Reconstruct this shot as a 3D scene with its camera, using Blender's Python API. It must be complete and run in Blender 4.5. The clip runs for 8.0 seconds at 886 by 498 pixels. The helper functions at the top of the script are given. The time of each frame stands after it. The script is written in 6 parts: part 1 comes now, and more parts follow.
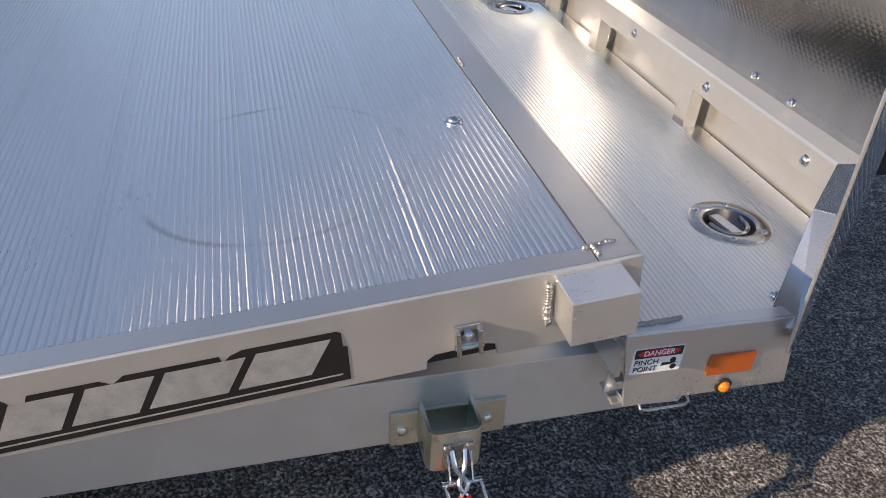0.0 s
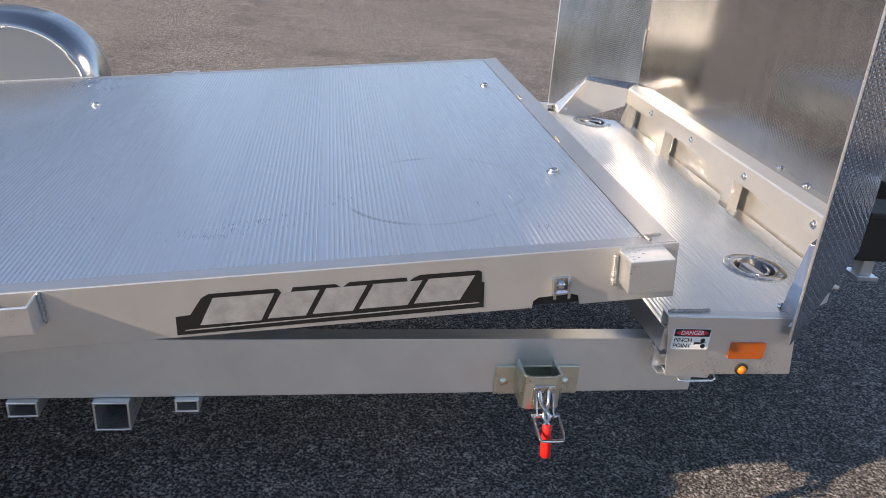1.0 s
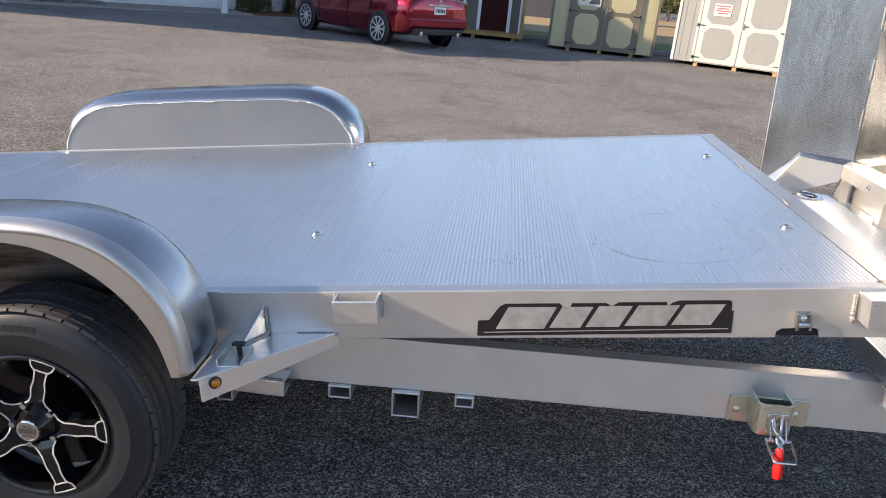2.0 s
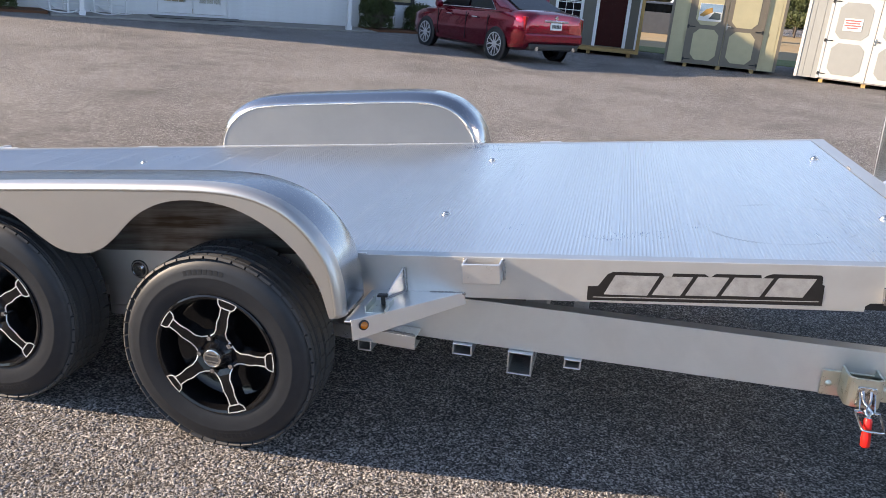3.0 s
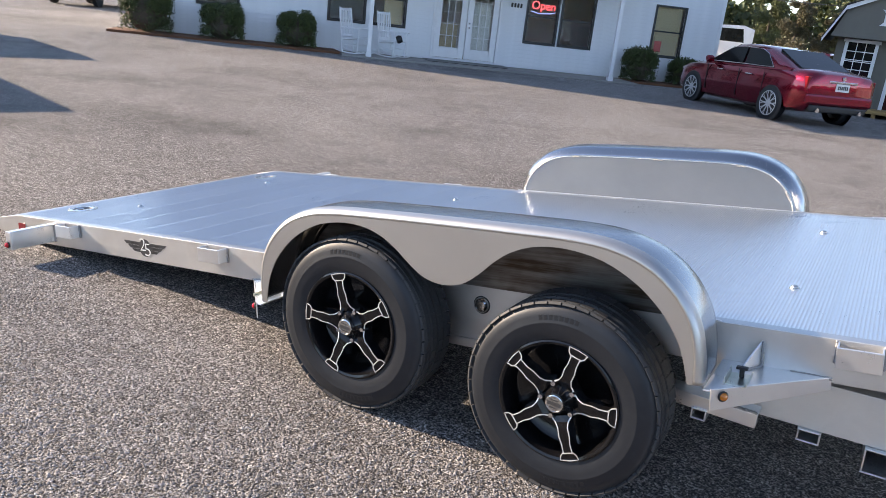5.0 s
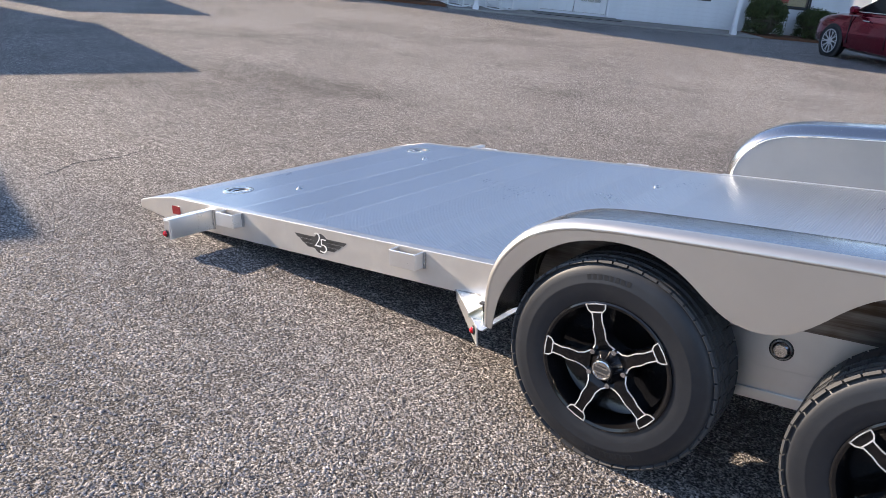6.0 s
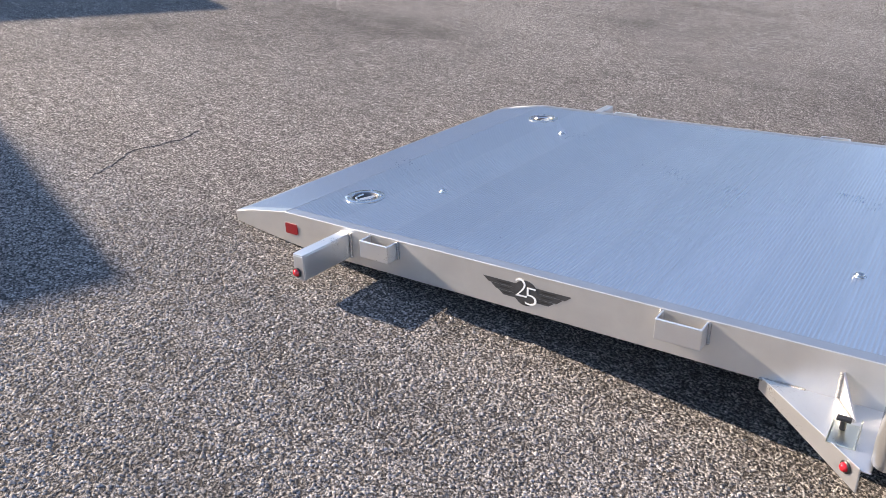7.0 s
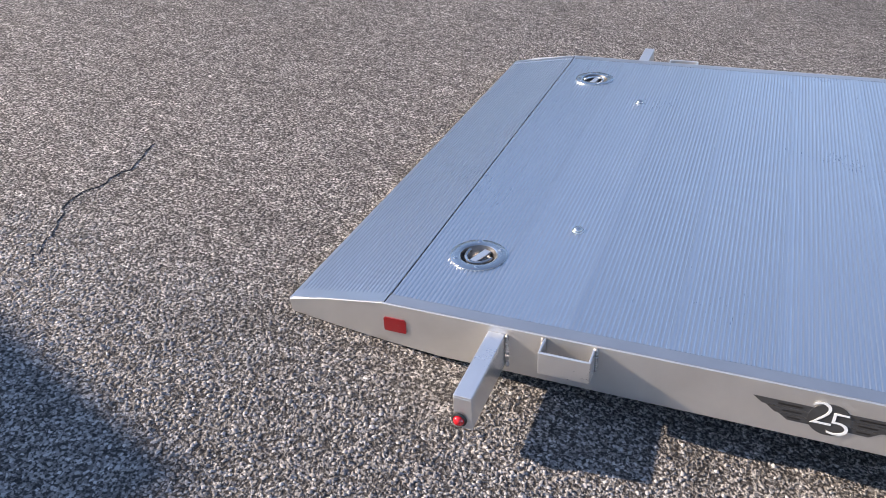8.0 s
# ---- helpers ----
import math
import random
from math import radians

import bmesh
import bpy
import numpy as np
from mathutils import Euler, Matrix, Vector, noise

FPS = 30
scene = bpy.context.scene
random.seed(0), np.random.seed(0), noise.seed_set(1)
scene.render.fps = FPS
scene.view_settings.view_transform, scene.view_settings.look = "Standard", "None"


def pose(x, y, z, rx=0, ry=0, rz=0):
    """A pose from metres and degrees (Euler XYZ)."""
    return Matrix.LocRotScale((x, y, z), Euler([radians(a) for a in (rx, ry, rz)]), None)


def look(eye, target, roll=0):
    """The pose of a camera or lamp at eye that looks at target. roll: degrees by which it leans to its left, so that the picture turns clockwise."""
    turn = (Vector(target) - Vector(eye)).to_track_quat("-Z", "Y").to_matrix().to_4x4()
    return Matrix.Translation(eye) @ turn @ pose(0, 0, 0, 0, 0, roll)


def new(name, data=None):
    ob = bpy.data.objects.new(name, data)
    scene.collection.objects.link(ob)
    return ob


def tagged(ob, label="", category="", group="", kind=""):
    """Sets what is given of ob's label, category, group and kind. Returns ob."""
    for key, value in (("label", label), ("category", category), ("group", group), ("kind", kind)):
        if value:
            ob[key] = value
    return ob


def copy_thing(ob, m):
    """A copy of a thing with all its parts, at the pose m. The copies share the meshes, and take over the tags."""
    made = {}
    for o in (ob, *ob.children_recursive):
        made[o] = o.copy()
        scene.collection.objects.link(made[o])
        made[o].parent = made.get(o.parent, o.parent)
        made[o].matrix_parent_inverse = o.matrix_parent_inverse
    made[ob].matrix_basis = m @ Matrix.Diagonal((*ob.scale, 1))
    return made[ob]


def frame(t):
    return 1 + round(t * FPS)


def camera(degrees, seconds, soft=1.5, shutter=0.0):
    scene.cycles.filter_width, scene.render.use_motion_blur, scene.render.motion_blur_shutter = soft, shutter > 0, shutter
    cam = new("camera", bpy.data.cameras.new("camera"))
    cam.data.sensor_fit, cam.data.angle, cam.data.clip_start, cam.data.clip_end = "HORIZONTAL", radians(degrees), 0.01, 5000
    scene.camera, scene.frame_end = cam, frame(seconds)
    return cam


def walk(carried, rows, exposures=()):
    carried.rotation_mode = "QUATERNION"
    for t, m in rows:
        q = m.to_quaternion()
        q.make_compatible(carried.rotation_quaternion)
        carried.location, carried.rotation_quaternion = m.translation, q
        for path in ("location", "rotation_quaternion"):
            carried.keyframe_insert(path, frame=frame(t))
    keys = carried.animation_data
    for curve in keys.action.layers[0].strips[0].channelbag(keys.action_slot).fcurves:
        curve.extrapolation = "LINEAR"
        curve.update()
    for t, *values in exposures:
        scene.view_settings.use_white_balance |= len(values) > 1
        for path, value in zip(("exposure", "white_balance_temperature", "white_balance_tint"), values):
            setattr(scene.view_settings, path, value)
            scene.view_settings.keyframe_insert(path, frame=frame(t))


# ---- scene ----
cam = camera(60.10, 8.0, soft=0.65)
PATH = [
    (0, (0.0187, -0.7970, 1.4697), (0.5190, 0.7967, 0.3697), 6.12),
    (0.2, (-0.0379, -0.9614, 1.5066), (0.4921, 0.6610, 0.4640), 7.22),
    (0.5, (-0.1024, -1.1981, 1.4891), (0.3942, 0.4838, 0.5274), 7.80),
    (0.7, (-0.1379, -1.3322, 1.4602), (0.2866, 0.4023, 0.5595), 7.84),
    (1, (-0.2253, -1.4487, 1.4967), (0.1121, 0.3474, 0.6842), 7.35),
    (1.2, (-0.3005, -1.5251, 1.4775), (-0.0211, 0.3085, 0.7293), 7.21),
    (1.5, (-0.4355, -1.6510, 1.4867), (-0.2668, 0.2174, 0.7935), 6.58),
    (1.7, (-0.4981, -1.7211, 1.4898), (-0.4169, 0.1601, 0.8156), 6.36),
    (2, (-0.5089, -1.8519, 1.4973), (-0.6099, 0.0310, 0.8307), 5.74),
    (2.2, (-0.4787, -1.9511, 1.4931), (-0.6927, -0.0771, 0.8280), 5.27),
    (3.3, (-0.5203, -2.2411, 1.4685), (-0.9157, -0.3878, 0.8288), 5.07),
    (3.5, (-0.5380, -2.2555, 1.4657), (-0.9546, -0.4027, 0.8386), 4.99),
    (4, (-0.6356, -2.3144, 1.4708), (-1.1823, -0.4795, 0.8929), 5.40),
    (4.5, (-0.7321, -2.3686, 1.4720), (-1.4933, -0.6045, 0.9165), 5.70),
    (4.7, (-0.7827, -2.3834, 1.4681), (-1.6193, -0.6560, 0.9060), 6.25),
    (5.8, (-1.4637, -2.1912, 1.4384), (-2.5347, -0.6508, 0.7454), 5.92),
    (6, (-1.6958, -2.1593, 1.4157), (-2.7677, -0.6363, 0.6866), 5.96),
    (6.2, (-1.9325, -2.1182, 1.4065), (-3.0030, -0.6101, 0.6453), 5.93),
    (6.5, (-2.3197, -2.0540, 1.4189), (-3.3452, -0.5491, 0.5923), 6.06),
    (6.7, (-2.5510, -1.9617, 1.3813), (-3.5657, -0.4682, 0.5211), 5.62),
    (7, (-2.9617, -1.8758, 1.4102), (-3.9200, -0.3858, 0.4819), 5.49),
    (7.2, (-3.2382, -1.8367, 1.3803), (-4.1617, -0.3507, 0.4112), 4.91),
    (7.5, (-3.6629, -1.7245, 1.3975), (-4.4771, -0.2232, 0.3567), 4.97),
    (7.7, (-3.9088, -1.6179, 1.3630), (-4.6318, -0.1007, 0.2790), 5.03),
    (8, (-4.2802, -1.3986, 1.3640), (-4.8068, 0.1615, 0.2288), 5.75),
]
LIGHT = [(0.0, 0.76, 7800), (1.0, 0.95, 7750), (1.5, 1.07, 7700), (2.2, 1.24, 7700), (3.5, 1.41, 7600), (4.7, 1.41, 7450), (6.5, 1.4, 7200), (7.5, 1.2, 7100), (8.0, 1.18, 7050)]
walk(cam, [(t, look(eye, target, roll)) for t, eye, target, roll in PATH], [(t, stops, kelvin, 16) for t, stops, kelvin in LIGHT])

# ---- world and sun ----
SUN_WAY = Vector((1.0, 0.2, -0.372)).normalized()      # the way the light travels
SUN_UP = math.asin(-SUN_WAY.z)
world = bpy.data.worlds.new("world")
scene.world = world
world.use_nodes = True
wn = world.node_tree.nodes
wl = world.node_tree.links
wn.clear()
sky = wn.new("ShaderNodeTexSky")
sky.sky_type = 'NISHITA'
sky.sun_disc = False
sky.sun_elevation = SUN_UP
sky.sun_rotation = math.atan2(-SUN_WAY.x, -SUN_WAY.y)
sky.altitude, sky.air_density, sky.dust_density, sky.ozone_density = 1200, 0.75, 0.05, 0.9
bg = wn.new("ShaderNodeBackground")
bg.inputs["Strength"].default_value = 0.17
wo = wn.new("ShaderNodeOutputWorld")
wl.new(sky.outputs[0], bg.inputs[0])
wl.new(bg.outputs[0], wo.inputs[0])
sun_data = bpy.data.lights.new("sun", 'SUN')
sun_data.energy, sun_data.angle, sun_data.color = 5.0, radians(0.53), (1.0, 0.89, 0.74)
sun = new("sun", sun_data)
sun.matrix_world = look((0, 0, 30), tuple(Vector((0, 0, 30)) + SUN_WAY))

# ---- mesh helpers ----


FINE = ("weld_bead", "tread_block", "raised_bar", "seam")     # too small and many to count


def place(ob, parent=None, m=None):
    if parent is not None:
        ob.parent = parent
    if m is not None:
        ob.matrix_local = m
    return ob


def part(name, bm, mat, parent=None, label="", m=None, smooth=0, bevel=0.0, solid=0.0):
    """One mesh object out of a bmesh, under a thing or a part."""
    me = bpy.data.meshes.new(name)
    bm.normal_update()
    bm.to_mesh(me)
    bm.free()
    for one in (mat if isinstance(mat, (list, tuple)) else [mat]):
        me.materials.append(one)
    if smooth:
        me.polygons.foreach_set("use_smooth", [True] * len(me.polygons))
        me.set_sharp_from_angle(angle=radians(smooth))
    ob = place(new(name, me), parent, m)
    if solid:
        mod = ob.modifiers.new("solid", 'SOLIDIFY')
        mod.thickness, mod.offset = solid, 0.0
    if bevel:
        mod = ob.modifiers.new("bevel", 'BEVEL')
        mod.width, mod.segments, mod.limit_method, mod.angle_limit = bevel, 2, 'ANGLE', radians(40)
    if label:
        ob["label"] = label
    if name in FINE:
        tagged(ob, label, kind="stuff")
    return ob


def thing(name, label, category, m=None, group="", kind=""):
    ob = new(name)
    if m is not None:
        ob.matrix_world = m
    return tagged(ob, label, category, group, kind)


def share(name, mesh, parent, m):
    return place(new(name, mesh), parent, m)


def B():
    return bmesh.new()


def box(bm, x0, x1, y0, y1, z0, z1, m=None, mi=0):
    vs = [bm.verts.new((x, y, z)) for x in (x0, x1) for y in (y0, y1) for z in (z0, z1)]
    if m is not None:
        for v in vs:
            v.co = m @ v.co
    for q in ((0, 1, 3, 2), (4, 6, 7, 5), (0, 4, 5, 1), (2, 3, 7, 6), (0, 2, 6, 4), (1, 5, 7, 3)):
        bm.faces.new([vs[i] for i in q]).material_index = mi
    return bm


def prism(bm, pts, axis, lo, hi, m=None, mi=0):
    """Extrudes a flat outline along axis. pts: (x, z) for y, (x, y) for z, (y, z) for x."""
    def at(p, k):
        c = {"y": (p[0], k, p[1]), "z": (p[0], p[1], k), "x": (k, p[0], p[1])}[axis]
        return m @ Vector(c) if m is not None else c
    a = [bm.verts.new(at(p, lo)) for p in pts]
    b = [bm.verts.new(at(p, hi)) for p in pts]
    fs = [bm.faces.new(a), bm.faces.new(b[::-1])]
    n = len(pts)
    for i in range(n):
        fs.append(bm.faces.new((a[i], b[i], b[(i + 1) % n], a[(i + 1) % n])))
    for f in fs:
        f.material_index = mi
    bmesh.ops.recalc_face_normals(bm, faces=fs)
    return bm


def lathe(bm, profile, seg=32, m=None, mi=0, closed=False):
    """Turns (radius, height) pairs about z."""
    rings = []
    for r, h in profile:
        if r < 1e-6:
            p = Vector((0, 0, h))
            rings.append([bm.verts.new(m @ p if m is not None else p)])
            continue
        ring = []
        for k in range(seg):
            a = 2 * math.pi * k / seg
            p = Vector((r * math.cos(a), r * math.sin(a), h))
            ring.append(bm.verts.new(m @ p if m is not None else p))
        rings.append(ring)
    pairs = list(zip(rings, rings[1:])) + ([(rings[-1], rings[0])] if closed else [])
    fs = []
    for a, b in pairs:
        for k in range(seg):
            j = (k + 1) % seg
            if len(a) == 1 and len(b) == 1:
                continue
            if len(a) == 1:
                fs.append(bm.faces.new((a[0], b[j], b[k])))
            elif len(b) == 1:
                fs.append(bm.faces.new((a[k], a[j], b[0])))
            else:
                fs.append(bm.faces.new((a[k], a[j], b[j], b[k])))
    for f in fs:
        f.material_index = mi
    bmesh.ops.recalc_face_normals(bm, faces=fs)
    return bm


def rod(bm, p0, p1, r, seg=12, mi=0, r1=None):
    p0, p1 = Vector(p0), Vector(p1)
    d = p1 - p0
    m = Matrix.Translation(p0) @ d.to_track_quat('Z', 'Y').to_matrix().to_4x4()
    r1 = r if r1 is None else r1
    return lathe(bm, [(0, 0), (r, 0), (r1, d.length), (0, d.length)], seg, m, mi)


def tube(bm, pts, r, seg=8, mi=0):
    """A round bar along a line of points."""
    pts = [Vector(p) for p in pts]
    rings = []
    for i, p in enumerate(pts):
        d = (pts[min(i + 1, len(pts) - 1)] - pts[max(i - 1, 0)]).normalized()
        q = d.to_track_quat('Z', 'Y')
        rad = r[i] if isinstance(r, (list, tuple)) else r
        rings.append([bm.verts.new(p + q @ Vector((rad * math.cos(2 * math.pi * k / seg), rad * math.sin(2 * math.pi * k / seg), 0))) for k in range(seg)])
    fs = []
    for a, b in zip(rings, rings[1:]):
        s = min(range(seg), key=lambda k: (a[0].co - b[k].co).length)
        for k in range(seg):
            fs.append(bm.faces.new((a[k], a[(k + 1) % seg], b[(s + k + 1) % seg], b[(s + k) % seg])))
    fs += [bm.faces.new(rings[0][::-1]), bm.faces.new(rings[-1])]
    for f in fs:
        f.material_index = mi
    bmesh.ops.recalc_face_normals(bm, faces=fs)
    return bm


def smooth_line(pts, n):
    """A soft curve through points (Catmull-Rom), n steps a span."""
    out = []
    P = [Vector(p) for p in pts]
    for i in range(len(P) - 1):
        a, b, c, d = P[max(i - 1, 0)], P[i], P[i + 1], P[min(i + 2, len(P) - 1)]
        for k in range(n):
            t = k / n
            out.append(0.5 * ((2 * b) + (c - a) * t + (2 * a - 5 * b + 4 * c - d) * t * t + (3 * b - a - 3 * c + d) * t ** 3))
    return out + [P[-1]]


def weld(bm, p0, p1, r=0.006, n=None, m=None):
    """A bead of overlapping blobs."""
    p0, p1 = Vector(p0), Vector(p1)
    n = n or max(3, int((p1 - p0).length / (r * 0.9)))
    for i in range(n):
        c = p0.lerp(p1, (i + 0.5) / n) + Vector([random.uniform(-1, 1) * r * 0.18 for _ in range(3)])
        k = Matrix.Translation(c) @ Matrix.Diagonal((r * random.uniform(0.85, 1.2),) * 3 + (1,))
        bmesh.ops.create_icosphere(bm, subdivisions=1, radius=1, matrix=(m @ k) if m is not None else k)
    return bm


def lettering(name, body, size, mat, parent, m, label="", width=None, thin=0.0):
    cu = bpy.data.curves.new(name, 'FONT')
    cu.body, cu.size, cu.extrude, cu.align_x, cu.align_y, cu.offset = body, size, 0.0004, 'CENTER', 'CENTER', -thin
    tmp = bpy.data.objects.new(name + "_tmp", cu)
    me = bpy.data.meshes.new_from_object(tmp)
    bpy.data.objects.remove(tmp)
    bpy.data.curves.remove(cu)
    if width:
        xs = [v.co.x for v in me.vertices]
        k = width / (max(xs) - min(xs))
        for v in me.vertices:
            v.co.x *= k
    me.materials.append(mat)
    ob = place(new(name, me), parent, m)
    if label:
        ob["label"] = label
    return ob


# ---- materials ----


class Nodes:
    """Short hand for one node material."""

    def __init__(self, name):
        self.mat = bpy.data.materials.new(name)
        self.mat.use_nodes = True
        self.t = self.mat.node_tree
        self.b = self.t.nodes["Principled BSDF"]

    def put(self, socket, value):
        if isinstance(value, bpy.types.NodeSocket):
            self.t.links.new(value, socket)
        elif isinstance(value, (tuple, list)) and len(value) == 3 and socket.type == 'RGBA':
            socket.default_value = (*value, 1)
        else:
            socket.default_value = value

    def set(self, **kw):
        for k, v in kw.items():
            self.put(self.b.inputs[k.replace("_", " ")], v)
        return self

    def coord(self, scale=(1, 1, 1), out="Object", ob=None):
        c = self.t.nodes.new("ShaderNodeTexCoord")
        if ob is not None:
            c.object = ob
        mp = self.t.nodes.new("ShaderNodeMapping")
        mp.inputs["Scale"].default_value = scale
        self.t.links.new(c.outputs[out], mp.inputs[0])
        return mp.outputs[0]

    def noise(self, vec, scale, detail=3.0, rough=0.55, dist=0.0):
        n = self.t.nodes.new("ShaderNodeTexNoise")
        self.t.links.new(vec, n.inputs["Vector"])
        for k, v in (("Scale", scale), ("Detail", detail), ("Roughness", rough), ("Distortion", dist)):
            n.inputs[k].default_value = v
        return n.outputs["Fac"]

    def voronoi(self, vec, scale, feature='F1', out="Distance", rnd=1.0):
        n = self.t.nodes.new("ShaderNodeTexVoronoi")
        n.feature = feature
        self.t.links.new(vec, n.inputs["Vector"])
        n.inputs["Scale"].default_value = scale
        n.inputs["Randomness"].default_value = rnd
        return n.outputs[out]

    def math(self, op, a, b=None, c=None, clamp=False):
        n = self.t.nodes.new("ShaderNodeMath")
        n.operation, n.use_clamp = op, clamp
        for i, v in enumerate((a, b, c)):
            if v is not None:
                self.put(n.inputs[i], v)
        return n.outputs[0]

    def ramp(self, fac, stops, ease='LINEAR'):
        n = self.t.nodes.new("ShaderNodeValToRGB")
        n.color_ramp.interpolation = ease
        e = n.color_ramp.elements
        while len(e) < len(stops):
            e.new(0.5)
        for one, (p, col) in zip(e, stops):
            one.position = p
            one.color = (*col, 1) if isinstance(col, (tuple, list)) else (col, col, col, 1)
        self.put(n.inputs[0], fac)
        return n.outputs[0]

    def mix(self, fac, a, b, mode='MIX'):
        n = self.t.nodes.new("ShaderNodeMix")
        n.data_type, n.blend_type = 'RGBA', mode
        self.put(n.inputs[0], fac)
        self.put(n.inputs[6], a)
        self.put(n.inputs[7], b)
        return n.outputs[2]

    def bump(self, height, strength=0.3, distance=0.01, normal=None):
        n = self.t.nodes.new("ShaderNodeBump")
        n.inputs["Strength"].default_value, n.inputs["Distance"].default_value = strength, distance
        self.put(n.inputs["Height"], height)
        if normal is not None:
            self.put(n.inputs["Normal"], normal)
        self.t.links.new(n.outputs[0], self.b.inputs["Normal"])
        return n.outputs[0]

    def random(self):
        return self.t.nodes.new("ShaderNodeObjectInfo").outputs["Random"]

    def split(self, vec):
        n = self.t.nodes.new("ShaderNodeSeparateXYZ")
        self.t.links.new(vec, n.inputs[0])
        return n.outputs


def alu(name, base=(0.80, 0.81, 0.82), rough=0.32, brush=(3, 60, 60), vary=0.14, bump=0.03, mottle=9.0, metal=1.0):
    n = Nodes(name)
    co = n.coord()
    streak = n.noise(n.coord(brush), 14, 4, 0.6)
    blot = n.noise(co, mottle, 4, 0.6, 0.6)
    fine = n.noise(co, 240, 2, 0.5)
    r = n.math('ADD', n.math('MULTIPLY', streak, vary), n.math('MULTIPLY', blot, vary * 1.1))
    r = n.math('ADD', r, rough - vary)
    col = n.mix(n.ramp(blot, [(0.3, 0.0), (0.75, 1.0)]), tuple(c * 0.9 for c in base), base)
    col = n.mix(n.math('MULTIPLY', streak, 0.16), col, (0.55, 0.55, 0.55))
    n.set(Base_Color=col, Metallic=metal, Roughness=r)
    n.bump(n.math('ADD', n.math('MULTIPLY', streak, 0.7), n.math('MULTIPLY', fine, 0.3)), bump, 0.004)
    return n.mat


def plain(name, col, rough=0.5, metal=0.0, vary=0.25, scale=12.0, bump=0.05, spec=0.5, coat=0.0):
    """Paint, plastic, rubber: two scales of wear over one colour."""
    n = Nodes(name)
    co = n.coord()
    big = n.noise(co, scale, 4, 0.6)
    fine = n.noise(co, scale * 22, 2, 0.6)
    mixed = n.math('ADD', n.math('MULTIPLY', big, 0.7), n.math('MULTIPLY', fine, 0.3))
    c = n.mix(n.ramp(mixed, [(0.3, 0.0), (0.7, 1.0)]), tuple(k * (1 - vary) for k in col), tuple(min(1, k * (1 + vary * 0.5)) for k in col))
    n.set(Base_Color=c, Metallic=metal, Roughness=n.math('ADD', n.math('MULTIPLY', big, 0.2), rough - 0.1))
    n.b.inputs["Specular IOR Level"].default_value = spec
    n.b.inputs["Coat Weight"].default_value = coat
    n.b.inputs["Coat Roughness"].default_value = 0.04
    n.bump(fine, bump, 0.003)
    return n.mat


trailer = thing("flatbed_trailer", "bright aluminium tilt-deck car trailer, tail lowered to the pavement", "trailer")

ALU = alu("aluminium_mill", (0.72, 0.705, 0.68), 0.40, metal=0.84)
ALU_SMOOTH = alu("aluminium_sheet", (0.82, 0.825, 0.83), 0.30, (6, 30, 30), 0.14, 0.015, 5.0, metal=0.88)
ALU_WELD = alu("weld_bead", (0.40, 0.39, 0.38), 0.50, (30, 30, 30), 0.2, 0.25, 60)
ZINC = alu("zinc_plated_steel", (0.72, 0.74, 0.66), 0.30, (20, 20, 20), 0.16, 0.03, 30)
STEEL = alu("stainless_steel", (0.62, 0.61, 0.59), 0.2, (40, 40, 40), 0.1, 0.02, 40)
CHROME = alu("polished_steel", (0.75, 0.75, 0.76), 0.12, (40, 40, 40), 0.06, 0.01, 40)


def deck_metal(name, metal, rough, lo, hi):
    """Ribbed decking with faint handling marks and one round scuff."""
    n = Nodes(name)
    co = n.coord(ob=trailer)
    streak = n.noise(n.coord((60, 3, 60)), 6, 4, 0.6)
    blot = n.noise(co, 1.6, 5, 0.6, 0.8)
    xyz = n.split(co)
    dx = n.math('SUBTRACT', xyz[0], 0.08)
    dy = n.math('SUBTRACT', xyz[1], 0.44)
    d = n.math('SQRT', n.math('ADD', n.math('MULTIPLY', dx, dx), n.math('MULTIPLY', dy, dy)))
    wob = n.math('MULTIPLY', n.math('SUBTRACT', n.noise(co, 5, 2), 0.5), 0.03)
    ring = n.math('SUBTRACT', 1.0, n.math('DIVIDE', n.math('ABSOLUTE', n.math('SUBTRACT', n.math('ADD', d, wob), 0.245)), 0.009), clamp=True)
    ring = n.math('MULTIPLY', ring, n.ramp(n.noise(co, 4.5, 3), [(0.44, 0.0), (0.62, 0.6)]))
    col = n.mix(n.math('ADD', n.math('MULTIPLY', blot, 0.5), n.math('MULTIPLY', n.random(), 0.5)), lo, hi)
    col = n.mix(ring, col, (0.26, 0.26, 0.27))
    n.set(Base_Color=col, Metallic=metal,
          Roughness=n.math('ADD', n.math('MULTIPLY', blot, 0.07), n.math('ADD', n.math('MULTIPLY', streak, 0.05), n.math('MULTIPLY_ADD', ring, 0.12, rough))))
    n.bump(streak, 0.01, 0.003)
    return n.mat


DECK = deck_metal("aluminium_decking", 0.97, 0.23, (0.60, 0.615, 0.64), (0.68, 0.69, 0.71))
# same decking, paler: sun bounced off the bulkhead is put into the base
PLATFORM = deck_metal("bounce_lit_decking", 0.70, 0.26, (0.80, 0.795, 0.78), (0.87, 0.865, 0.85))


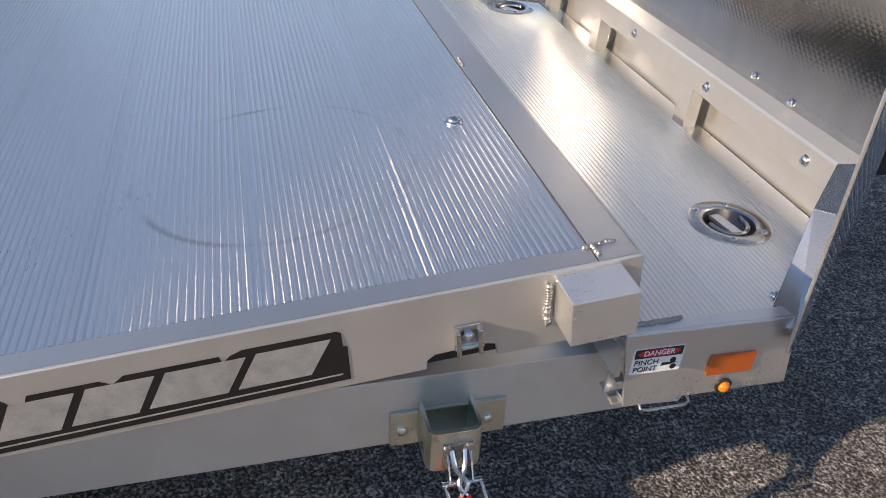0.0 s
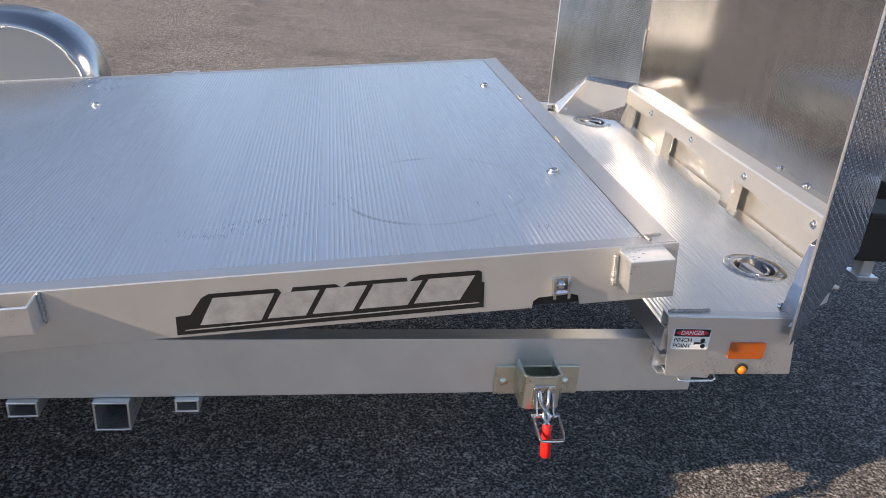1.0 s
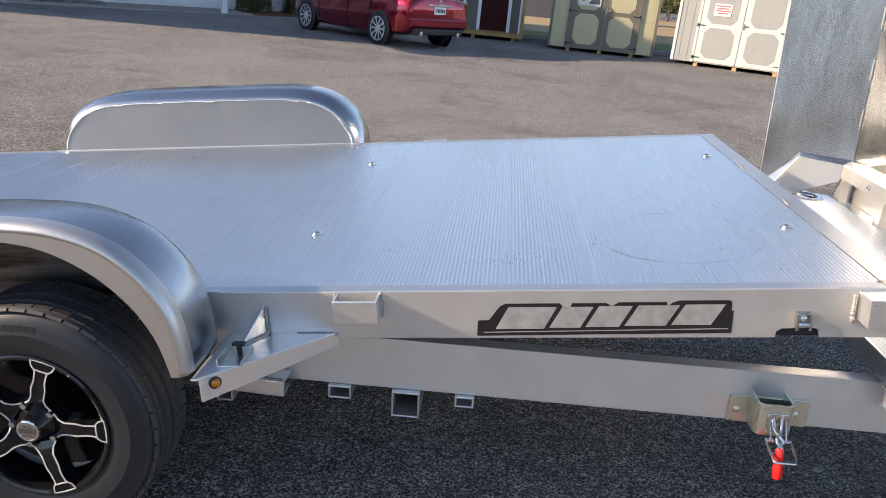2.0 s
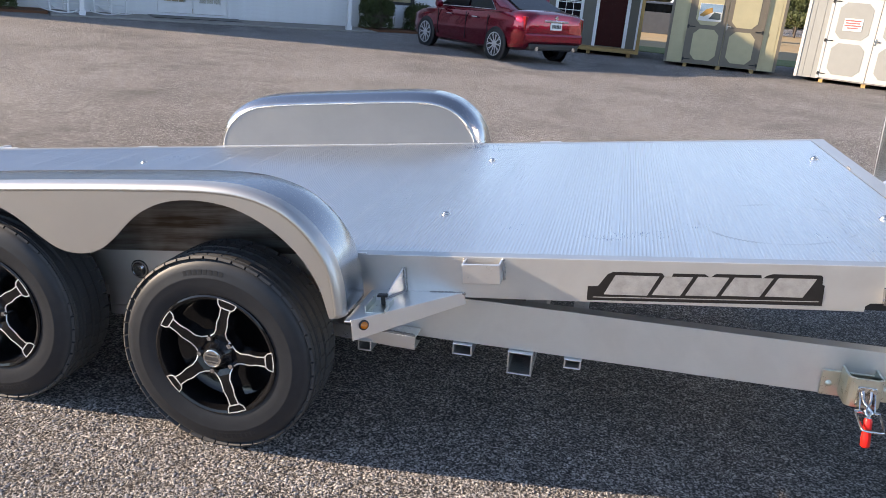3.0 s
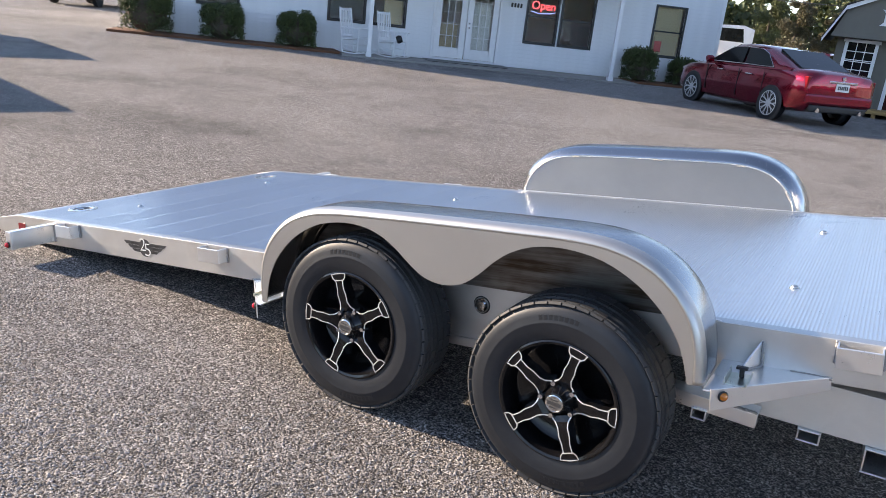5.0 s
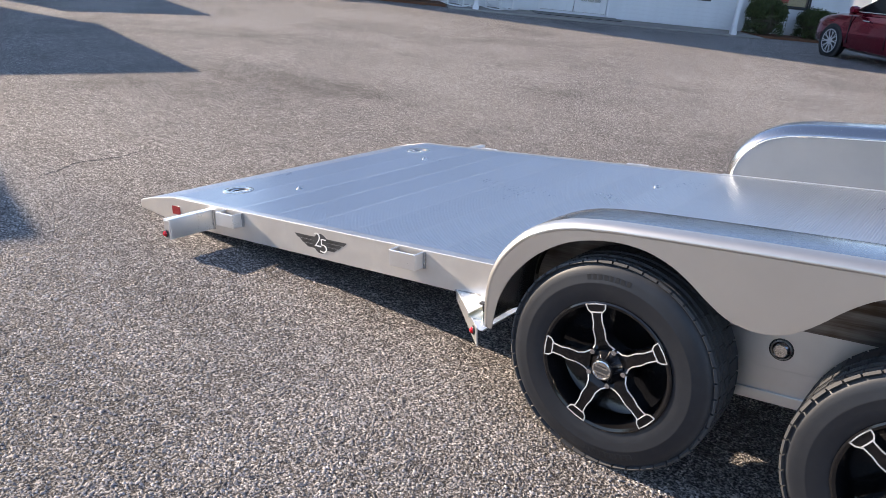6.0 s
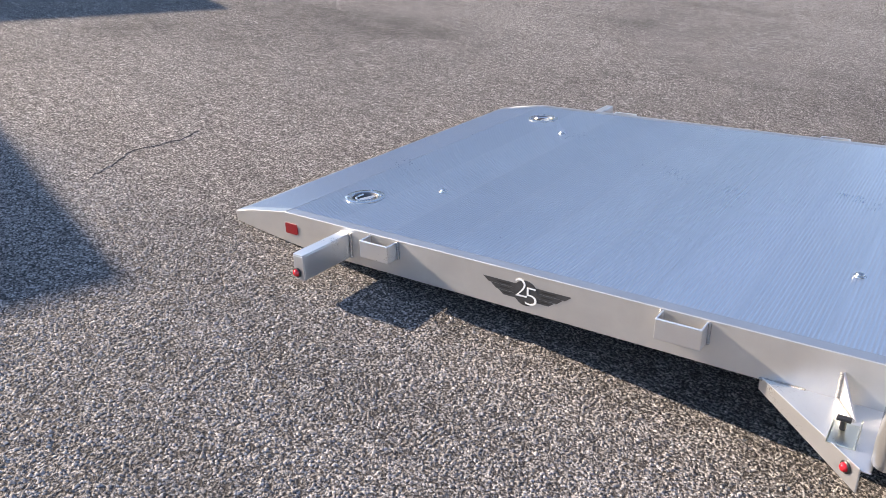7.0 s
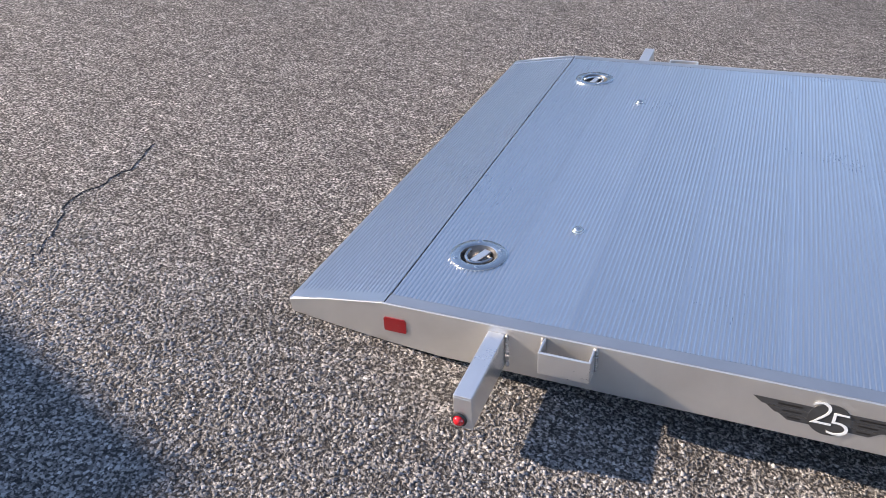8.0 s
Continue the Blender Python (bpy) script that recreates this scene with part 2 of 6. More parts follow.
def tread_plate(name, strength, rough, scale=26.0, depth=0.003, lean=1.0, lo=(0.74, 0.74, 0.73), hi=(0.86, 0.86, 0.85)):
    """Sheet rolled with small crossing lozenges."""
    n = Nodes(name)
    co = n.coord()
    xyz = n.split(co)
    side = n.math('MULTIPLY', xyz[1], lean)
    a = n.math('ADD', side, xyz[2])
    b = n.math('SUBTRACT', side, xyz[2])
    k = scale * 2 * math.pi
    w = n.math('MULTIPLY', n.math('SINE', n.math('MULTIPLY', a, k)), n.math('SINE', n.math('MULTIPLY', b, k)))
    lift = n.ramp(n.math('ABSOLUTE', w), [(0.25, 0.0), (0.8, 1.0)])
    blot = n.noise(co, 4.0, 5, 0.65, 1.2)
    water = n.ramp(n.noise(n.coord((6, 6, 1.2)), 3, 2, 0.5, 0.2), [(0.35, 0.0), (0.85, 1.0)])
    n.set(Base_Color=n.mix(water, lo, hi), Metallic=1.0,
          Roughness=n.math('ADD', n.math('MULTIPLY', blot, 0.10), n.math('MULTIPLY_ADD', water, 0.04, rough)))
    n.bump(n.math('ADD', lift, n.math('MULTIPLY', blot, 0.12)), strength, depth)
    return n.mat


PLATE_IN = tread_plate("bulkhead_sheet", 0.03, 0.07, lo=(0.54, 0.535, 0.525), hi=(0.62, 0.615, 0.605))
PLATE_FAR = tread_plate("dimpled_wing", 0.10, 0.15, 52.0, 0.003, 1.0, (0.50, 0.50, 0.49), (0.66, 0.66, 0.65))
BRIGHT = alu("bright_sheet", (0.68, 0.675, 0.655), 0.34, (6, 30, 30), 0.06, 0.0, 5.0, metal=0.86)
PLATE_OUT = tread_plate("bulkhead_tread_plate", 1.0, 0.06, 21.0, 0.022, 0.95, (0.44, 0.44, 0.45), (0.54, 0.54, 0.55))

RUBBER = plain("tyre_rubber", (0.0100, 0.0122, 0.0162), 0.52, 0, 0.4, 18, 0.2, 0.35)


def tyre_mat():
    """Black rubber, paler towards the tread: road-dusty, with sunlight put into the colour."""
    n = Nodes("dusty_sunlit_rubber")
    co = n.coord()
    xyz = n.split(co)
    r = n.math('SQRT', n.math('ADD', n.math('MULTIPLY', xyz[0], xyz[0]), n.math('MULTIPLY', xyz[1], xyz[1])))
    big = n.noise(co, 7, 4, 0.6)
    fine = n.noise(co, 260, 2, 0.6)
    dust_sun = n.ramp(n.math('MULTIPLY_ADD', big, 0.03, r), [(0.312, 0.0), (0.337, 1.0)])
    smear = n.ramp(n.noise(co, 24, 4, 0.65), [(0.45, 0.0), (0.75, 0.5)])
    col = n.mix(smear, (0.0080, 0.0108, 0.0160), (0.018, 0.021, 0.026))
    col = n.mix(dust_sun, col, n.mix(fine, (0.027, 0.029, 0.032), (0.052, 0.054, 0.057)))
    n.set(Base_Color=col, Roughness=n.math('MULTIPLY_ADD', dust_sun, 0.22, 0.46))
    n.b.inputs["Specular IOR Level"].default_value = 0.5
    n.bump(fine, 0.12, 0.002)
    return n.mat


def well_mat():
    """Sheet behind the wheels: brown road grime plus dark reflections put into the colour."""
    n = Nodes("grimy_sheet_dim")
    streak = n.noise(n.coord((1.5, 20, 26)), 1.6, 4, 0.65)
    patch = n.noise(n.coord((1, 1, 1)), 5.0, 3, 0.6)
    g = n.math('ADD', n.math('MULTIPLY', streak, 0.6), n.math('MULTIPLY', patch, 0.4))
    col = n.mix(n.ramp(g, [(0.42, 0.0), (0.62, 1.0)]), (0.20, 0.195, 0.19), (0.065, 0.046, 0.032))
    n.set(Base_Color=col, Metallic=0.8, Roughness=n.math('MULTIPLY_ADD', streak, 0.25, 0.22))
    return n.mat


TYRE_MAT = tyre_mat()
GRIME_DIM = well_mat()
BLACK_GLOSS = plain("gloss_black", (0.006, 0.006, 0.007), 0.15, 0, 0.2, 12, 0.01, 0.3, 0.2)
BLACK_SATIN = plain("satin_black", (0.015, 0.015, 0.016), 0.4, 0, 0.3, 20, 0.1)
MACHINED = alu("machined_face", (0.90, 0.90, 0.91), 0.42, (40, 40, 40), 0.06, 0.02, 20, metal=0.7)
# steel darkened in its base for the shade inside the tie-down bowls
PAN = alu("pressed_steel_shaded", (0.10, 0.10, 0.105), 0.42, (40, 40, 40), 0.12, 0.03, 40)
# one sheet in two tones: sky side dimmed, sunlit side lifted in the base
SHEET_DIM = alu("rolled_sheet_dim", (0.37, 0.38, 0.40), 0.23, (0.6, 0.8, 0.8), 0.03, 0.0, 1.5, metal=1.0)
SHEET_LIT = alu("brushed_sheet_lit", (0.56, 0.545, 0.52), 0.36, (0.6, 0.8, 0.8), 0.04, 0.0, 2.0, metal=0.90)
CHASSIS = alu("chassis_extrusion", (0.80, 0.78, 0.745), 0.46, metal=0.72)
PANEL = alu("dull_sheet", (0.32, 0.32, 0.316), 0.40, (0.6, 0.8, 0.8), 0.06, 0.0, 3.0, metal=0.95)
FLANGE = alu("worn_flange", (0.52, 0.53, 0.545), 0.38, (6, 30, 30), 0.08, 0.0, 5.0, metal=0.92)
DECAL_BLACK = plain("decal_black", (0.012, 0.011, 0.011), 0.35, 0, 0.3, 30, 0.02)
DECAL_SILVER = plain("decal_silver", (0.40, 0.395, 0.39), 0.40, 0.35, 0.35, 25, 0.02)
DECAL_GREY = plain("decal_grey", (0.055, 0.055, 0.056), 0.4, 0.1, 0.3, 40, 0.02)
DECAL_WHITE = plain("decal_white", (0.82, 0.82, 0.80), 0.4, 0, 0.08, 30, 0.01)
DECAL_RED = plain("decal_red", (0.55, 0.02, 0.05), 0.4, 0, 0.1, 30, 0.01)
GRIP_RED = plain("red_vinyl_grip", (0.72, 0.015, 0.012), 0.35, 0, 0.15, 40, 0.03)
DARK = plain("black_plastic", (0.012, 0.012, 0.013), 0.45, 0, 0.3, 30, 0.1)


def lens(name, col, rough=0.15, glow=0.0):
    n = Nodes(name)
    co = n.coord()
    cell = n.voronoi(co, 260)
    n.set(Base_Color=col, Roughness=rough, Coat_Weight=0.7)
    n.bump(cell, 0.14, 0.002)
    n.b.inputs["Subsurface Weight"].default_value = 0.15
    n.b.inputs["Subsurface Radius"].default_value = (0.01, 0.004, 0.002)
    return n.mat


AMBER = lens("amber_lens", (0.62, 0.17, 0.008))
ORANGE = lens("orange_reflector", (0.48, 0.095, 0.008), 0.3)
RED = lens("red_lens", (0.60, 0.012, 0.02))
REFLECT = lens("red_reflector", (0.23, 0.004, 0.008), 0.3)


def chipseal():
    """Worn asphalt with pale rough stone chips standing out of dark binder."""
    n = Nodes("chip_seal_asphalt")
    co = n.coord(out="Object")
    warp = n.t.nodes.new("ShaderNodeTexNoise")
    n.t.links.new(co, warp.inputs["Vector"])
    warp.inputs["Scale"].default_value, warp.inputs["Detail"].default_value = 170.0, 1.0
    bent = n.t.nodes.new("ShaderNodeVectorMath")
    bent.operation = 'MULTIPLY_ADD'
    n.t.links.new(warp.outputs["Color"], bent.inputs[0])
    bent.inputs[1].default_value = (0.011, 0.011, 0.011)
    n.t.links.new(co, bent.inputs[2])
    bv = bent.outputs[0]
    tone = n.split(n.voronoi(bv, 105, 'F1', "Color"))
    t1, t2 = tone[0], tone[1]
    dome = n.ramp(n.voronoi(bv, 105, 'F1', "Distance"), [(0.05, 1.0), (0.75, 0.0)], 'EASE')
    lump = n.noise(co, 118, 2.0, 0.55, 0.4)
    fine = n.noise(co, 430, 2, 0.6)
    swell = n.noise(co, 42, 2, 0.5)
    big = n.noise(co, 0.35, 5, 0.6, 0.4)
    mid = n.noise(co, 3.0, 5, 0.65)
    h = n.math('ADD', n.math('MULTIPLY', lump, 1.25), n.math('MULTIPLY', dome, n.math('MULTIPLY_ADD', t2, 0.34, 0.10)))
    col = n.ramp(t1, [(0.0, (0.15, 0.140, 0.134)), (0.3, (0.315, 0.295, 0.281)), (0.65, (0.45, 0.425, 0.406)), (1.0, (0.63, 0.60, 0.579))])
    hollow = n.ramp(h, [(0.61, 1.0), (0.83, 0.0)])
    col = n.mix(hollow, col, (0.032, 0.029, 0.029))
    col = n.mix(n.math('MULTIPLY', fine, 0.25), col, (0.24, 0.21, 0.19))
    worn = n.ramp(n.math('ADD', n.math('MULTIPLY', big, 0.65), n.math('MULTIPLY', mid, 0.35)), [(0.36, 0.64), (0.50, 1.0), (0.64, 1.20)])
    col = n.mix(1.0, col, worn, 'MULTIPLY')
    streaky = n.ramp(n.noise(co, 27.0, 4, 0.78), [(0.36, 0.52), (0.64, 1.36)])
    col = n.mix(1.0, col, streaky, 'MULTIPLY')
    scuff = n.ramp(n.noise(n.coord((1.0, 2.2, 1.0)), 7.0, 4, 0.7), [(0.36, 0.82), (0.64, 1.16)])
    col = n.mix(1.0, col, scuff, 'MULTIPLY')
    # asphalt lifted with distance: missing far brightness is put into the colour
    far_lift = n.math('ADD', n.split(co)[1], n.math('MULTIPLY', big, 3.0))
    col = n.mix(1.0, col, n.ramp(n.math('MULTIPLY', far_lift, 0.1), [(0.46, 1.0), (0.80, 1.24)]), 'MULTIPLY')
    n.set(Base_Color=col, Roughness=0.85)
    n.b.inputs["Specular IOR Level"].default_value = 0.3
    h = n.math('ADD', h, n.math('MULTIPLY', fine, 0.14))
    h = n.math('ADD', h, n.math('MULTIPLY', swell, 0.8))
    n.bump(h, 1.0, 0.0125)
    return n.mat


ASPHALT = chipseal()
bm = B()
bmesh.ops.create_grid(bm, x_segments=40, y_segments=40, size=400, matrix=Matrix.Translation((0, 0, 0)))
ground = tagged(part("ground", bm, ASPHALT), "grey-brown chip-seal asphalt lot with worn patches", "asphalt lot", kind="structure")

# ---- the trailer's tilting deck: u along the slope, y across, w square to it ----
TILT_DEG = 7.90
DK = pose(0, 0, 0.808, 0, -TILT_DEG, 0)
WIDE = 2.07
PLANK = 0.237
DECK_FRONT = 0.507
TAIL_HINGE = DECK_FRONT - 23 * PLANK


def ribs(bm, u0, u1, y0, y1, pitch=PLANK / 20, rise=0.0015, low=-0.0017, joint=0):
    """Ribbed sheet from u0 to u1, ribs running across; joint: how many grooves are shallower at each end, where planks meet."""
    pts = [(u0, -0.03)]
    count = round((u1 - u0) / pitch)
    for k in range(count):
        u = u0 + k * pitch
        floor = 0.55 if min(k, count - 1 - k) < joint else 0.0
        for x, f in ((0.0, 0.0), (0.12, 0.0), (0.18, 0.30), (0.26, 0.82), (0.33, 1.0), (0.67, 1.0), (0.74, 0.82), (0.82, 0.30), (0.88, 0.0)):
            if u + x * pitch < u1 - 0.0005:
                pts.append((u + x * pitch, low + rise * max(f, floor)))
    pts += [(u1, low), (u1, -0.03)]
    a = [bm.verts.new((p[0], y0(p[0]) if callable(y0) else y0, p[1])) for p in pts]
    b = [bm.verts.new((p[0], y1(p[0]) if callable(y1) else y1, p[1])) for p in pts]
    for i in range(len(pts) - 1):
        bm.faces.new((a[i], a[i + 1], b[i + 1], b[i]))
    bm.faces.new(a[::-1])
    bm.faces.new(b)
    return bm


def ribs_holed(bm, u0, u1, y0, y1, holes, half):
    """The same sheet with square openings round the centres of the tie-down rings."""
    holes = sorted(holes, key=lambda h: h[1])
    y = y0
    for hu, hy in holes:
        ribs(bm, u0, u1, y, hy - half, )
        ribs(bm, u0, hu - half, hy - half, hy + half)
        ribs(bm, hu + half, u1, hy - half, hy + half)
        y = hy + half
    return ribs(bm, u0, u1, y, y1)


# edge rails, cut low at the tail and notched for the latch
def rail_outline(notch):
    pts = [(0.575, 0.0), (0.575, -0.135)]
    if notch:
        pts += [(0.356, -0.135), (0.352, -0.112), (0.338, -0.108), (0.262, -0.110), (0.250, -0.118), (0.248, -0.135)]
    return pts + [(-4.80, -0.135), (-4.93, -0.124), (-5.08, -0.108), (-5.228, -0.088), (-5.232, -0.050), (-5.13, -0.026), (-4.95, 0.0)]


for side, y0 in ((1, 0.0), (-1, WIDE)):
    bm = B()
    lo, hi = (y0, y0 + 0.006) if side > 0 else (y0 - 0.006, y0)
    prism(bm, rail_outline(side > 0), "y", lo, hi)
    rail = part("side_rail", bm, ALU, trailer, "", DK, bevel=0.0015)
    bm = B()
    a, b = sorted((y0 + side * 0.006, y0 + side * 0.044))
    box(bm, TAIL_HINGE + 0.001, 0.507, a, b, -0.006, 0.0)
    box(bm, -4.75, 0.23, a, b, -0.135, -0.129)
    part("rail_flange", bm, FLANGE, rail)

bm = B()
prism(bm, [(0.509, -0.005), (0.509, 0.0006), (0.570, 0.0006), (0.5765, -0.004), (0.5765, -0.134), (0.569, -0.134), (0.569, -0.010)], "y", 0.0065, WIDE - 0.0065)
part("front_crossmember", bm, FLANGE, trailer, "", DK, bevel=0.001)

RING7, RING8 = (-4.79, 0.290), (-4.79, 1.775)
bm = B()
ribs(bm, -PLANK, 0.0, 0.045, WIDE - 0.045, joint=1)
first = part("deck_plank", bm, DECK, trailer, "", DK @ Matrix.Translation((DECK_FRONT, 0, 0)))
for k in range(1, 22):
    share("deck_plank", first.data, trailer, DK @ Matrix.Translation((DECK_FRONT - k * PLANK, 0, 0)))
bm = B()
ribs_holed(bm, TAIL_HINGE + 0.0022, TAIL_HINGE + PLANK, 0.045, WIDE - 0.045, [RING7, RING8], 0.051)
part("deck_plank", bm, DECK, trailer, "", DK)
bm = B()
m = Matrix.Translation((TAIL_HINGE - 0.0022, 0, 0)) @ pose(0, 0, 0, 0, -9.3, 0)
ribs(bm, -0.283, 0.0, 0.045, WIDE - 0.045)
box(bm, -0.292, -0.283, 0.004, WIDE - 0.004, -0.028, -0.002)
for y0, y1 in ((0.006, 0.045), (WIDE - 0.045, WIDE - 0.006)):
    box(bm, -0.283, 0.0, y0, y1, -0.008, 0.001)
part("tail_ramp_plank", bm, DECK, trailer, "tapered ribbed lip touching the pavement", DK @ m)
# joists below the deck
bm = B()
prism(bm, [(-0.03, 0), (0.03, 0), (0.03, -0.006), (-0.024, -0.006), (-0.024, -0.074), (0.03, -0.074), (0.03, -0.08), (-0.03, -0.08)], "y", 0.05, WIDE - 0.05)
joist = part("joist", bm, ALU, trailer, "", DK @ Matrix.Translation((0.25, 0, -0.034)))
for k in range(1, 12):
    share("joist", joist.data, trailer, DK @ Matrix.Translation((0.25 - 0.42 * k, 0, -0.034)))


def bolt_mesh():
    bm = B()
    lathe(bm, [(0.0185, -0.004), (0.0185, 0.0006), (0.0165, 0.0032), (0.013, 0.0038), (0.0128, 0.0060), (0.0105, 0.0092), (0.006, 0.0112), (0, 0.0116)], 20)
    return part("deck_bolt", bm, STEEL, trailer, "domed stainless bolt head", DK @ Matrix.Translation((0.425, 0.504, 0)), smooth=40)


bolt = bolt_mesh()
BX = [0.412, -1.062, -3.026, -4.525]
for i, bx in enumerate(BX):
    for by in (0.504, 1.548):
        if i or by > 1:
            share("deck_bolt", bolt.data, trailer, DK @ Matrix.Translation((bx / math.cos(radians(TILT_DEG)) + 0.008, by, 0)))


def ring_plate(parent, m, turn, size=1.0):
    """Recessed pan with a round flange, four screws and a swinging D bar."""
    m = m @ pose(0, 0, 0, 0, 0, turn) @ Matrix.Scale(size, 4)
    bm = B()
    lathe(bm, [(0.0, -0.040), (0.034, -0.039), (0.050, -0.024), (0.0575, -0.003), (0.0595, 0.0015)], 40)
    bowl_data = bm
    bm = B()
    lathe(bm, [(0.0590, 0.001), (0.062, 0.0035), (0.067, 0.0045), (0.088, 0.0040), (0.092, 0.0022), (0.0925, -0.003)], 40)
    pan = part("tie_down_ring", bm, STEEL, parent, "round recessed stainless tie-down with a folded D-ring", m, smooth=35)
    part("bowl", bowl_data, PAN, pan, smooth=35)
    for a in (35, 145, 215, 325):
        bm = B()
        lathe(bm, [(0.0072, 0.002), (0.0072, 0.0065), (0.004, 0.0085), (0, 0.0088)], 10, pose(0.077 * math.cos(radians(a)), 0.077 * math.sin(radians(a)), 0))
        part("screw", bm, CHROME, pan, smooth=40)
    bm = B()
    pts = [(0.012, -0.044, -0.006)] + [(0.012 - 0.055 * math.sin(radians(a)) * 1.0, -0.044 * math.cos(radians(a)), -0.004 - 0.002 * math.sin(radians(a))) for a in range(0, 181, 15)] + [(0.012, 0.044, -0.006)]
    tube(bm, pts, 0.0065, 8)
    part("ring", bm, STEEL, pan, smooth=40)
    bm = B()
    box(bm, -0.048, 0.050, -0.013, 0.013, -0.016, -0.006)
    part("strap", bm, ALU_SMOOTH, pan, bevel=0.002)
    return pan


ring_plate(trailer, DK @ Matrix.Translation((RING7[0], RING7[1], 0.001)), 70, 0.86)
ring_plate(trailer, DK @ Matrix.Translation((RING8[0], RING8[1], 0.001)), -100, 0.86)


# ---- stake pockets, lamp boxes, badges on the rail's face ----
def stake_pocket(u0, u1, y=0.0, side=-1):
    bm = B()
    d = 0.058 * side
    t = 0.006
    a, b = sorted((y + d, y + d - t * side))
    box(bm, u0, u1, a, b, -0.068, -0.004)
    a, b = sorted((y, y + d - t * side))
    box(bm, u0, u0 + t, a, b, -0.068, -0.004)
    box(bm, u1 - t, u1, a, b, -0.068, -0.004)
    p = part("stake_pocket", bm, ALU_SMOOTH, trailer, "", DK, bevel=0.0025)
    bm = B()
    weld(bm, (u1 + 0.002, y + side * 0.004, -0.070), (u1 + 0.002, y + side * 0.004, -0.004), 0.0055)
    weld(bm, (u0 - 0.002, y + side * 0.004, -0.070), (u0 - 0.002, y + side * 0.004, -0.004), 0.0050)
    part("weld_bead", bm, ALU_WELD, p, smooth=60)


for u0, u1 in ((-0.888, -0.770), (-3.462, -3.332), (-4.522, -4.398)):
    stake_pocket(u0, u1)
    stake_pocket(u0, u1, WIDE, 1)

bm = B()
t = 0.006
box(bm, 0.440, 0.540, -0.068, 0.0, -0.082, -0.006)
corner = part("corner_box", bm, ALU_SMOOTH, trailer, "short box section welded on the deck corner", DK, bevel=0.0015)
bm = B()
weld(bm, (0.430, -0.004, -0.092), (0.430, -0.004, -0.018), 0.0055)
weld(bm, (0.440, -0.006, -0.012), (0.470, -0.004, -0.011), 0.005)
part("weld_bead", bm, ALU_WELD, corner, smooth=60)
bm = B()
weld(bm, (0.497, 0.040, 0.001), (0.548, 0.046, 0.001), 0.0048, 12)
weld(bm, (0.515, 0.018, 0.001), (0.512, 0.045, 0.001), 0.0055, 7)
for y in (0.76, 1.30):
    weld(bm, (0.514, y, 0.002), (0.517, y + 0.05, 0.002), 0.0045)
part("weld_bead", bm, ALU_WELD, trailer, "", DK, smooth=60)

def lamp_arm(y, side):
    """Square arm standing out from the rail, open below."""
    e = y + side * 0.240
    f = e - side * 0.006
    bm = B()
    box(bm, -4.662, -4.618, *sorted((y, e)), -0.024, -0.018)
    box(bm, -4.662, -4.618, *sorted((e, f)), -0.112, -0.024)
    box(bm, -4.662, -4.656, *sorted((y, f)), -0.112, -0.024)
    box(bm, -4.624, -4.618, *sorted((y, f)), -0.112, -0.024)
    ob = part("lamp_arm", bm, ALU_SMOOTH, trailer, "square arm standing out from the rail with a red lamp", DK, bevel=0.002)
    bm = B()
    weld(bm, (-4.613, y + side * 0.004, -0.110), (-4.613, y + side * 0.004, -0.02), 0.006)
    part("weld_bead", bm, ALU_WELD, ob, smooth=60)
    return ob


arm = lamp_arm(0.0, -1)
arm_far = lamp_arm(WIDE, 1)


def round_lamp(parent, m, mat, r=0.0125):
    """Small domed marker lamp in a black grommet, facing local z."""
    bm = B()
    lathe(bm, [(r * 1.45, 0), (r * 1.45, 0.004), (r * 1.2, 0.006), (r * 1.05, 0.004)], 24)
    g = part("grommet", bm, BLACK_SATIN, parent, "", m, smooth=40)
    bm = B()
    lathe(bm, [(r * 1.08, 0.002), (r * 1.02, 0.008), (r * 0.75, 0.0125), (r * 0.4, 0.0148), (0, 0.0155)], 24)
    part("lens", bm, mat, parent, "", m, smooth=50)
    return g


FACE = pose(0, 0, 0, 90, 0, 0)          # local z towards the near side
round_lamp(arm, Matrix.Translation((-4.648, -0.241, -0.086)) @ FACE, RED)
round_lamp(arm_far, Matrix.Translation((-4.640, WIDE + 0.241, -0.092)) @ pose(0, 0, 0, -90, 0, 0), RED)


def rounded(w, h, r, n=5):
    pts = []
    for cx, cy, a0 in ((w / 2 - r, h / 2 - r, 0), (-w / 2 + r, h / 2 - r, 90), (-w / 2 + r, -h / 2 + r, 180), (w / 2 - r, -h / 2 + r, 270)):
        for k in range(n + 1):
            a = radians(a0 + 90 * k / n)
            pts.append((cx + r * math.cos(a), cy + r * math.sin(a)))
    return pts


bm = B()
prism(bm, rounded(0.062, 0.042, 0.006), "z", 0, 0.003)
part("red_reflector", bm, REFLECT, trailer, "red rectangular side reflector", DK @ Matrix.Translation((-4.916, -0.0005, -0.062)) @ FACE, smooth=40)

# winged badge with the number 25
em = DK @ Matrix.Translation((-3.894, -0.0005, -0.068)) @ FACE
bm = B()
lathe(bm, [(0, 0.0012), (0.043, 0.0012), (0.0435, 0)], 40)
badge = part("winged_badge", bm, DECAL_GREY, trailer, "dark winged badge with the number 25 on the rail", em)
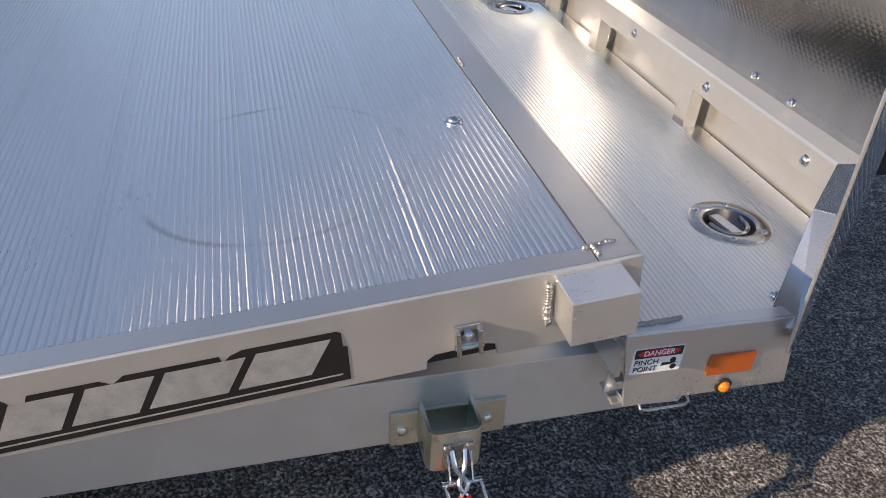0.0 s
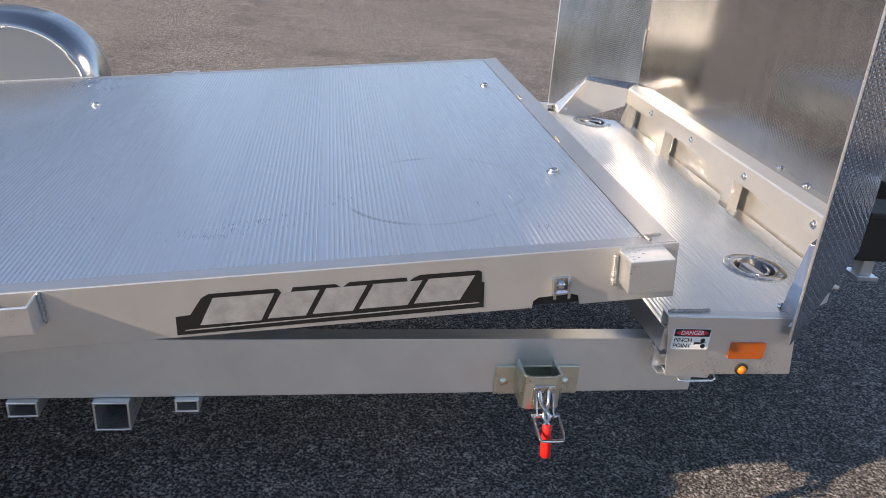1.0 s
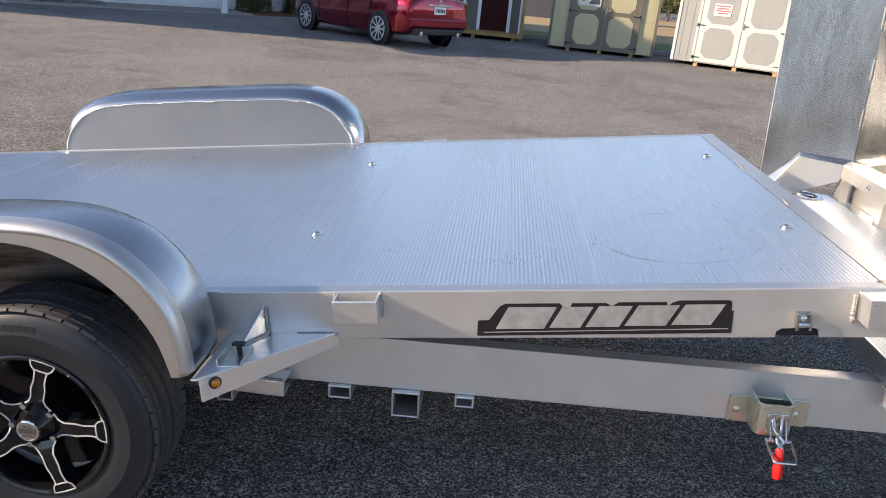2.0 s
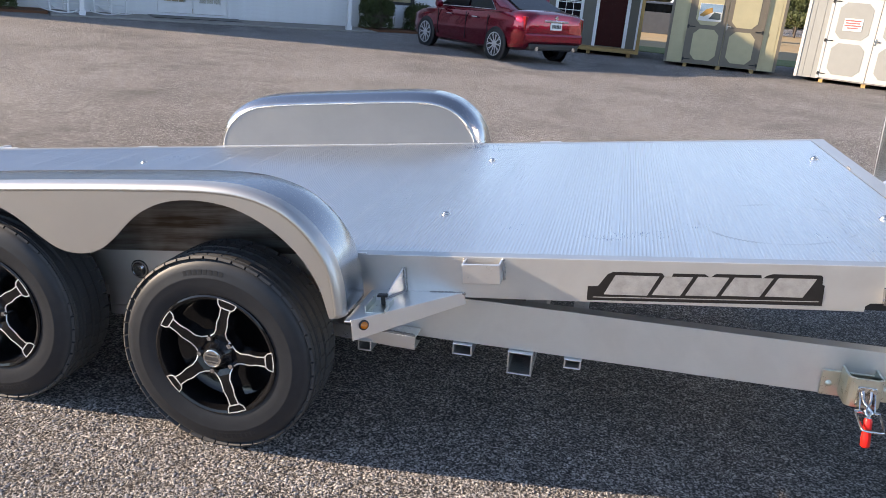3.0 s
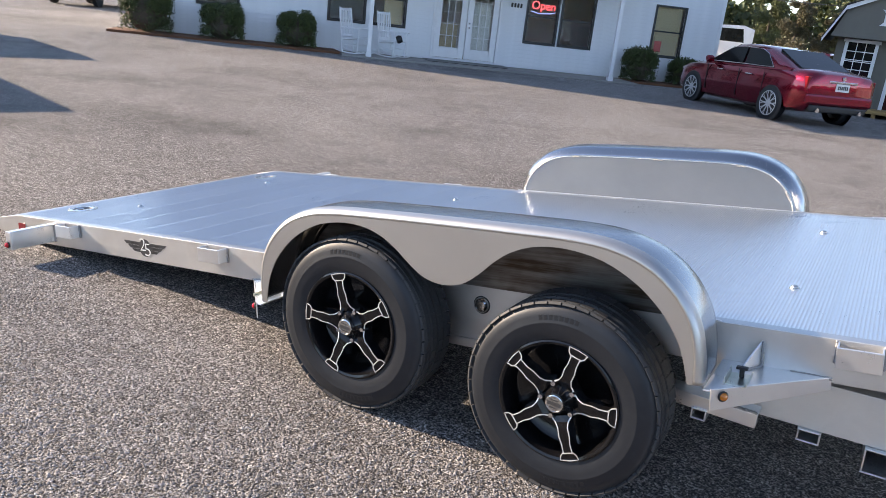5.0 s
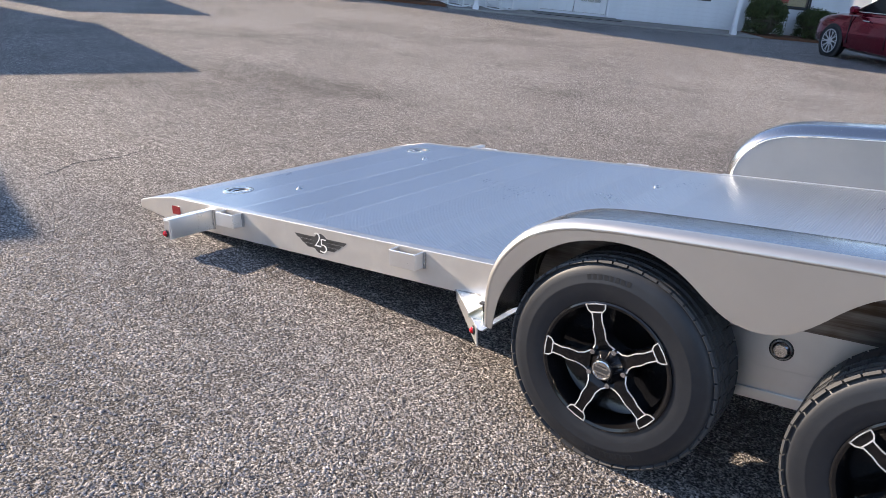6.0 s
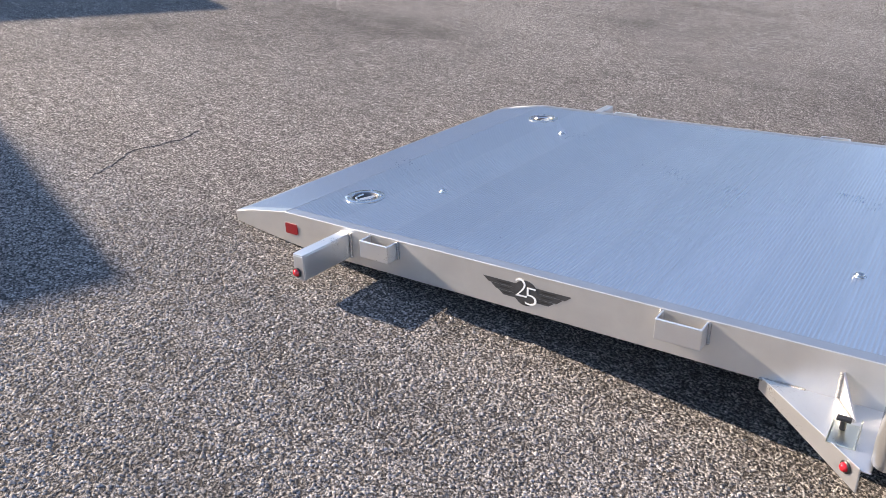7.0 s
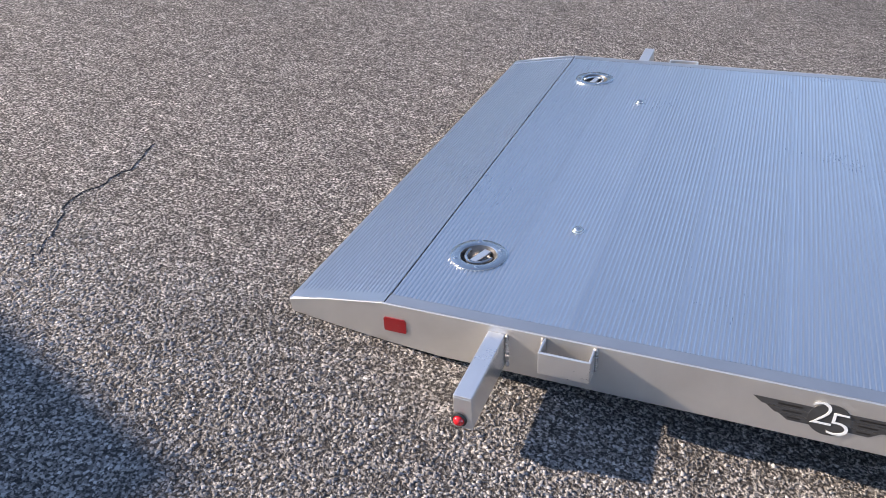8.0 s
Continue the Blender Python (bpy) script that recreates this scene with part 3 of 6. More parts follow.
for s in (-1, 1):
    for top, bot, far, near in ((0.026, 0.010, 0.156, 0.0), (0.009, -0.008, 0.128, 0.0), (-0.009, -0.024, 0.100, 0.0)):
        bm = B()
        q = [(s * 0.030, top), (s * far, top), (s * (far - 0.020), bot), (s * 0.030, bot)]
        prism(bm, q if s < 0 else q[::-1], "z", 0.0, 0.0008)
        part("feather", bm, DECAL_GREY, badge)
for s in (-1, 1):
    for k, z in enumerate((0.018, 0.001, -0.016)):
        x0, x1 = sorted((s * 0.055, s * (0.105 - 0.012 * k)))
        bm = B()
        box(bm, x0, x1, z - 0.002, z + 0.002, 0.0008, 0.0011)
        part("bar", bm, DECAL_BLACK, badge)
lettering("number", "2", 0.092, DECAL_WHITE, badge, Matrix.Translation((-0.016, 0.012, 0.0018)), width=0.042, thin=0.0016)
lettering("number", "5", 0.092, DECAL_WHITE, badge, Matrix.Translation((0.020, -0.010, 0.0024)), width=0.042, thin=0.0016)

# maker's decal: black slanted panel with five plain silver blocks
lg = DK @ Matrix.Translation((0, -0.0004, 0)) @ FACE
bm = B()
panel = [(-0.517, -0.128), (0.138, -0.121), (0.140, -0.060), (0.134, -0.058), (0.134, -0.034), (0.128, -0.030), (0.002, -0.030), (-0.014, -0.036), (-0.026, -0.046),
         (-0.028, -0.034), (-0.150, -0.034), (-0.166, -0.046), (-0.180, -0.036), (-0.268, -0.036), (-0.280, -0.062), (-0.300, -0.036), (-0.440, -0.036), (-0.456, -0.044), (-0.484, -0.082), (-0.514, -0.084)]
prism(bm, panel, "z", 0, 0.0006)
decal = part("maker_decal", bm, DECAL_BLACK, trailer, "black slanted decal with silver block shapes", lg)
for x0, x1, z0, z1 in ((-0.474, -0.334, -0.108, -0.046), (-0.334, -0.240, -0.105, -0.046), (-0.240, -0.140, -0.103, -0.044), (-0.140, -0.022, -0.100, -0.043), (-0.022, 0.092, -0.098, -0.041)):
    bm = B()
    s = 0.034
    gap = 0.007
    quad = [(x0 + gap, z0), (x1 - gap, z0), (x1 + s - gap, z1), (x0 + s + gap, z1)]
    prism(bm, quad, "z", 0.0006, 0.0011)
    part("silver_block", bm, DECAL_SILVER, decal)
bm = B()
prism(bm, [(-0.50, -0.119), (0.128, -0.110), (0.128, -0.1075), (-0.498, -0.1165)], "z", 0.0006, 0.0011)
part("silver_line", bm, DECAL_SILVER, decal)

# latch keeper in the notch
bm = B()
box(bm, 0.290, 0.297, -0.020, 0.0, -0.108, -0.062)
box(bm, 0.322, 0.329, -0.020, 0.0, -0.108, -0.062)
box(bm, 0.290, 0.329, -0.006, -0.0005, -0.072, -0.060)
keep = part("latch_keeper", bm, STEEL, trailer, "small steel U-shaped latch keeper", DK, bevel=0.002)
bm = B()
lathe(bm, [(0.010, 0), (0.010, 0.006), (0.006, 0.010), (0, 0.011)], 6, Matrix.Translation((0.3095, -0.004, -0.078)) @ FACE)
rod(bm, (0.288, -0.012, -0.094), (0.331, -0.012, -0.094), 0.005, 8)
part("bolt", bm, CHROME, keep, smooth=40)
# dark sheet puts the shade behind the notch into a solid
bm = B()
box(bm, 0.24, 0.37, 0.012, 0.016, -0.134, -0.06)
part("shade_sheet", bm, DARK, keep, "dark sheet standing in for the shade behind the notch")

# ---- fenders ----
FC, FH = -2.047, 0.845
OUTER = [(-FH, -0.112), (-0.842, -0.02), (-0.822, 0.07), (-0.772, 0.155), (-0.690, 0.227), (-0.580, 0.271), (-0.450, 0.288), (-0.25, 0.292), (0.0, 0.293)]
OUTER = OUTER + [(-a, b) for a, b in OUTER[-2::-1]]
INNER = [(0.803, -0.112), (0.785, -0.03), (0.760, 0.03), (0.716, 0.095), (0.640, 0.165), (0.54, 0.218), (0.43, 0.240), (0.33, 0.236), (0.25, 0.210), (0.19, 0.172), (0.135, 0.125), (0.085, 0.090), (0.04, 0.074), (0.0, 0.070)]
INNER = INNER + [(-a, b) for a, b in INNER[-2::-1]]


def fender(y0, side, name):
    line = [Vector((p.x, p.y)) for p in smooth_line([(a, b, 0) for a, b in OUTER], 5)]
    bm = B()
    sect = [(0.0, -0.052), (0.016, -0.036), (0.034, -0.020), (0.052, -0.008), (0.072, -0.002), (0.12, 0.0), (0.225, 0), (0.245, -0.003), (0.256, -0.009), (0.262, -0.017), (0.265, -0.026)]
    rings = []
    low = []
    inn = []
    for i, p in enumerate(line):
        d = line[min(i + 1, len(line) - 1)] - line[max(i - 1, 0)]
        nrm = Vector((-d.y, d.x)).normalized()
        rings.append([bm.verts.new((FC + p.x + nrm.x * o, y0 + side * y, p.y + nrm.y * o)) for y, o in sect])
        low.append((FC + p.x + nrm.x * sect[-1][1], p.y + nrm.y * sect[-1][1]))
        inn.append(Vector((p.x + nrm.x * sect[0][1], p.y + nrm.y * sect[0][1])))
    for a, b in zip(rings, rings[1:]):
        for k in range(len(sect) - 1):
            # outer roll takes the sunlit tone of the sheet
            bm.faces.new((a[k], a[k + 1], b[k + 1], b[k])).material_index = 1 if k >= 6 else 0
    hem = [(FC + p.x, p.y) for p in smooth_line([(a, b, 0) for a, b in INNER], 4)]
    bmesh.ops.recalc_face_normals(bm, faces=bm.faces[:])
    f = part("fender", bm, (SHEET_DIM, SHEET_LIT), trailer, "teardrop aluminium fender over two wheels with a scalloped skirt" if side < 0 else "teardrop aluminium fender on the far side", DK, smooth=38, solid=0.003)
    # scalloped skirt hanging from the outer roll
    bm = B()
    bm.faces.new([bm.verts.new((a, y0 + side * 0.265, b)) for a, b in low + hem])
    part("skirt", bm, SHEET_LIT, f, "scalloped flat skirt of the fender", None, solid=0.003)
    # upright panel between fender and deck
    bm = B()
    line = inn
    up = [(FC + p.x, p.y - 0.002) for p in line if p.y > -0.002]
    prism(bm, [(up[0][0], -0.002)] + up + [(up[-1][0], -0.002)], "y", *sorted((y0 - side * 0.0005, y0 + side * 0.004)))
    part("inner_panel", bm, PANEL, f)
    # thin extra skin: brown grime, with dark reflections put into its base
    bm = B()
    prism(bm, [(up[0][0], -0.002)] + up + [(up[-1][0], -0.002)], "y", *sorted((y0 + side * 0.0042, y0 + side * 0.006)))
    part("well_skin", bm, GRIME_DIM, f, "thin added layer behind the wheels, grimy and darkened")
    bm = B()
    for a in (-0.70, -0.45, 0.04, 0.5, 0.76):
        i = min(range(len(line)), key=lambda k: abs(line[k].x - a))
        p, q = line[max(i - 1, 0)], line[min(i + 1, len(line) - 1)]
        d = (q - p).normalized()
        c = line[i] - Vector((-d.y, d.x)) * 0.004
        weld(bm, (FC + c.x - d.x * 0.024, y0 - side * 0.003, c.y - d.y * 0.024), (FC + c.x + d.x * 0.024, y0 - side * 0.003, c.y + d.y * 0.024), 0.0052)
    part("weld_bead", bm, ALU_WELD, f, smooth=60)
    bm = B()
    tube(bm, [(FC + p.x, y0 - side * 0.002, p.y) for p in line if p.y > 0.0], 0.0022, 6)
    box(bm, FC - FH + 0.01, FC + FH - 0.01, *sorted((y0 - side * 0.003, y0 - side * 0.012)), -0.001, 0.003)
    part("edge_bead", bm, ALU_SMOOTH, f, smooth=40)
    return f


fender(-0.001, -1, "near")
fender(WIDE + 0.001, 1, "far")


def outrigger(u_in, u_out, lampmat, rise):
    """Three-cornered shelf from the rail to the fender's foot, with a folded lip, gusset, clip and lamp."""
    up = DK @ Matrix.Translation((0, 0, rise))
    s = 1 if u_in > u_out else -1
    bm = B()
    prism(bm, [(u_out - s * 0.02, 0.0), (u_in, 0.0), (u_out, -0.264), (u_out - s * 0.02, -0.264)], "z", -0.136, -0.131)
    a, b = Vector((u_in, -0.002)), Vector((u_out, -0.264))
    d = (b - a).normalized()
    m = Matrix(((d.x, -d.y, 0, a.x), (d.y, d.x, 0, a.y), (0, 0, 1, 0), (0, 0, 0, 1)))
    ln = (b - a).length
    sg = -1 if s > 0 else 1
    y0, y1 = sorted((0, -sg * 0.005))
    prism(bm, [(-0.012, -0.130), (ln, -0.126), (ln, -0.192), (-0.012, -0.170)], "y", y0, y1, m)
    sh = part("fender_bracket", bm, ALU_SMOOTH, trailer, "triangular bracket carrying the fender, with a marker lamp", up, bevel=0.0015)
    ug = u_in + (u_out - u_in) * 0.66
    bm = B()
    turn = pose(ug, 0, 0, 0, 0, -s * 32)
    prism(bm, [(0.0, -0.131), (-0.098, -0.131), (-0.002, -0.050)], "x", -0.003, 0.003, turn)
    gus = part("gusset", bm, ALU_SMOOTH, sh, bevel=0.001)
    bm = B()
    weld(bm, (s * 0.006, -0.095, -0.129), (s * 0.006, -0.004, -0.129), 0.005, None, turn)
    weld(bm, (s * 0.006, -0.005, -0.13), (s * 0.006, -0.005, -0.052), 0.005, None, turn)
    weld(bm, (u_in - s * 0.10, -0.002, -0.132), (u_in + s * 0.012, -0.002, -0.134), 0.005)
    part("weld_bead", bm, ALU_WELD, sh, smooth=60)
    bm = B()
    uc = u_out + s * 0.055
    box(bm, uc - 0.028, uc + 0.028, -0.20, -0.10, -0.131, -0.127)
    box(bm, *sorted((uc - s * 0.028, uc - s * 0.032)), -0.20, -0.10, -0.131, -0.108)
    box(bm, *sorted((uc + s * 0.028, uc + s * 0.0305)), -0.20, -0.10, -0.131, -0.118)
    clip = part("clip_plate", bm, ZINC, sh, bevel=0.002)
    bm = B()
    rod(bm, (uc + s * 0.006, -0.135, -0.127), (uc + s * 0.006, -0.135, -0.100), 0.007, 10)
    box(bm, uc + s * 0.006 - 0.016, uc + s * 0.006 + 0.016, -0.144, -0.126, -0.101, -0.093)
    part("rubber_latch", bm, DARK, sh, smooth=40, bevel=0.002)
    k = 0.90
    p = a.lerp(b, k)
    face = Matrix.Translation((p.x, p.y, -0.150)) @ m.to_3x3().to_4x4() @ (pose(0, 0, 0, -90, 0, 0) if sg < 0 else pose(0, 0, 0, 90, 0, 0))
    off = Vector((0, -sg * 0.0055, 0))
    face = Matrix.Translation(m.to_3x3() @ off) @ face
    round_lamp(sh, face, lampmat, 0.0108)
    return sh


outrigger(-0.905, -1.180, AMBER, 0.012)
outrigger(-3.175, -2.905, RED, 0.004)

# ---- wheels ----
TYRE_R = 0.325


def tyre_mesh():
    bm = B()
    prof = [(0.196, -0.086), (0.205, -0.094), (0.225, -0.099), (0.250, -0.1025), (0.262, -0.1030), (0.264, -0.1034), (0.268, -0.1033), (0.270, -0.1026), (0.290, -0.1005), (0.308, -0.0955), (0.318, -0.090), (0.327, -0.082),
            (0.3345, -0.070), (0.3365, -0.046), (0.3300, -0.0445), (0.3300, -0.0385), (0.3372, -0.037), (0.3378, -0.006), (0.3305, -0.0045)]
    prof = [(0.196 + (r - 0.196) * 0.911, h) for r, h in prof]
    prof = prof + [(r, -h) for r, h in prof[::-1]]
    lathe(bm, prof, 96)
    return bm


bm = tyre_mesh()
TYRE = part("tyre", bm, TYRE_MAT, None, smooth=28)
tyre_data = TYRE.data
bpy.data.objects.remove(TYRE)
bm = B()
for k in range(44):
    a = 360 * k / 44
    for sd in (-1, 1):
        for z, r, tilt, hw, hz in ((0.0795, 0.3170, 33, 0.0202, 0.0120), (0.0575, 0.3226, 5, 0.0206, 0.0112), (0.0215, 0.3250, 0, 0.0206, 0.0140)):
            m = pose(0, 0, 0, 0, 0, a + sd * (1.2 + z * 18)) @ Matrix.Translation((r, 0, sd * z)) @ pose(0, 0, 0, 0, sd * tilt, 0)
            box(bm, -0.006, 0.0022, -hw, hw, -hz, hz, m)
LUG = part("tread_block", bm, TYRE_MAT, None)
lug_data = LUG.data
bpy.data.objects.remove(LUG)
# raised rib lettering becomes plain bars on the sidewall
bm = B()
box(bm, -0.008, 0.008, -0.0060, 0.0060, -0.0002, 0.001)
BARS = part("raised_bar", bm, RUBBER, None)
bars_data = BARS.data
bpy.data.objects.remove(BARS)

bm = B()
lathe(bm, [(0.199, -0.088), (0.2035, -0.092), (0.2035, -0.098), (0.198, -0.1005), (0.190, -0.097), (0.182, -0.080), (0.176, -0.030), (0.172, 0.06), (0.178, 0.088), (0.2, 0.09)], 64)
lathe(bm, [(0.0, 0.012), (0.06, 0.010), (0.12, -0.005), (0.165, -0.012), (0.176, -0.02)], 48)
RIM = part("rim", bm, BLACK_GLOSS, None, smooth=35)
rim_data = RIM.data
bpy.data.objects.remove(RIM)
bm = B()
left = [(0.052, -0.038, -0.082), (0.070, -0.023, -0.091), (0.088, -0.017, -0.096), (0.118, -0.0185, -0.099), (0.140, -0.0145, -0.100), (0.168, -0.0155, -0.100), (0.180, -0.028, -0.099), (0.1955, -0.032, -0.0985)]
top = [bm.verts.new(p) for p in left]
top2 = [bm.verts.new((x, -y, z)) for x, y, z in left]
low = [bm.verts.new((x, y * 1.25, z + 0.045)) for x, y, z in left]
low2 = [bm.verts.new((x, -y * 1.25, z + 0.045)) for x, y, z in left]
for i in range(len(left) - 1):
    bm.faces.new((top[i], top[i + 1], top2[i + 1], top2[i]))
    bm.faces.new((top[i], low[i], low[i + 1], top[i + 1]))
    bm.faces.new((top2[i], top2[i + 1], low2[i + 1], low2[i]))
bm.faces.new((top[-1], low[-1], low2[-1], top2[-1]))
bm.faces.new((top[0], top2[0], low2[0], low[0]))
bmesh.ops.recalc_face_normals(bm, faces=bm.faces[:])
SPOKE = part("spoke", bm, BLACK_GLOSS, None, bevel=0)
spoke_data = SPOKE.data
bpy.data.objects.remove(SPOKE)
bm = B()


def strip(bm, pts, w=0.0017, lift=0.0012):
    """A flat machined line laid on the spoke's face."""
    for p, q in zip(pts, pts[1:]):
        p, q = Vector(p), Vector(q)
        d = (q - p).normalized()
        n = Vector((0, 0, -1)).cross(d).normalized() * w
        up = Vector((0, 0, -lift))
        e = d * w * 0.6
        vs = [bm.verts.new(v) for v in (p - e + n + up, q + e + n + up, q + e - n + up, p - e - n + up, p - e + n - up, q + e + n - up, q + e - n - up, p - e - n - up)]
        for f in ((0, 1, 2, 3), (4, 7, 6, 5), (0, 4, 5, 1), (1, 5, 6, 2), (2, 6, 7, 3), (3, 7, 4, 0)):
            bm.faces.new([vs[i] for i in f])


for s in (1, -1):
    strip(bm, [(x, s * y * 0.97, z - 0.0005) for x, y, z in left[:6]])
    strip(bm, [(0.168, s * 0.0155, -0.1005), (0.180, s * 0.0275, -0.0995), (0.195, s * 0.0315, -0.099)])
strip(bm, [(0.195, -0.0315, -0.099), (0.197, 0, -0.0995), (0.195, 0.0315, -0.099)])
strip(bm, [(0.172, -0.019, -0.1005), (0.171, 0, -0.101), (0.172, 0.019, -0.1005)])
LINE = part("machined_edge", bm, MACHINED, None)
line_data = LINE.data
bpy.data.objects.remove(LINE)
bm = B()
lathe(bm, [(0.056, -0.040), (0.052, -0.080), (0.041, -0.092), (0.036, -0.106), (0.033, -0.112), (0.030, -0.113)], 36)
HUB = part("hub_collar", bm, BLACK_GLOSS, None, smooth=35)
hub_data = HUB.data
bpy.data.objects.remove(HUB)
bm = B()
lathe(bm, [(0.0305, -0.110), (0.0295, -0.1165), (0.0262, -0.1180), (0.0252, -0.1172), (0, -0.1176)], 36)
CAP = part("hub_cap", bm, STEEL, None, smooth=35)
cap_data = CAP.data
bpy.data.objects.remove(CAP)
bm = B()
box(bm, -0.022, 0.022, -0.006, 0.006, -0.1184, -0.1174)
box(bm, -0.014, 0.014, 0.011, 0.015, -0.1184, -0.1174)
box(bm, -0.014, 0.014, -0.015, -0.011, -0.1184, -0.1174)
CBAR = part("cap_bar", bm, DECAL_GREY, None)
cbar_data = CBAR.data
bpy.data.objects.remove(CBAR)
bm = B()
lathe(bm, [(0.0105, -0.060), (0.0105, -0.088), (0.0085, -0.0935), (0, -0.0945)], 6)
NUT = part("lug_nut", bm, CHROME, None, smooth=30)
nut_data = NUT.data
bpy.data.objects.remove(NUT)


def wheel(x, y, z, turn, out):
    """out: -1 when the face looks to the near side, 1 to the far side."""
    m = pose(x, y, z) @ (pose(0, 0, 0, -90, 0, 0) if out < 0 else pose(0, 0, 0, 90, 0, 0))
    # local z runs from the wheel's face into the trailer
    hub = place(new("wheel"), trailer, m)
    hub["label"] = "black alloy wheel with machined edges and a new tyre"
    ty = share("tyre", tyre_data, hub, Matrix())
    tagged(share("tread_block", lug_data, hub, Matrix()), kind="stuff")
    for a0, n in ((62, 9), (250, 8)):
        for k in range(n):
            share("raised_bar", bars_data, hub, pose(0, 0, 0, 0, 0, a0 + 3.6 * k) @ Matrix.Translation((0.278, 0, -0.1013)) @ pose(0, 0, 0, 0, -6, 0))
    rim = share("rim", rim_data, hub, Matrix())
    for k in range(5):
        r = pose(0, 0, 0, 0, 0, -(turn + 72 * k))
        share("spoke", spoke_data, hub, r)
        share("machined_edge", line_data, hub, r)
        share("lug_nut", nut_data, hub, r @ pose(0, 0, 0, 0, 0, 36) @ Matrix.Translation((0.058, 0, 0)))
    share("hub_collar", hub_data, hub, Matrix())
    share("hub_cap", cap_data, hub, Matrix())
    share("cap_bar", cbar_data, hub, Matrix())
    return hub


WY = -0.160
wheel(-1.590, WY, TYRE_R, 77, -1)
wheel(-2.419, WY, TYRE_R, 108, -1)
wheel(-1.590, WIDE - WY, TYRE_R, 20, 1)
wheel(-2.419, WIDE - WY, TYRE_R, 50, 1)

# ---- fixed chassis under the deck ----
CH = pose(0, 0, 0.508, 0, -2.3, 0)      # p along, y across, q up from the chassis rail's top


def channel(bm, p0, p1, y, q0, q1, side, t=0.006, flange=0.05):
    f = flange * side
    t2 = t * side
    prism(bm, [(y, q0), (y + f, q0), (y + f, q0 + t), (y + t2, q0 + t), (y + t2, q1 - t), (y + f, q1 - t), (y + f, q1), (y, q1)], "x", p0, p1)


for y, side in ((0.18, 1), (WIDE - 0.18, -1)):
    bm = B()
    channel(bm, -1.30, 0.80, y, -0.163, 0.0, side)
    part("chassis_rail", bm, CHASSIS, trailer, "", CH, bevel=0.0015)
    bm = B()
    channel(bm, -2.75, -1.04, y - side * 0.08, 0.285, 0.335, side, 0.006, 0.075)
    part("axle_rail", bm, ALU_SMOOTH, trailer, bevel=0.002)
bm = B()
weld(bm, (-1.16, 0.104, 0.338), (-1.045, 0.104, 0.338), 0.006)
part("weld_bead", bm, ALU_WELD, trailer, smooth=60)


def square_tube(bm, x0, x1, z0, z1, y0, y1, t=0.006):
    box(bm, x0, x1, y0, y1, z1 - t, z1)
    box(bm, x0, x1, y0, y1, z0, z0 + t)
    box(bm, x0, x0 + t, y0, y1, z0 + t, z1 - t)
    box(bm, x1 - t, x1, y0, y1, z0 + t, z1 - t)


for x0, x1, z0, z1, y0 in ((-0.93, -0.86, -0.207, -0.164, 0.165), (-0.735, -0.650, -0.248, -0.164, 0.16), (-0.545, -0.487, -0.200, -0.164, 0.165), (-1.250, -1.200, -0.205, -0.165, 0.09)):
    bm = B()
    square_tube(bm, x0, x1, z0, z1, y0, WIDE - y0)
    part("cross_tube", bm, ALU_SMOOTH, trailer, "open-ended square cross tube", CH, bevel=0.002)
bm = B()
for x in (-1.590, -2.419):
    rod(bm, (x, 0.0, TYRE_R - 0.02), (x, WIDE, TYRE_R - 0.02), 0.045, 16)
    for y in (-0.06, WIDE + 0.06):
        rod(bm, (x, y - 0.05, TYRE_R), (x, y + 0.05, TYRE_R), 0.075, 24)
part("axle", bm, BLACK_SATIN, trailer, smooth=40)
bm = B()
prism(bm, [(-2.20, -0.125), (-1.78, -0.125), (-1.80, 0.06), (-2.18, 0.06)], "y", 0.010, 0.02, DK @ Matrix.Translation((0, 0, -0.12)))
piv = part("pivot_plate", bm, ALU, trailer)
bm = B()
m = Matrix.Translation((-2.015, 0.008, 0.455)) @ FACE
lathe(bm, [(0.038, 0), (0.038, 0.007), (0.030, 0.009)], 24, m)
part("rubber_ring", bm, DARK, piv, smooth=35)
bm = B()
prism(bm, [(-2.19, -0.126), (-1.79, -0.126), (-1.79, -0.092), (-2.19, -0.092)], "y", 0.000, 0.010, DK @ Matrix.Translation((0, 0, -0.12)))
part("foot_strip", bm, ALU, piv, bevel=0.002)
bm = B()
lathe(bm, [(0.030, 0.004), (0.030, 0.012), (0.026, 0.020), (0.020, 0.024), (0.018, 0.022), (0, 0.0235)], 24, m)
part("pivot_bolt", bm, STEEL, piv, "large pivot bolt between the wheels", smooth=35)

# ---- front platform ----
PL = pose(0, 0, 0.640, 0, -1.2, 0)
PLOW = PL @ Matrix.Translation((0, 0, -0.035))
PY0, PY1 = 0.086, 2.262
PX0, PX1 = 0.640, 1.255
RF1, RF2 = (1.075, 0.453), (1.085, 2.06)
bm = B()
ribs_holed(bm, PX0 + 0.012, PX0 + 0.012 + PLANK * 1.0, PY0 + 0.03, PY1 - 0.03, [], 0.06)
plat = part("platform_plank", bm, PLATFORM, trailer, "", PLOW)


def near_cut(u):
    return max(PY0 + 0.03, 0.075 + (u - 0.952) * 0.8285)


def far_cut(u):
    return min(PY1 - 0.03, 2.245 - (u - 0.905) * 0.396)


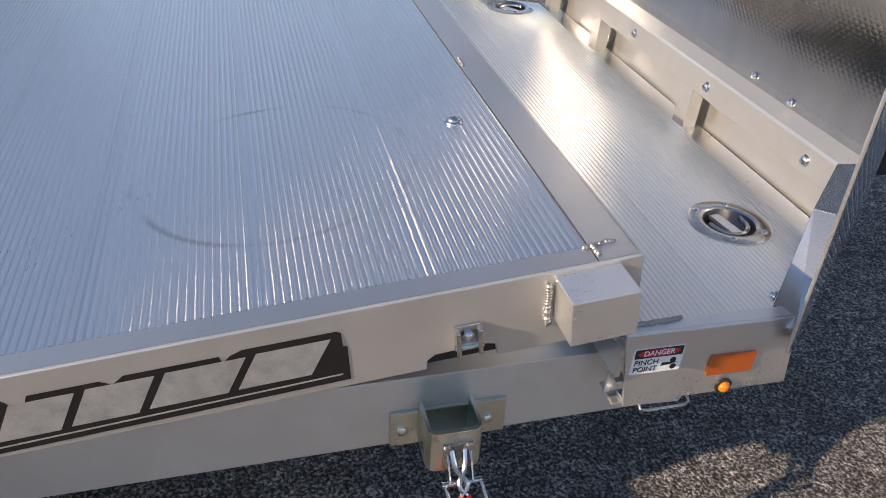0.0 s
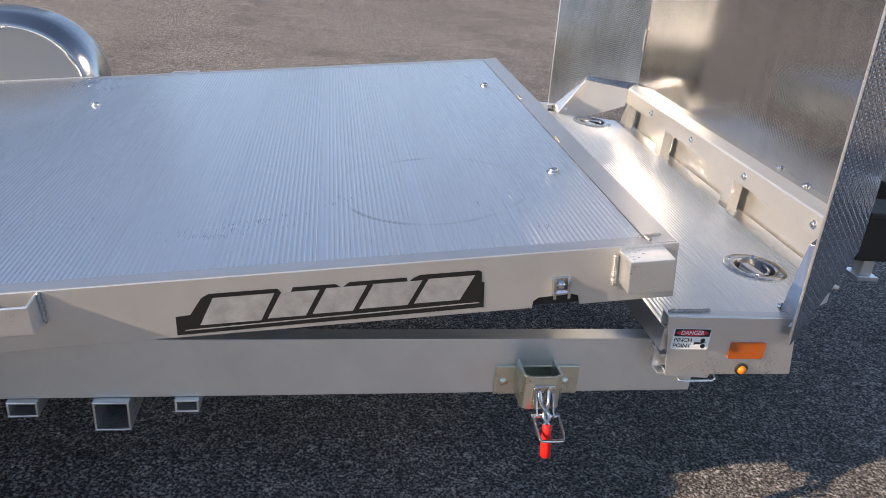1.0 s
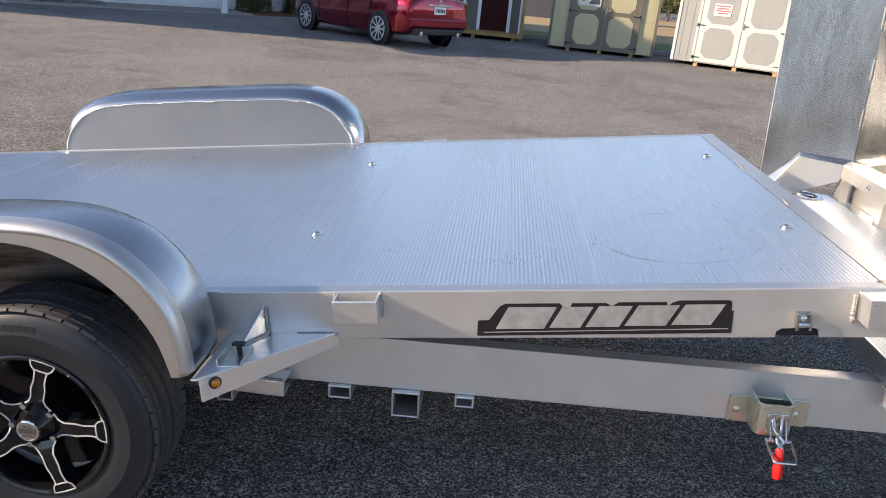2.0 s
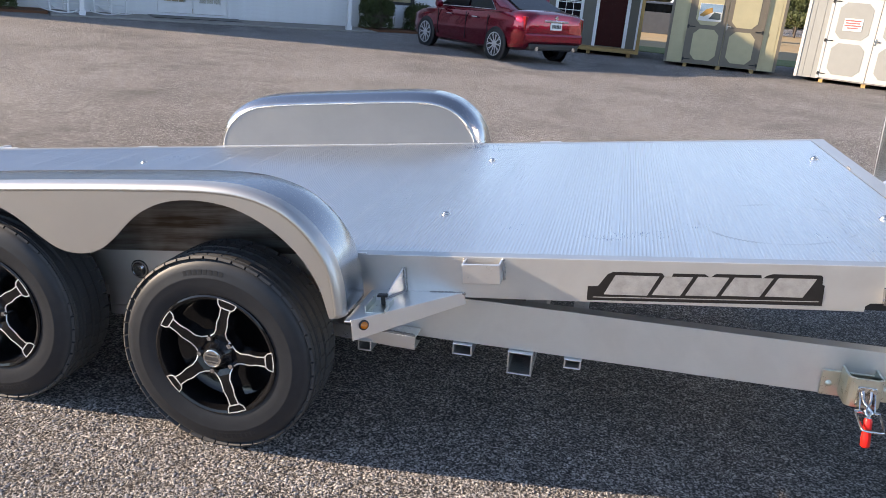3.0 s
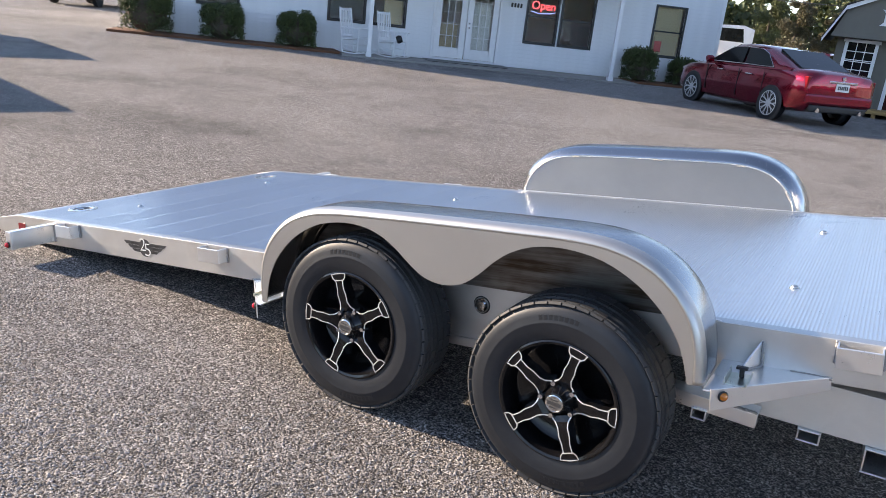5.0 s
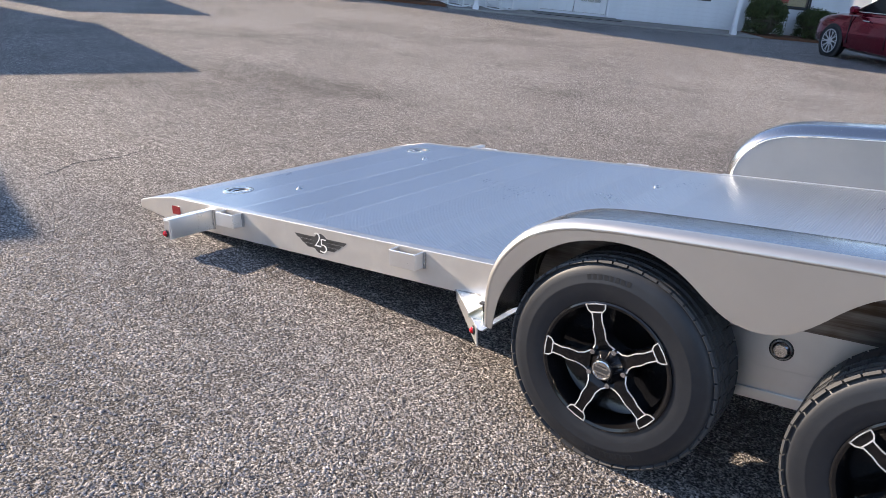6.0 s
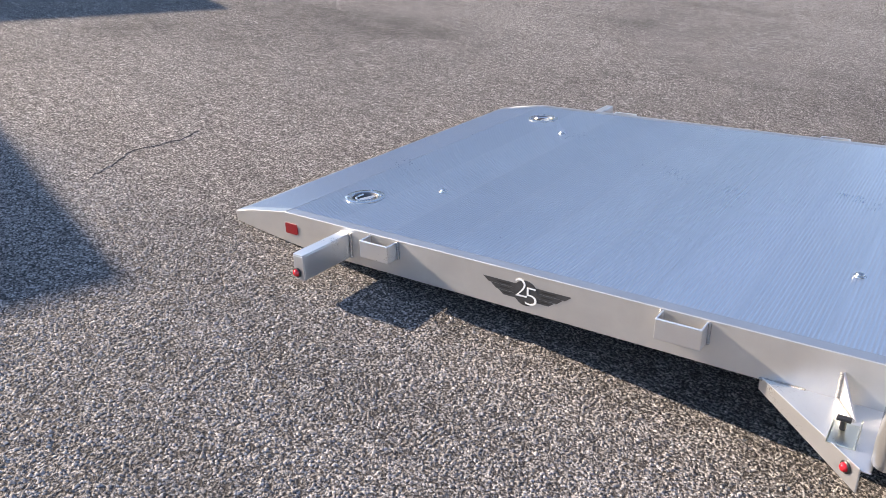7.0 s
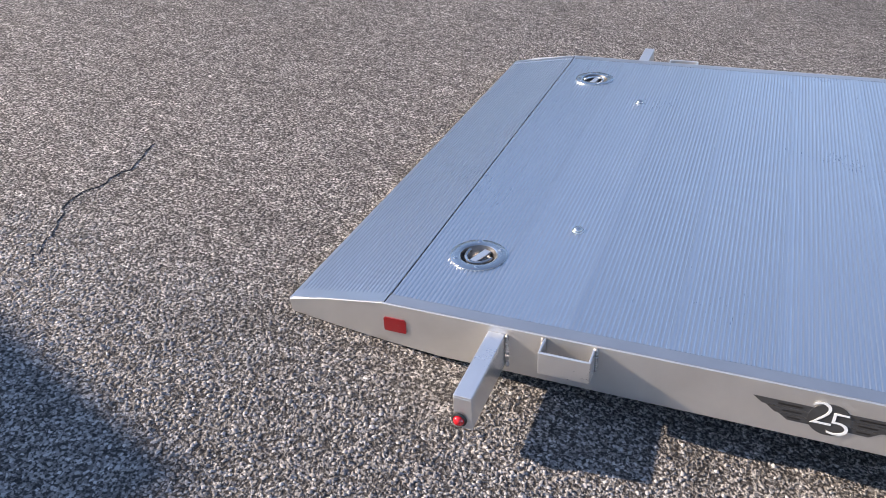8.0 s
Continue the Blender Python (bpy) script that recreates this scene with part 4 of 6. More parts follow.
bm = B()
ribs_holed(bm, PX0 + 0.013 + PLANK, PX1 - 0.03, near_cut, far_cut, [RF1, RF2], 0.060)
part("platform_plank", bm, PLATFORM, trailer, "", PLOW)
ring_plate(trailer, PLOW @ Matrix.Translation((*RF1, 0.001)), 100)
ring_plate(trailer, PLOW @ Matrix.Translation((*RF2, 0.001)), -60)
for y0, s in ((PY0, 1), (PY1, -1)):
    bm = B()
    a, b = sorted((y0, y0 + s * 0.006))
    prism(bm, [(PX0, 0.0), (0.985, 0.0), (1.012, -0.164), (0.79, -0.166), (0.785, -0.178), (PX0 + 0.03, -0.172)], "y", a, b)
    a, b = sorted((y0 + s * 0.006, y0 + s * 0.034))
    box(bm, PX0, 0.985, a, b, -0.006, 0.001)
    box(bm, PX0 + 0.03, 0.98, a, b, -0.166, -0.160)
    sidep = part("platform_side", bm, ALU_SMOOTH, trailer, "", PL, bevel=0.0015)
    if s > 0:
        # open end of the extrusion
        bm = B()
        box(bm, PX0 + 0.010, PX0 + 0.030, 0.092, 0.150, -0.172, -0.166)
        box(bm, PX0 + 0.006, PX0 + 0.028, 0.092, 0.150, -0.118, -0.112)
        box(bm, PX0 + 0.002, PX0 + 0.022, 0.092, 0.150, -0.060, -0.054)
        box(bm, PX0 + 0.004, PX0 + 0.026, 0.120, 0.126, -0.166, -0.006)
        part("extrusion_web", bm, ALU_SMOOTH, sidep, bevel=0.001)
bm = B()
box(bm, PX0, PX0 + 0.010, PY0 + 0.006, PY1 - 0.006, -0.10, -0.036)
box(bm, PX1 - 0.05, PX1, 0.62, 2.09, -0.15, -0.068)
part("platform_crossmember", bm, ALU_SMOOTH, trailer, "", PL)
bm = B()
weld(bm, (PX0 + 0.01, PY0 + 0.022, 0.003), (PX0 + 0.12, PY0 + 0.03, 0.003), 0.0055)
weld(bm, (0.985, PY0 + 0.02, 0.004), (1.0, PY0 + 0.05, 0.008), 0.007)
weld(bm, (1.10, 0.235, -0.03), (1.12, 0.25, -0.03), 0.007, 3)
part("weld_bead", bm, ALU_WELD, trailer, "", PL, smooth=60)
# warning label with its words
sign = PL @ Matrix.Translation((0, PY0 - 0.0004, 0)) @ FACE
bm = B()
prism(bm, [(p[0] + 0.713, p[1] - 0.062) for p in rounded(0.100, 0.060, 0.004)], "z", 0, 0.0006)
lab = part("warning_label", bm, DECAL_WHITE, trailer, "white and red danger pinch point label", sign)
bm = B()
prism(bm, [(p[0] + 0.713, p[1] - 0.0445) for p in rounded(0.094, 0.021, 0.002)], "z", 0.0006, 0.0008)
part("label_header", bm, DECAL_BLACK, lab)
bm = B()
prism(bm, [(0.713 + 0.042 * math.cos(radians(a)), -0.0445 + 0.0085 * math.sin(radians(a))) for a in range(0, 360, 12)], "z", 0.0008, 0.0010)
part("label_oval", bm, DECAL_RED, lab)
lettering("label_word", "DANGER", 0.0165, DECAL_WHITE, lab, Matrix.Translation((0.713, -0.0445, 0.0014)), width=0.060)
lettering("label_word", "PINCH", 0.0165, DECAL_BLACK, lab, Matrix.Translation((0.692, -0.0655, 0.0010)), width=0.046)
lettering("label_word", "POINT", 0.0165, DECAL_BLACK, lab, Matrix.Translation((0.692, -0.0815, 0.0010)), width=0.046)
bm = B()
for cx, cz, r in ((0.745, -0.066, 0.0062), (0.748, -0.082, 0.0062)):
    prism(bm, [(cx + r * math.cos(radians(a)), cz + r * math.sin(radians(a))) for a in range(0, 360, 20)], "z", 0.0006, 0.0009)
prism(bm, [(0.722, -0.078), (0.740, -0.076), (0.757, -0.071), (0.738, -0.071), (0.724, -0.070)], "z", 0.0006, 0.0009)
part("label_symbol", bm, DECAL_BLACK, lab)
bm = B()
prism(bm, [(p[0] + 0.871, p[1] - 0.093) for p in rounded(0.096, 0.048, 0.006)], "z", 0, 0.003)
part("orange_reflector", bm, ORANGE, trailer, "orange rectangular side reflector", sign, smooth=40)
round_lamp(trailer, sign @ Matrix.Translation((0.871, -0.149, 0.0)), AMBER, 0.0118)
bm = B()
tube(bm, [(0.705, PY0 + 0.012, -0.172), (0.705, PY0 - 0.006, -0.180), (0.72, PY0 - 0.008, -0.182), (0.795, PY0 - 0.008, -0.180), (0.805, PY0 - 0.004, -0.176), (0.806, PY0 + 0.012, -0.170)], 0.003, 6)
part("hook_wire", bm, STEEL, trailer, "", PL, smooth=40)

# ---- bulkhead ----
BK = 1.235
BY0, BY1 = 0.345, 2.105
WB, WT = 0.60, 1.98


def leaned(x, z):
    return x - 0.055 * (z - 0.8)


bm = B()
prism(bm, [(BK, 0.736), (BK, 0.800), (BK + 0.005, 0.806), (leaned(1.300, 0.818), 0.818), (leaned(1.300, 0.812), 0.811), (BK + 0.010, 0.799), (BK + 0.008, 0.736)], "y", BY0, BY1)
beam = part("bulkhead_beam", bm, BRIGHT, trailer, "", None, bevel=0.0015)
bm = B()
lathe(bm, [(0.014, -0.002), (0.014, 0.002), (0.0095, 0.003), (0.0095, 0.009), (0.006, 0.0115), (0, 0.012)], 12, Matrix.Translation((BK, 0.473, 0.769)) @ pose(0, 0, 0, 0, -90, 0))
nut = part("beam_bolt", bm, CHROME, beam, smooth=35)
for y in (0.897, 1.33, 1.745):
    share("beam_bolt", nut.data, beam, Matrix.Translation((0, y - 0.473, 0)))
bm = B()
prism(bm, [(BK + 0.010, -0.030), (BK + 0.010, 0.030), (BK + 0.080, 0.030), (BK + 0.080, 0.024), (BK + 0.016, 0.024), (BK + 0.016, -0.024), (BK + 0.050, -0.024), (BK + 0.050, -0.030)], "z", 0.612, 0.80)
stub = part("post", bm, BRIGHT, trailer, "short upright post under the bulkhead beam", Matrix.Translation((0, 1.000, 0)), bevel=0.001)
for y in (1.625, 2.070):
    share("post", stub.data, trailer, Matrix.Translation((0, y, 0)))
bm = B()
box(bm, 1.318, 1.324, 0.44, 2.09, 0.605, 0.84)
part("kick_plate", bm, BRIGHT, trailer)
bm = B()
prism(bm, [(1.165, 0.6095), (1.165, 0.615), (1.225, 0.6165), (1.306, 0.6180), (1.306, 0.6095)], "y", 0.37, 2.09)
part("ledge", bm, ALU_SMOOTH, trailer, bevel=0.001)


def sheet(bm, a, b, z0a, z0b, z1, t=0.004, steps=1):
    """Leaning sheet between two plan points."""
    a, b = Vector(a), Vector(b)
    d = (b - a).normalized()
    n = Vector((d.y, -d.x)) * t
    vs = []
    for p, z0 in ((a, z0a), (b, z0b)):
        for off in (Vector((0, 0)), n):
            for z in (z0, z1):
                vs.append(bm.verts.new((leaned(p.x + off.x, z), p.y + off.y, z)))
    for q in ((0, 1, 5, 4), (2, 6, 7, 3), (0, 4, 6, 2), (1, 3, 7, 5), (0, 2, 3, 1), (4, 5, 7, 6)):
        bm.faces.new([vs[i] for i in q])
    bmesh.ops.recalc_face_normals(bm, faces=bm.faces[:])
    for f in bm.faces:
        f.normal_update()


bm = B()
sheet(bm, (1.296, BY0 + 0.002), (1.296, BY1 - 0.002), 0.80, 0.80, WT)
bulk = part("bulkhead_sheet", bm, PLATE_IN, trailer, "tall dimpled aluminium stone guard, stained and shiny", smooth=0)
NEARW = ((0.952, 0.060), (1.296, BY0))
FARW = ((0.905, 2.26), (1.296, BY1))
for (a, b), zb in ((NEARW, 0.745), (FARW, 0.80)):
    bm = B()
    sheet(bm, a, b, WB, zb, WT)
    for f in bm.faces:
        f.material_index = 0
    out = part("bulkhead_wing", bm, PLATE_OUT if a[1] < 1 else PLATE_FAR, trailer, "angled tread-plate wing of the stone guard")
    bm = B()
    tube(bm, [(leaned(a[0] - 0.001, z), a[1], z) for z in (WB, 1.2, WT)], 0.0035, 6)
    part("wing_edge", bm, ALU_SMOOTH, out, smooth=40)
    bm = B()
    px, py = b[0] - 0.006, b[1]
    for k in range(4):
        z0 = 0.98 + 0.24 * k
        tube(bm, [(leaned(px, z0), py, z0), (leaned(px, z0 + 0.10), py, z0 + 0.10)], 0.004, 6)
    tube(bm, [(leaned(px + 0.004, 0.88), py, 0.88), (leaned(px + 0.004, WT), py, WT)], 0.0025, 6)
    part("seam", bm, ALU_WELD, out, smooth=40)


def slab(bm, quad, off):
    v = [bm.verts.new(p) for p in quad] + [bm.verts.new(Vector(p) + off) for p in quad]
    for q in ((0, 1, 2, 3), (7, 6, 5, 4), (0, 4, 5, 1), (1, 5, 6, 2), (2, 6, 7, 3), (3, 7, 4, 0)):
        bm.faces.new([v[i] for i in q])


def corner_brace(foot, foot_in, bend, bend_in, end, end_in):
    """Folded plate that climbs from the platform's corner and runs level to the beam's end, with a web on its inner side."""
    bm = B()
    off = Vector((0, 0, -0.005))
    slab(bm, (foot, foot_in, bend_in, bend), off)
    slab(bm, (bend, bend_in, end_in, end), off)
    bmesh.ops.recalc_face_normals(bm, faces=bm.faces[:])
    brace = part("corner_brace", bm, SHEET_DIM, trailer, "bright folded corner brace of the stone guard", bevel=0.001)
    low, mid, far = Vector(foot_in), Vector(bend_in), Vector(end_in)
    side = (Vector(bend) - Vector(bend_in)).normalized() * 0.004
    side.z = 0
    bm = B()
    slab(bm, (low + off, (mid.x, mid.y, 0.617), (mid.x, mid.y, mid.z - 0.005), low + off * 0.4), side)
    slab(bm, ((mid.x, mid.y, 0.617), (far.x, far.y, 0.720), far + off, mid + off), side)
    bmesh.ops.recalc_face_normals(bm, faces=bm.faces[:])
    part("web", bm, BRIGHT, brace)
    bm = B()
    at = low.lerp(mid, 0.35) - side * 0.6
    lathe(bm, [(0.011, 0), (0.011, 0.004), (0.007, 0.006), (0.007, 0.010), (0, 0.011)], 10, Matrix.Translation((at.x, at.y, at.z - 0.03)) @ (-side).to_track_quat('Z', 'Y').to_matrix().to_4x4())
    part("bolt", bm, CHROME, brace, smooth=40)


# bolted feet of a folding rest near the sheet's lower edge
for by, bz in ((0.800, 0.838), (0.645, 0.832)):
    bm = B()
    lathe(bm, [(0.010, -0.002), (0.010, 0.001), (0.006, 0.002), (0.006, 0.007), (0.004, 0.009), (0, 0.0095)], 12, Matrix.Translation((leaned(1.292, bz), by, bz)) @ pose(0, 0, 0, 0, -90, 0))
    part("sheet_bolt", bm, CHROME, bulk, smooth=35)


corner_brace((0.972, 0.070, 0.646), (0.947, 0.117, 0.622), (1.070, 0.160, 0.822), (1.036, 0.203, 0.816), (1.290, 0.346, 0.826), (1.234, 0.385, 0.806))
corner_brace((0.928, 2.246, 0.646), (0.945, 2.196, 0.622), (1.060, 2.192, 0.822), (1.044, 2.140, 0.816), (1.290, 2.104, 0.826), (1.234, 2.062, 0.806))

# ---- toggle latch on the chassis rail ----
TG = CH @ Matrix.Translation((0.366, 0.18, -0.10))
bm = B()
box(bm, -0.113, 0.113, -0.008, 0.0, -0.063, 0.022)
tog = part("toggle_latch", bm, ZINC, trailer, "zinc-plated over-centre toggle latch with a red grip", TG, bevel=0.002)
bm = B()
shell = [(-0.060, -0.008), (-0.060, -0.078), (-0.054, -0.088), (-0.044, -0.092), (0.026, -0.092), (0.036, -0.088), (0.042, -0.078), (0.042, -0.008), (0.035, -0.008), (0.035, -0.076), (0.024, -0.085), (-0.042, -0.085), (-0.053, -0.076), (-0.053, -0.008)]
prism(bm, shell, "z", -0.050, 0.045)
block = part("latch_block", bm, ZINC, tog, bevel=0.001)
bm = B()
box(bm, -0.053, 0.035, -0.085, -0.008, -0.046, -0.040)
part("block_floor", bm, ZINC, tog)
for x in (-0.090, 0.075):
    bm = B()
    lathe(bm, [(0.010, 0), (0.010, 0.005), (0.006, 0.008), (0, 0.009)], 10, Matrix.Translation((x, -0.008, -0.022)) @ FACE)
    part("rivet", bm, ZINC, tog, smooth=40)
bm = B()
box(bm, -0.034, 0.020, -0.098, -0.092, -0.040, 0.022)
frame_part = part("latch_frame", bm, STEEL, tog, bevel=0.002)
for x in (-0.030, 0.012):
    bm = B()
    prism(bm, [(-0.098, 0.012), (-0.098, -0.040), (-0.128, -0.052), (-0.136, -0.040), (-0.118, -0.008)], "x", x, x + 0.004)
    part("cheek", bm, STEEL, tog, bevel=0.001)
    bm = B()
    lathe(bm, [(0.008, 0), (0.008, 0.005), (0, 0.007)], 10, Matrix.Translation((x + 0.002, -0.098, 0.012)) @ FACE)
    part("rivet", bm, STEEL, tog, smooth=40)
bm = B()
rod(bm, (-0.042, -0.128, -0.045), (0.032, -0.128, -0.045), 0.0055, 10)
part("latch_pin", bm, CHROME, tog, smooth=40)
bm = B()
tube(bm, smooth_line([(-0.036, -0.128, -0.045), (-0.034, -0.150, -0.056), (-0.028, -0.182, -0.071), (-0.020, -0.188, -0.0745), (0.008, -0.188, -0.0745), (0.024, -0.188, -0.0745), (0.032, -0.182, -0.071), (0.032, -0.150, -0.056), (0.028, -0.128, -0.045)], 3), 0.0042, 8)
part("latch_loop", bm, STEEL, tog, smooth=40)
bm = B()
for s in (-1, 1):
    tube(bm, smooth_line([(-0.008 + 0.012 * s, -0.100, 0.010), (-0.008 + 0.008 * s, -0.122, -0.016), (-0.006 - 0.008 * s, -0.140, -0.036), (-0.006 + 0.005 * s, -0.152, -0.056), (-0.006, -0.158, -0.070)], 4), 0.0052, 8)
part("latch_handle", bm, STEEL, tog, smooth=40)
bm = B()
g0, g1 = Vector((-0.004, -0.172, -0.138)), Vector((-0.006, -0.153, -0.050))
lathe(bm, [(0, 0), (0.009, 0.001), (0.0135, 0.006), (0.0140, 0.03), (0.0115, 0.062), (0.0120, 0.082), (0.010, 0.088), (0.005, 0.089)], 20, Matrix.Translation(g0) @ (g1 - g0).to_track_quat('Z', 'Y').to_matrix().to_4x4())
part("red_grip", bm, GRIP_RED, tog, smooth=50)

# ---- tongue, jack and battery box beyond the bulkhead ----
bm = B()
box(bm, 1.33, 2.75, 1.06, 1.16, 0.50, 0.62)
part("tongue", bm, ALU, trailer, bevel=0.003)
bm = B()
square_tube_m = pose(2.06, 1.18, 0)
box(bm, -0.035, 0.035, -0.035, 0.035, 0.50, 1.24, square_tube_m)
box(bm, -0.028, 0.028, -0.028, 0.028, 0.30, 0.50, square_tube_m)
jack = part("jack", bm, ALU, trailer, "upright square tongue jack", bevel=0.004)
bm = B()
box(bm, -0.05, 0.05, -0.05, 0.05, 0.285, 0.300, square_tube_m)
part("jack_foot", bm, ALU_SMOOTH, jack)
bm = B()
box(bm, -0.045, 0.045, -0.045, 0.045, 0.60, 0.70, square_tube_m)
part("jack_collar", bm, BLACK_SATIN, jack, bevel=0.003)
bm = B()
prism(bm, [(1.325, 0.44), (1.325, 2.01), (1.93, 1.27), (1.93, 1.14)], "z", 0.735, 0.925)
chest = part("front_chest", bm, PLATE_OUT, trailer, "tapered tread-plate chest before the stone guard", bevel=0.003)
bm = B()
prism(bm, [(1.323, 0.425), (1.323, 2.025), (1.945, 1.275), (1.945, 1.125)], "z", 0.925, 0.932)
part("lid", bm, PLATE_OUT, chest, bevel=0.002)
bm = B()
box(bm, 1.74, 1.93, 0.86, 1.02, 0.49, 0.67)
bat = part("battery_box", bm, DARK, trailer, "black plastic breakaway battery box", bevel=0.008)
bm = B()
box(bm, 1.735, 1.935, 0.855, 1.025, 0.655, 0.682)
part("lid", bm, DARK, bat, bevel=0.006)
bm = B()
tube(bm, smooth_line([(1.86, 0.83, 0.60), (1.90, 0.88, 0.74), (2.0, 0.95, 0.72), (2.12, 0.98, 0.76), (2.35, 1.02, 0.72)], 5), 0.010, 8)
tube(bm, smooth_line([(2.02, 0.88, 0.67), (2.08, 0.92, 0.76), (2.2, 0.99, 0.70), (2.5, 1.03, 0.60)], 5), 0.008, 8)
part("cable", bm, BLACK_SATIN, bat, smooth=50)

# ---- materials of the surroundings ----
WHITE_PAINT = plain("white_paint", (0.78, 0.79, 0.80), 0.5, 0, 0.07, 4, 0.04)
VINYL = plain("white_vinyl_siding", (0.74, 0.76, 0.78), 0.55, 0, 0.08, 3, 0.05)
CONCRETE = plain("concrete", (0.30, 0.29, 0.27), 0.85, 0, 0.25, 5, 0.3)
TAUPE = plain("taupe_siding", (0.150, 0.142, 0.120), 0.7, 0, 0.12, 5, 0.1)
BEIGE = plain("beige_siding", (0.50, 0.44, 0.27), 0.7, 0, 0.10, 4, 0.1)
CLAY = plain("clay_brown_trim", (0.17, 0.145, 0.11), 0.6, 0, 0.12, 8, 0.05)
# white dimmed in its base against strong sun on the pale shed's front
SOFT_WHITE = plain("dimmed_white_trim", (0.46, 0.455, 0.44), 0.6, 0, 0.08, 5, 0.1)
PALE = plain("pale_grey_siding", (0.245, 0.255, 0.25), 0.7, 0, 0.08, 4, 0.1)
SHINGLE = plain("dark_shingle", (0.045, 0.042, 0.04), 0.9, 0, 0.35, 9, 0.4)
PINE = plain("yellow_pine", (0.42, 0.265, 0.095), 0.6, 0, 0.3, 7, 0.1)
OXBLOOD = plain("oxblood_door", (0.042, 0.006, 0.005), 0.5, 0, 0.25, 6, 0.05, 0.15)
FRAME_DARK = plain("dark_window_frame", (0.03, 0.032, 0.035), 0.4, 0, 0.2, 10, 0.02)
CURTAIN = plain("tan_blind", (0.62, 0.50, 0.33), 0.8, 0, 0.15, 3, 0.05)
MULCH = plain("red_mulch", (0.16, 0.07, 0.035), 0.95, 0, 0.5, 30, 0.8)
IRON = plain("black_hinge", (0.012, 0.012, 0.012), 0.5, 0, 0.2, 20, 0.05)
PAPER = plain("printed_paper", (0.72, 0.70, 0.66), 0.6, 0, 0.1, 6, 0.01)
PAPER_RED = plain("red_print", (0.62, 0.10, 0.10), 0.6, 0, 0.1, 6, 0.01)
PAPER_DARK = plain("dark_print", (0.06, 0.08, 0.08), 0.5, 0, 0.3, 6, 0.01)
PAPER_TAN = plain("tan_print", (0.45, 0.25, 0.06), 0.5, 0, 0.3, 9, 0.01)
PAPER_BLUE = plain("blue_print", (0.25, 0.38, 0.50), 0.5, 0, 0.3, 6, 0.01)
CAR_RED = plain("metallic_red_paint", (0.25, 0.002, 0.020), 0.22, 0.90, 0.08, 3, 0.0, 0.5, 1.0)
CAR_WHITE = plain("white_vehicle_paint", (0.75, 0.75, 0.75), 0.3, 0, 0.05, 3, 0.0, 0.5, 0.8)
CAR_GREY = plain("grey_vehicle_paint", (0.16, 0.16, 0.17), 0.3, 0.3, 0.08, 3, 0.0, 0.5, 0.8)
BLOCK_GREY = plain("grey_block", (0.085, 0.092, 0.105), 0.8, 0, 0.2, 3, 0.1)
BARK = plain("bark", (0.085, 0.065, 0.05), 0.9, 0, 0.4, 9, 0.6)


def glass(name, tint=(0.9, 0.95, 0.95)):
    n = Nodes(name)
    n.set(Base_Color=tint, Roughness=0.02, IOR=1.45)
    n.b.inputs["Transmission Weight"].default_value = 1.0
    n.bump(n.noise(n.coord(), 1.3, 2), 0.02, 0.01)
    return n.mat


GLASS = glass("window_glass")
CAR_GLASS = plain("tinted_car_glass", (0.006, 0.007, 0.008), 0.10, 0, 0.1, 2, 0.0, 0.25, 0.0)
ALLOY = plain("bright_alloy_rim", (0.62, 0.63, 0.65), 0.32, 0.6, 0.15, 20, 0.05)
TAIL_RED = plain("dark_red_lens", (0.20, 0.004, 0.008), 0.2, 0, 0.1, 8, 0.0, 0.4, 0.4)


def leaf_mat(name, lo, hi, dry=0.0):
    n = Nodes(name)
    g = n.t.nodes.new("ShaderNodeNewGeometry").outputs["Random Per Island"]
    big = n.noise(n.coord(), 1.1, 3)
    col = n.mix(n.math('ADD', n.math('MULTIPLY', g, 0.65), n.math('MULTIPLY', big, 0.35)), lo, hi)
    n.set(Base_Color=col, Roughness=0.6)
    n.b.inputs["Transmission Weight"].default_value = 0.0
    n.b.inputs["Subsurface Weight"].default_value = 0.1
    n.b.inputs["Subsurface Radius"].default_value = (0.02, 0.03, 0.01)
    return n.mat


BOX_LEAF = leaf_mat("boxwood_leaf", (0.018, 0.032, 0.010), (0.085, 0.115, 0.028))
PINE_LEAF = leaf_mat("pine_needle", (0.022, 0.034, 0.010), (0.105, 0.122, 0.034))
OAK_LEAF = leaf_mat("dry_oak_leaf", (0.036, 0.035, 0.015), (0.115, 0.098, 0.045))


def ground_mat(name, a, b, scale):
    n = Nodes(name)
    co = n.coord()
    f = n.noise(co, scale, 6, 0.7)
    g = n.noise(co, scale * 12, 3, 0.7)
    n.set(Base_Color=n.mix(n.math('ADD', n.math('MULTIPLY', f, 0.6), n.math('MULTIPLY', g, 0.4)), a, b), Roughness=0.95)
    n.bump(g, 0.8, 0.03)
    return n.mat


GRASS = ground_mat("grass", (0.05, 0.085, 0.02), (0.16, 0.18, 0.05), 2.0)
DRY = ground_mat("dry_field", (0.20, 0.14, 0.065), (0.36, 0.26, 0.14), 0.8)

# ---- field and far ground beyond the lot ----
bm = B()
prism(bm, [(-7, 23.7), (14, 22.9), (60, 21.3), (60, 26.9), (-7, 26.5)], "z", 0.0, 0.012)
tagged(part("grass_verge", bm, GRASS), "green grass verge behind the sheds", "grass", kind="structure")
bm = B()
prism(bm, [(-7, 26.5), (60, 26.9), (60, 60), (-30, 60), (-30, 40)], "z", 0.0, 0.014)
tagged(part("dry_field", bm, DRY), "dry tan field behind the sheds", "field", kind="structure")

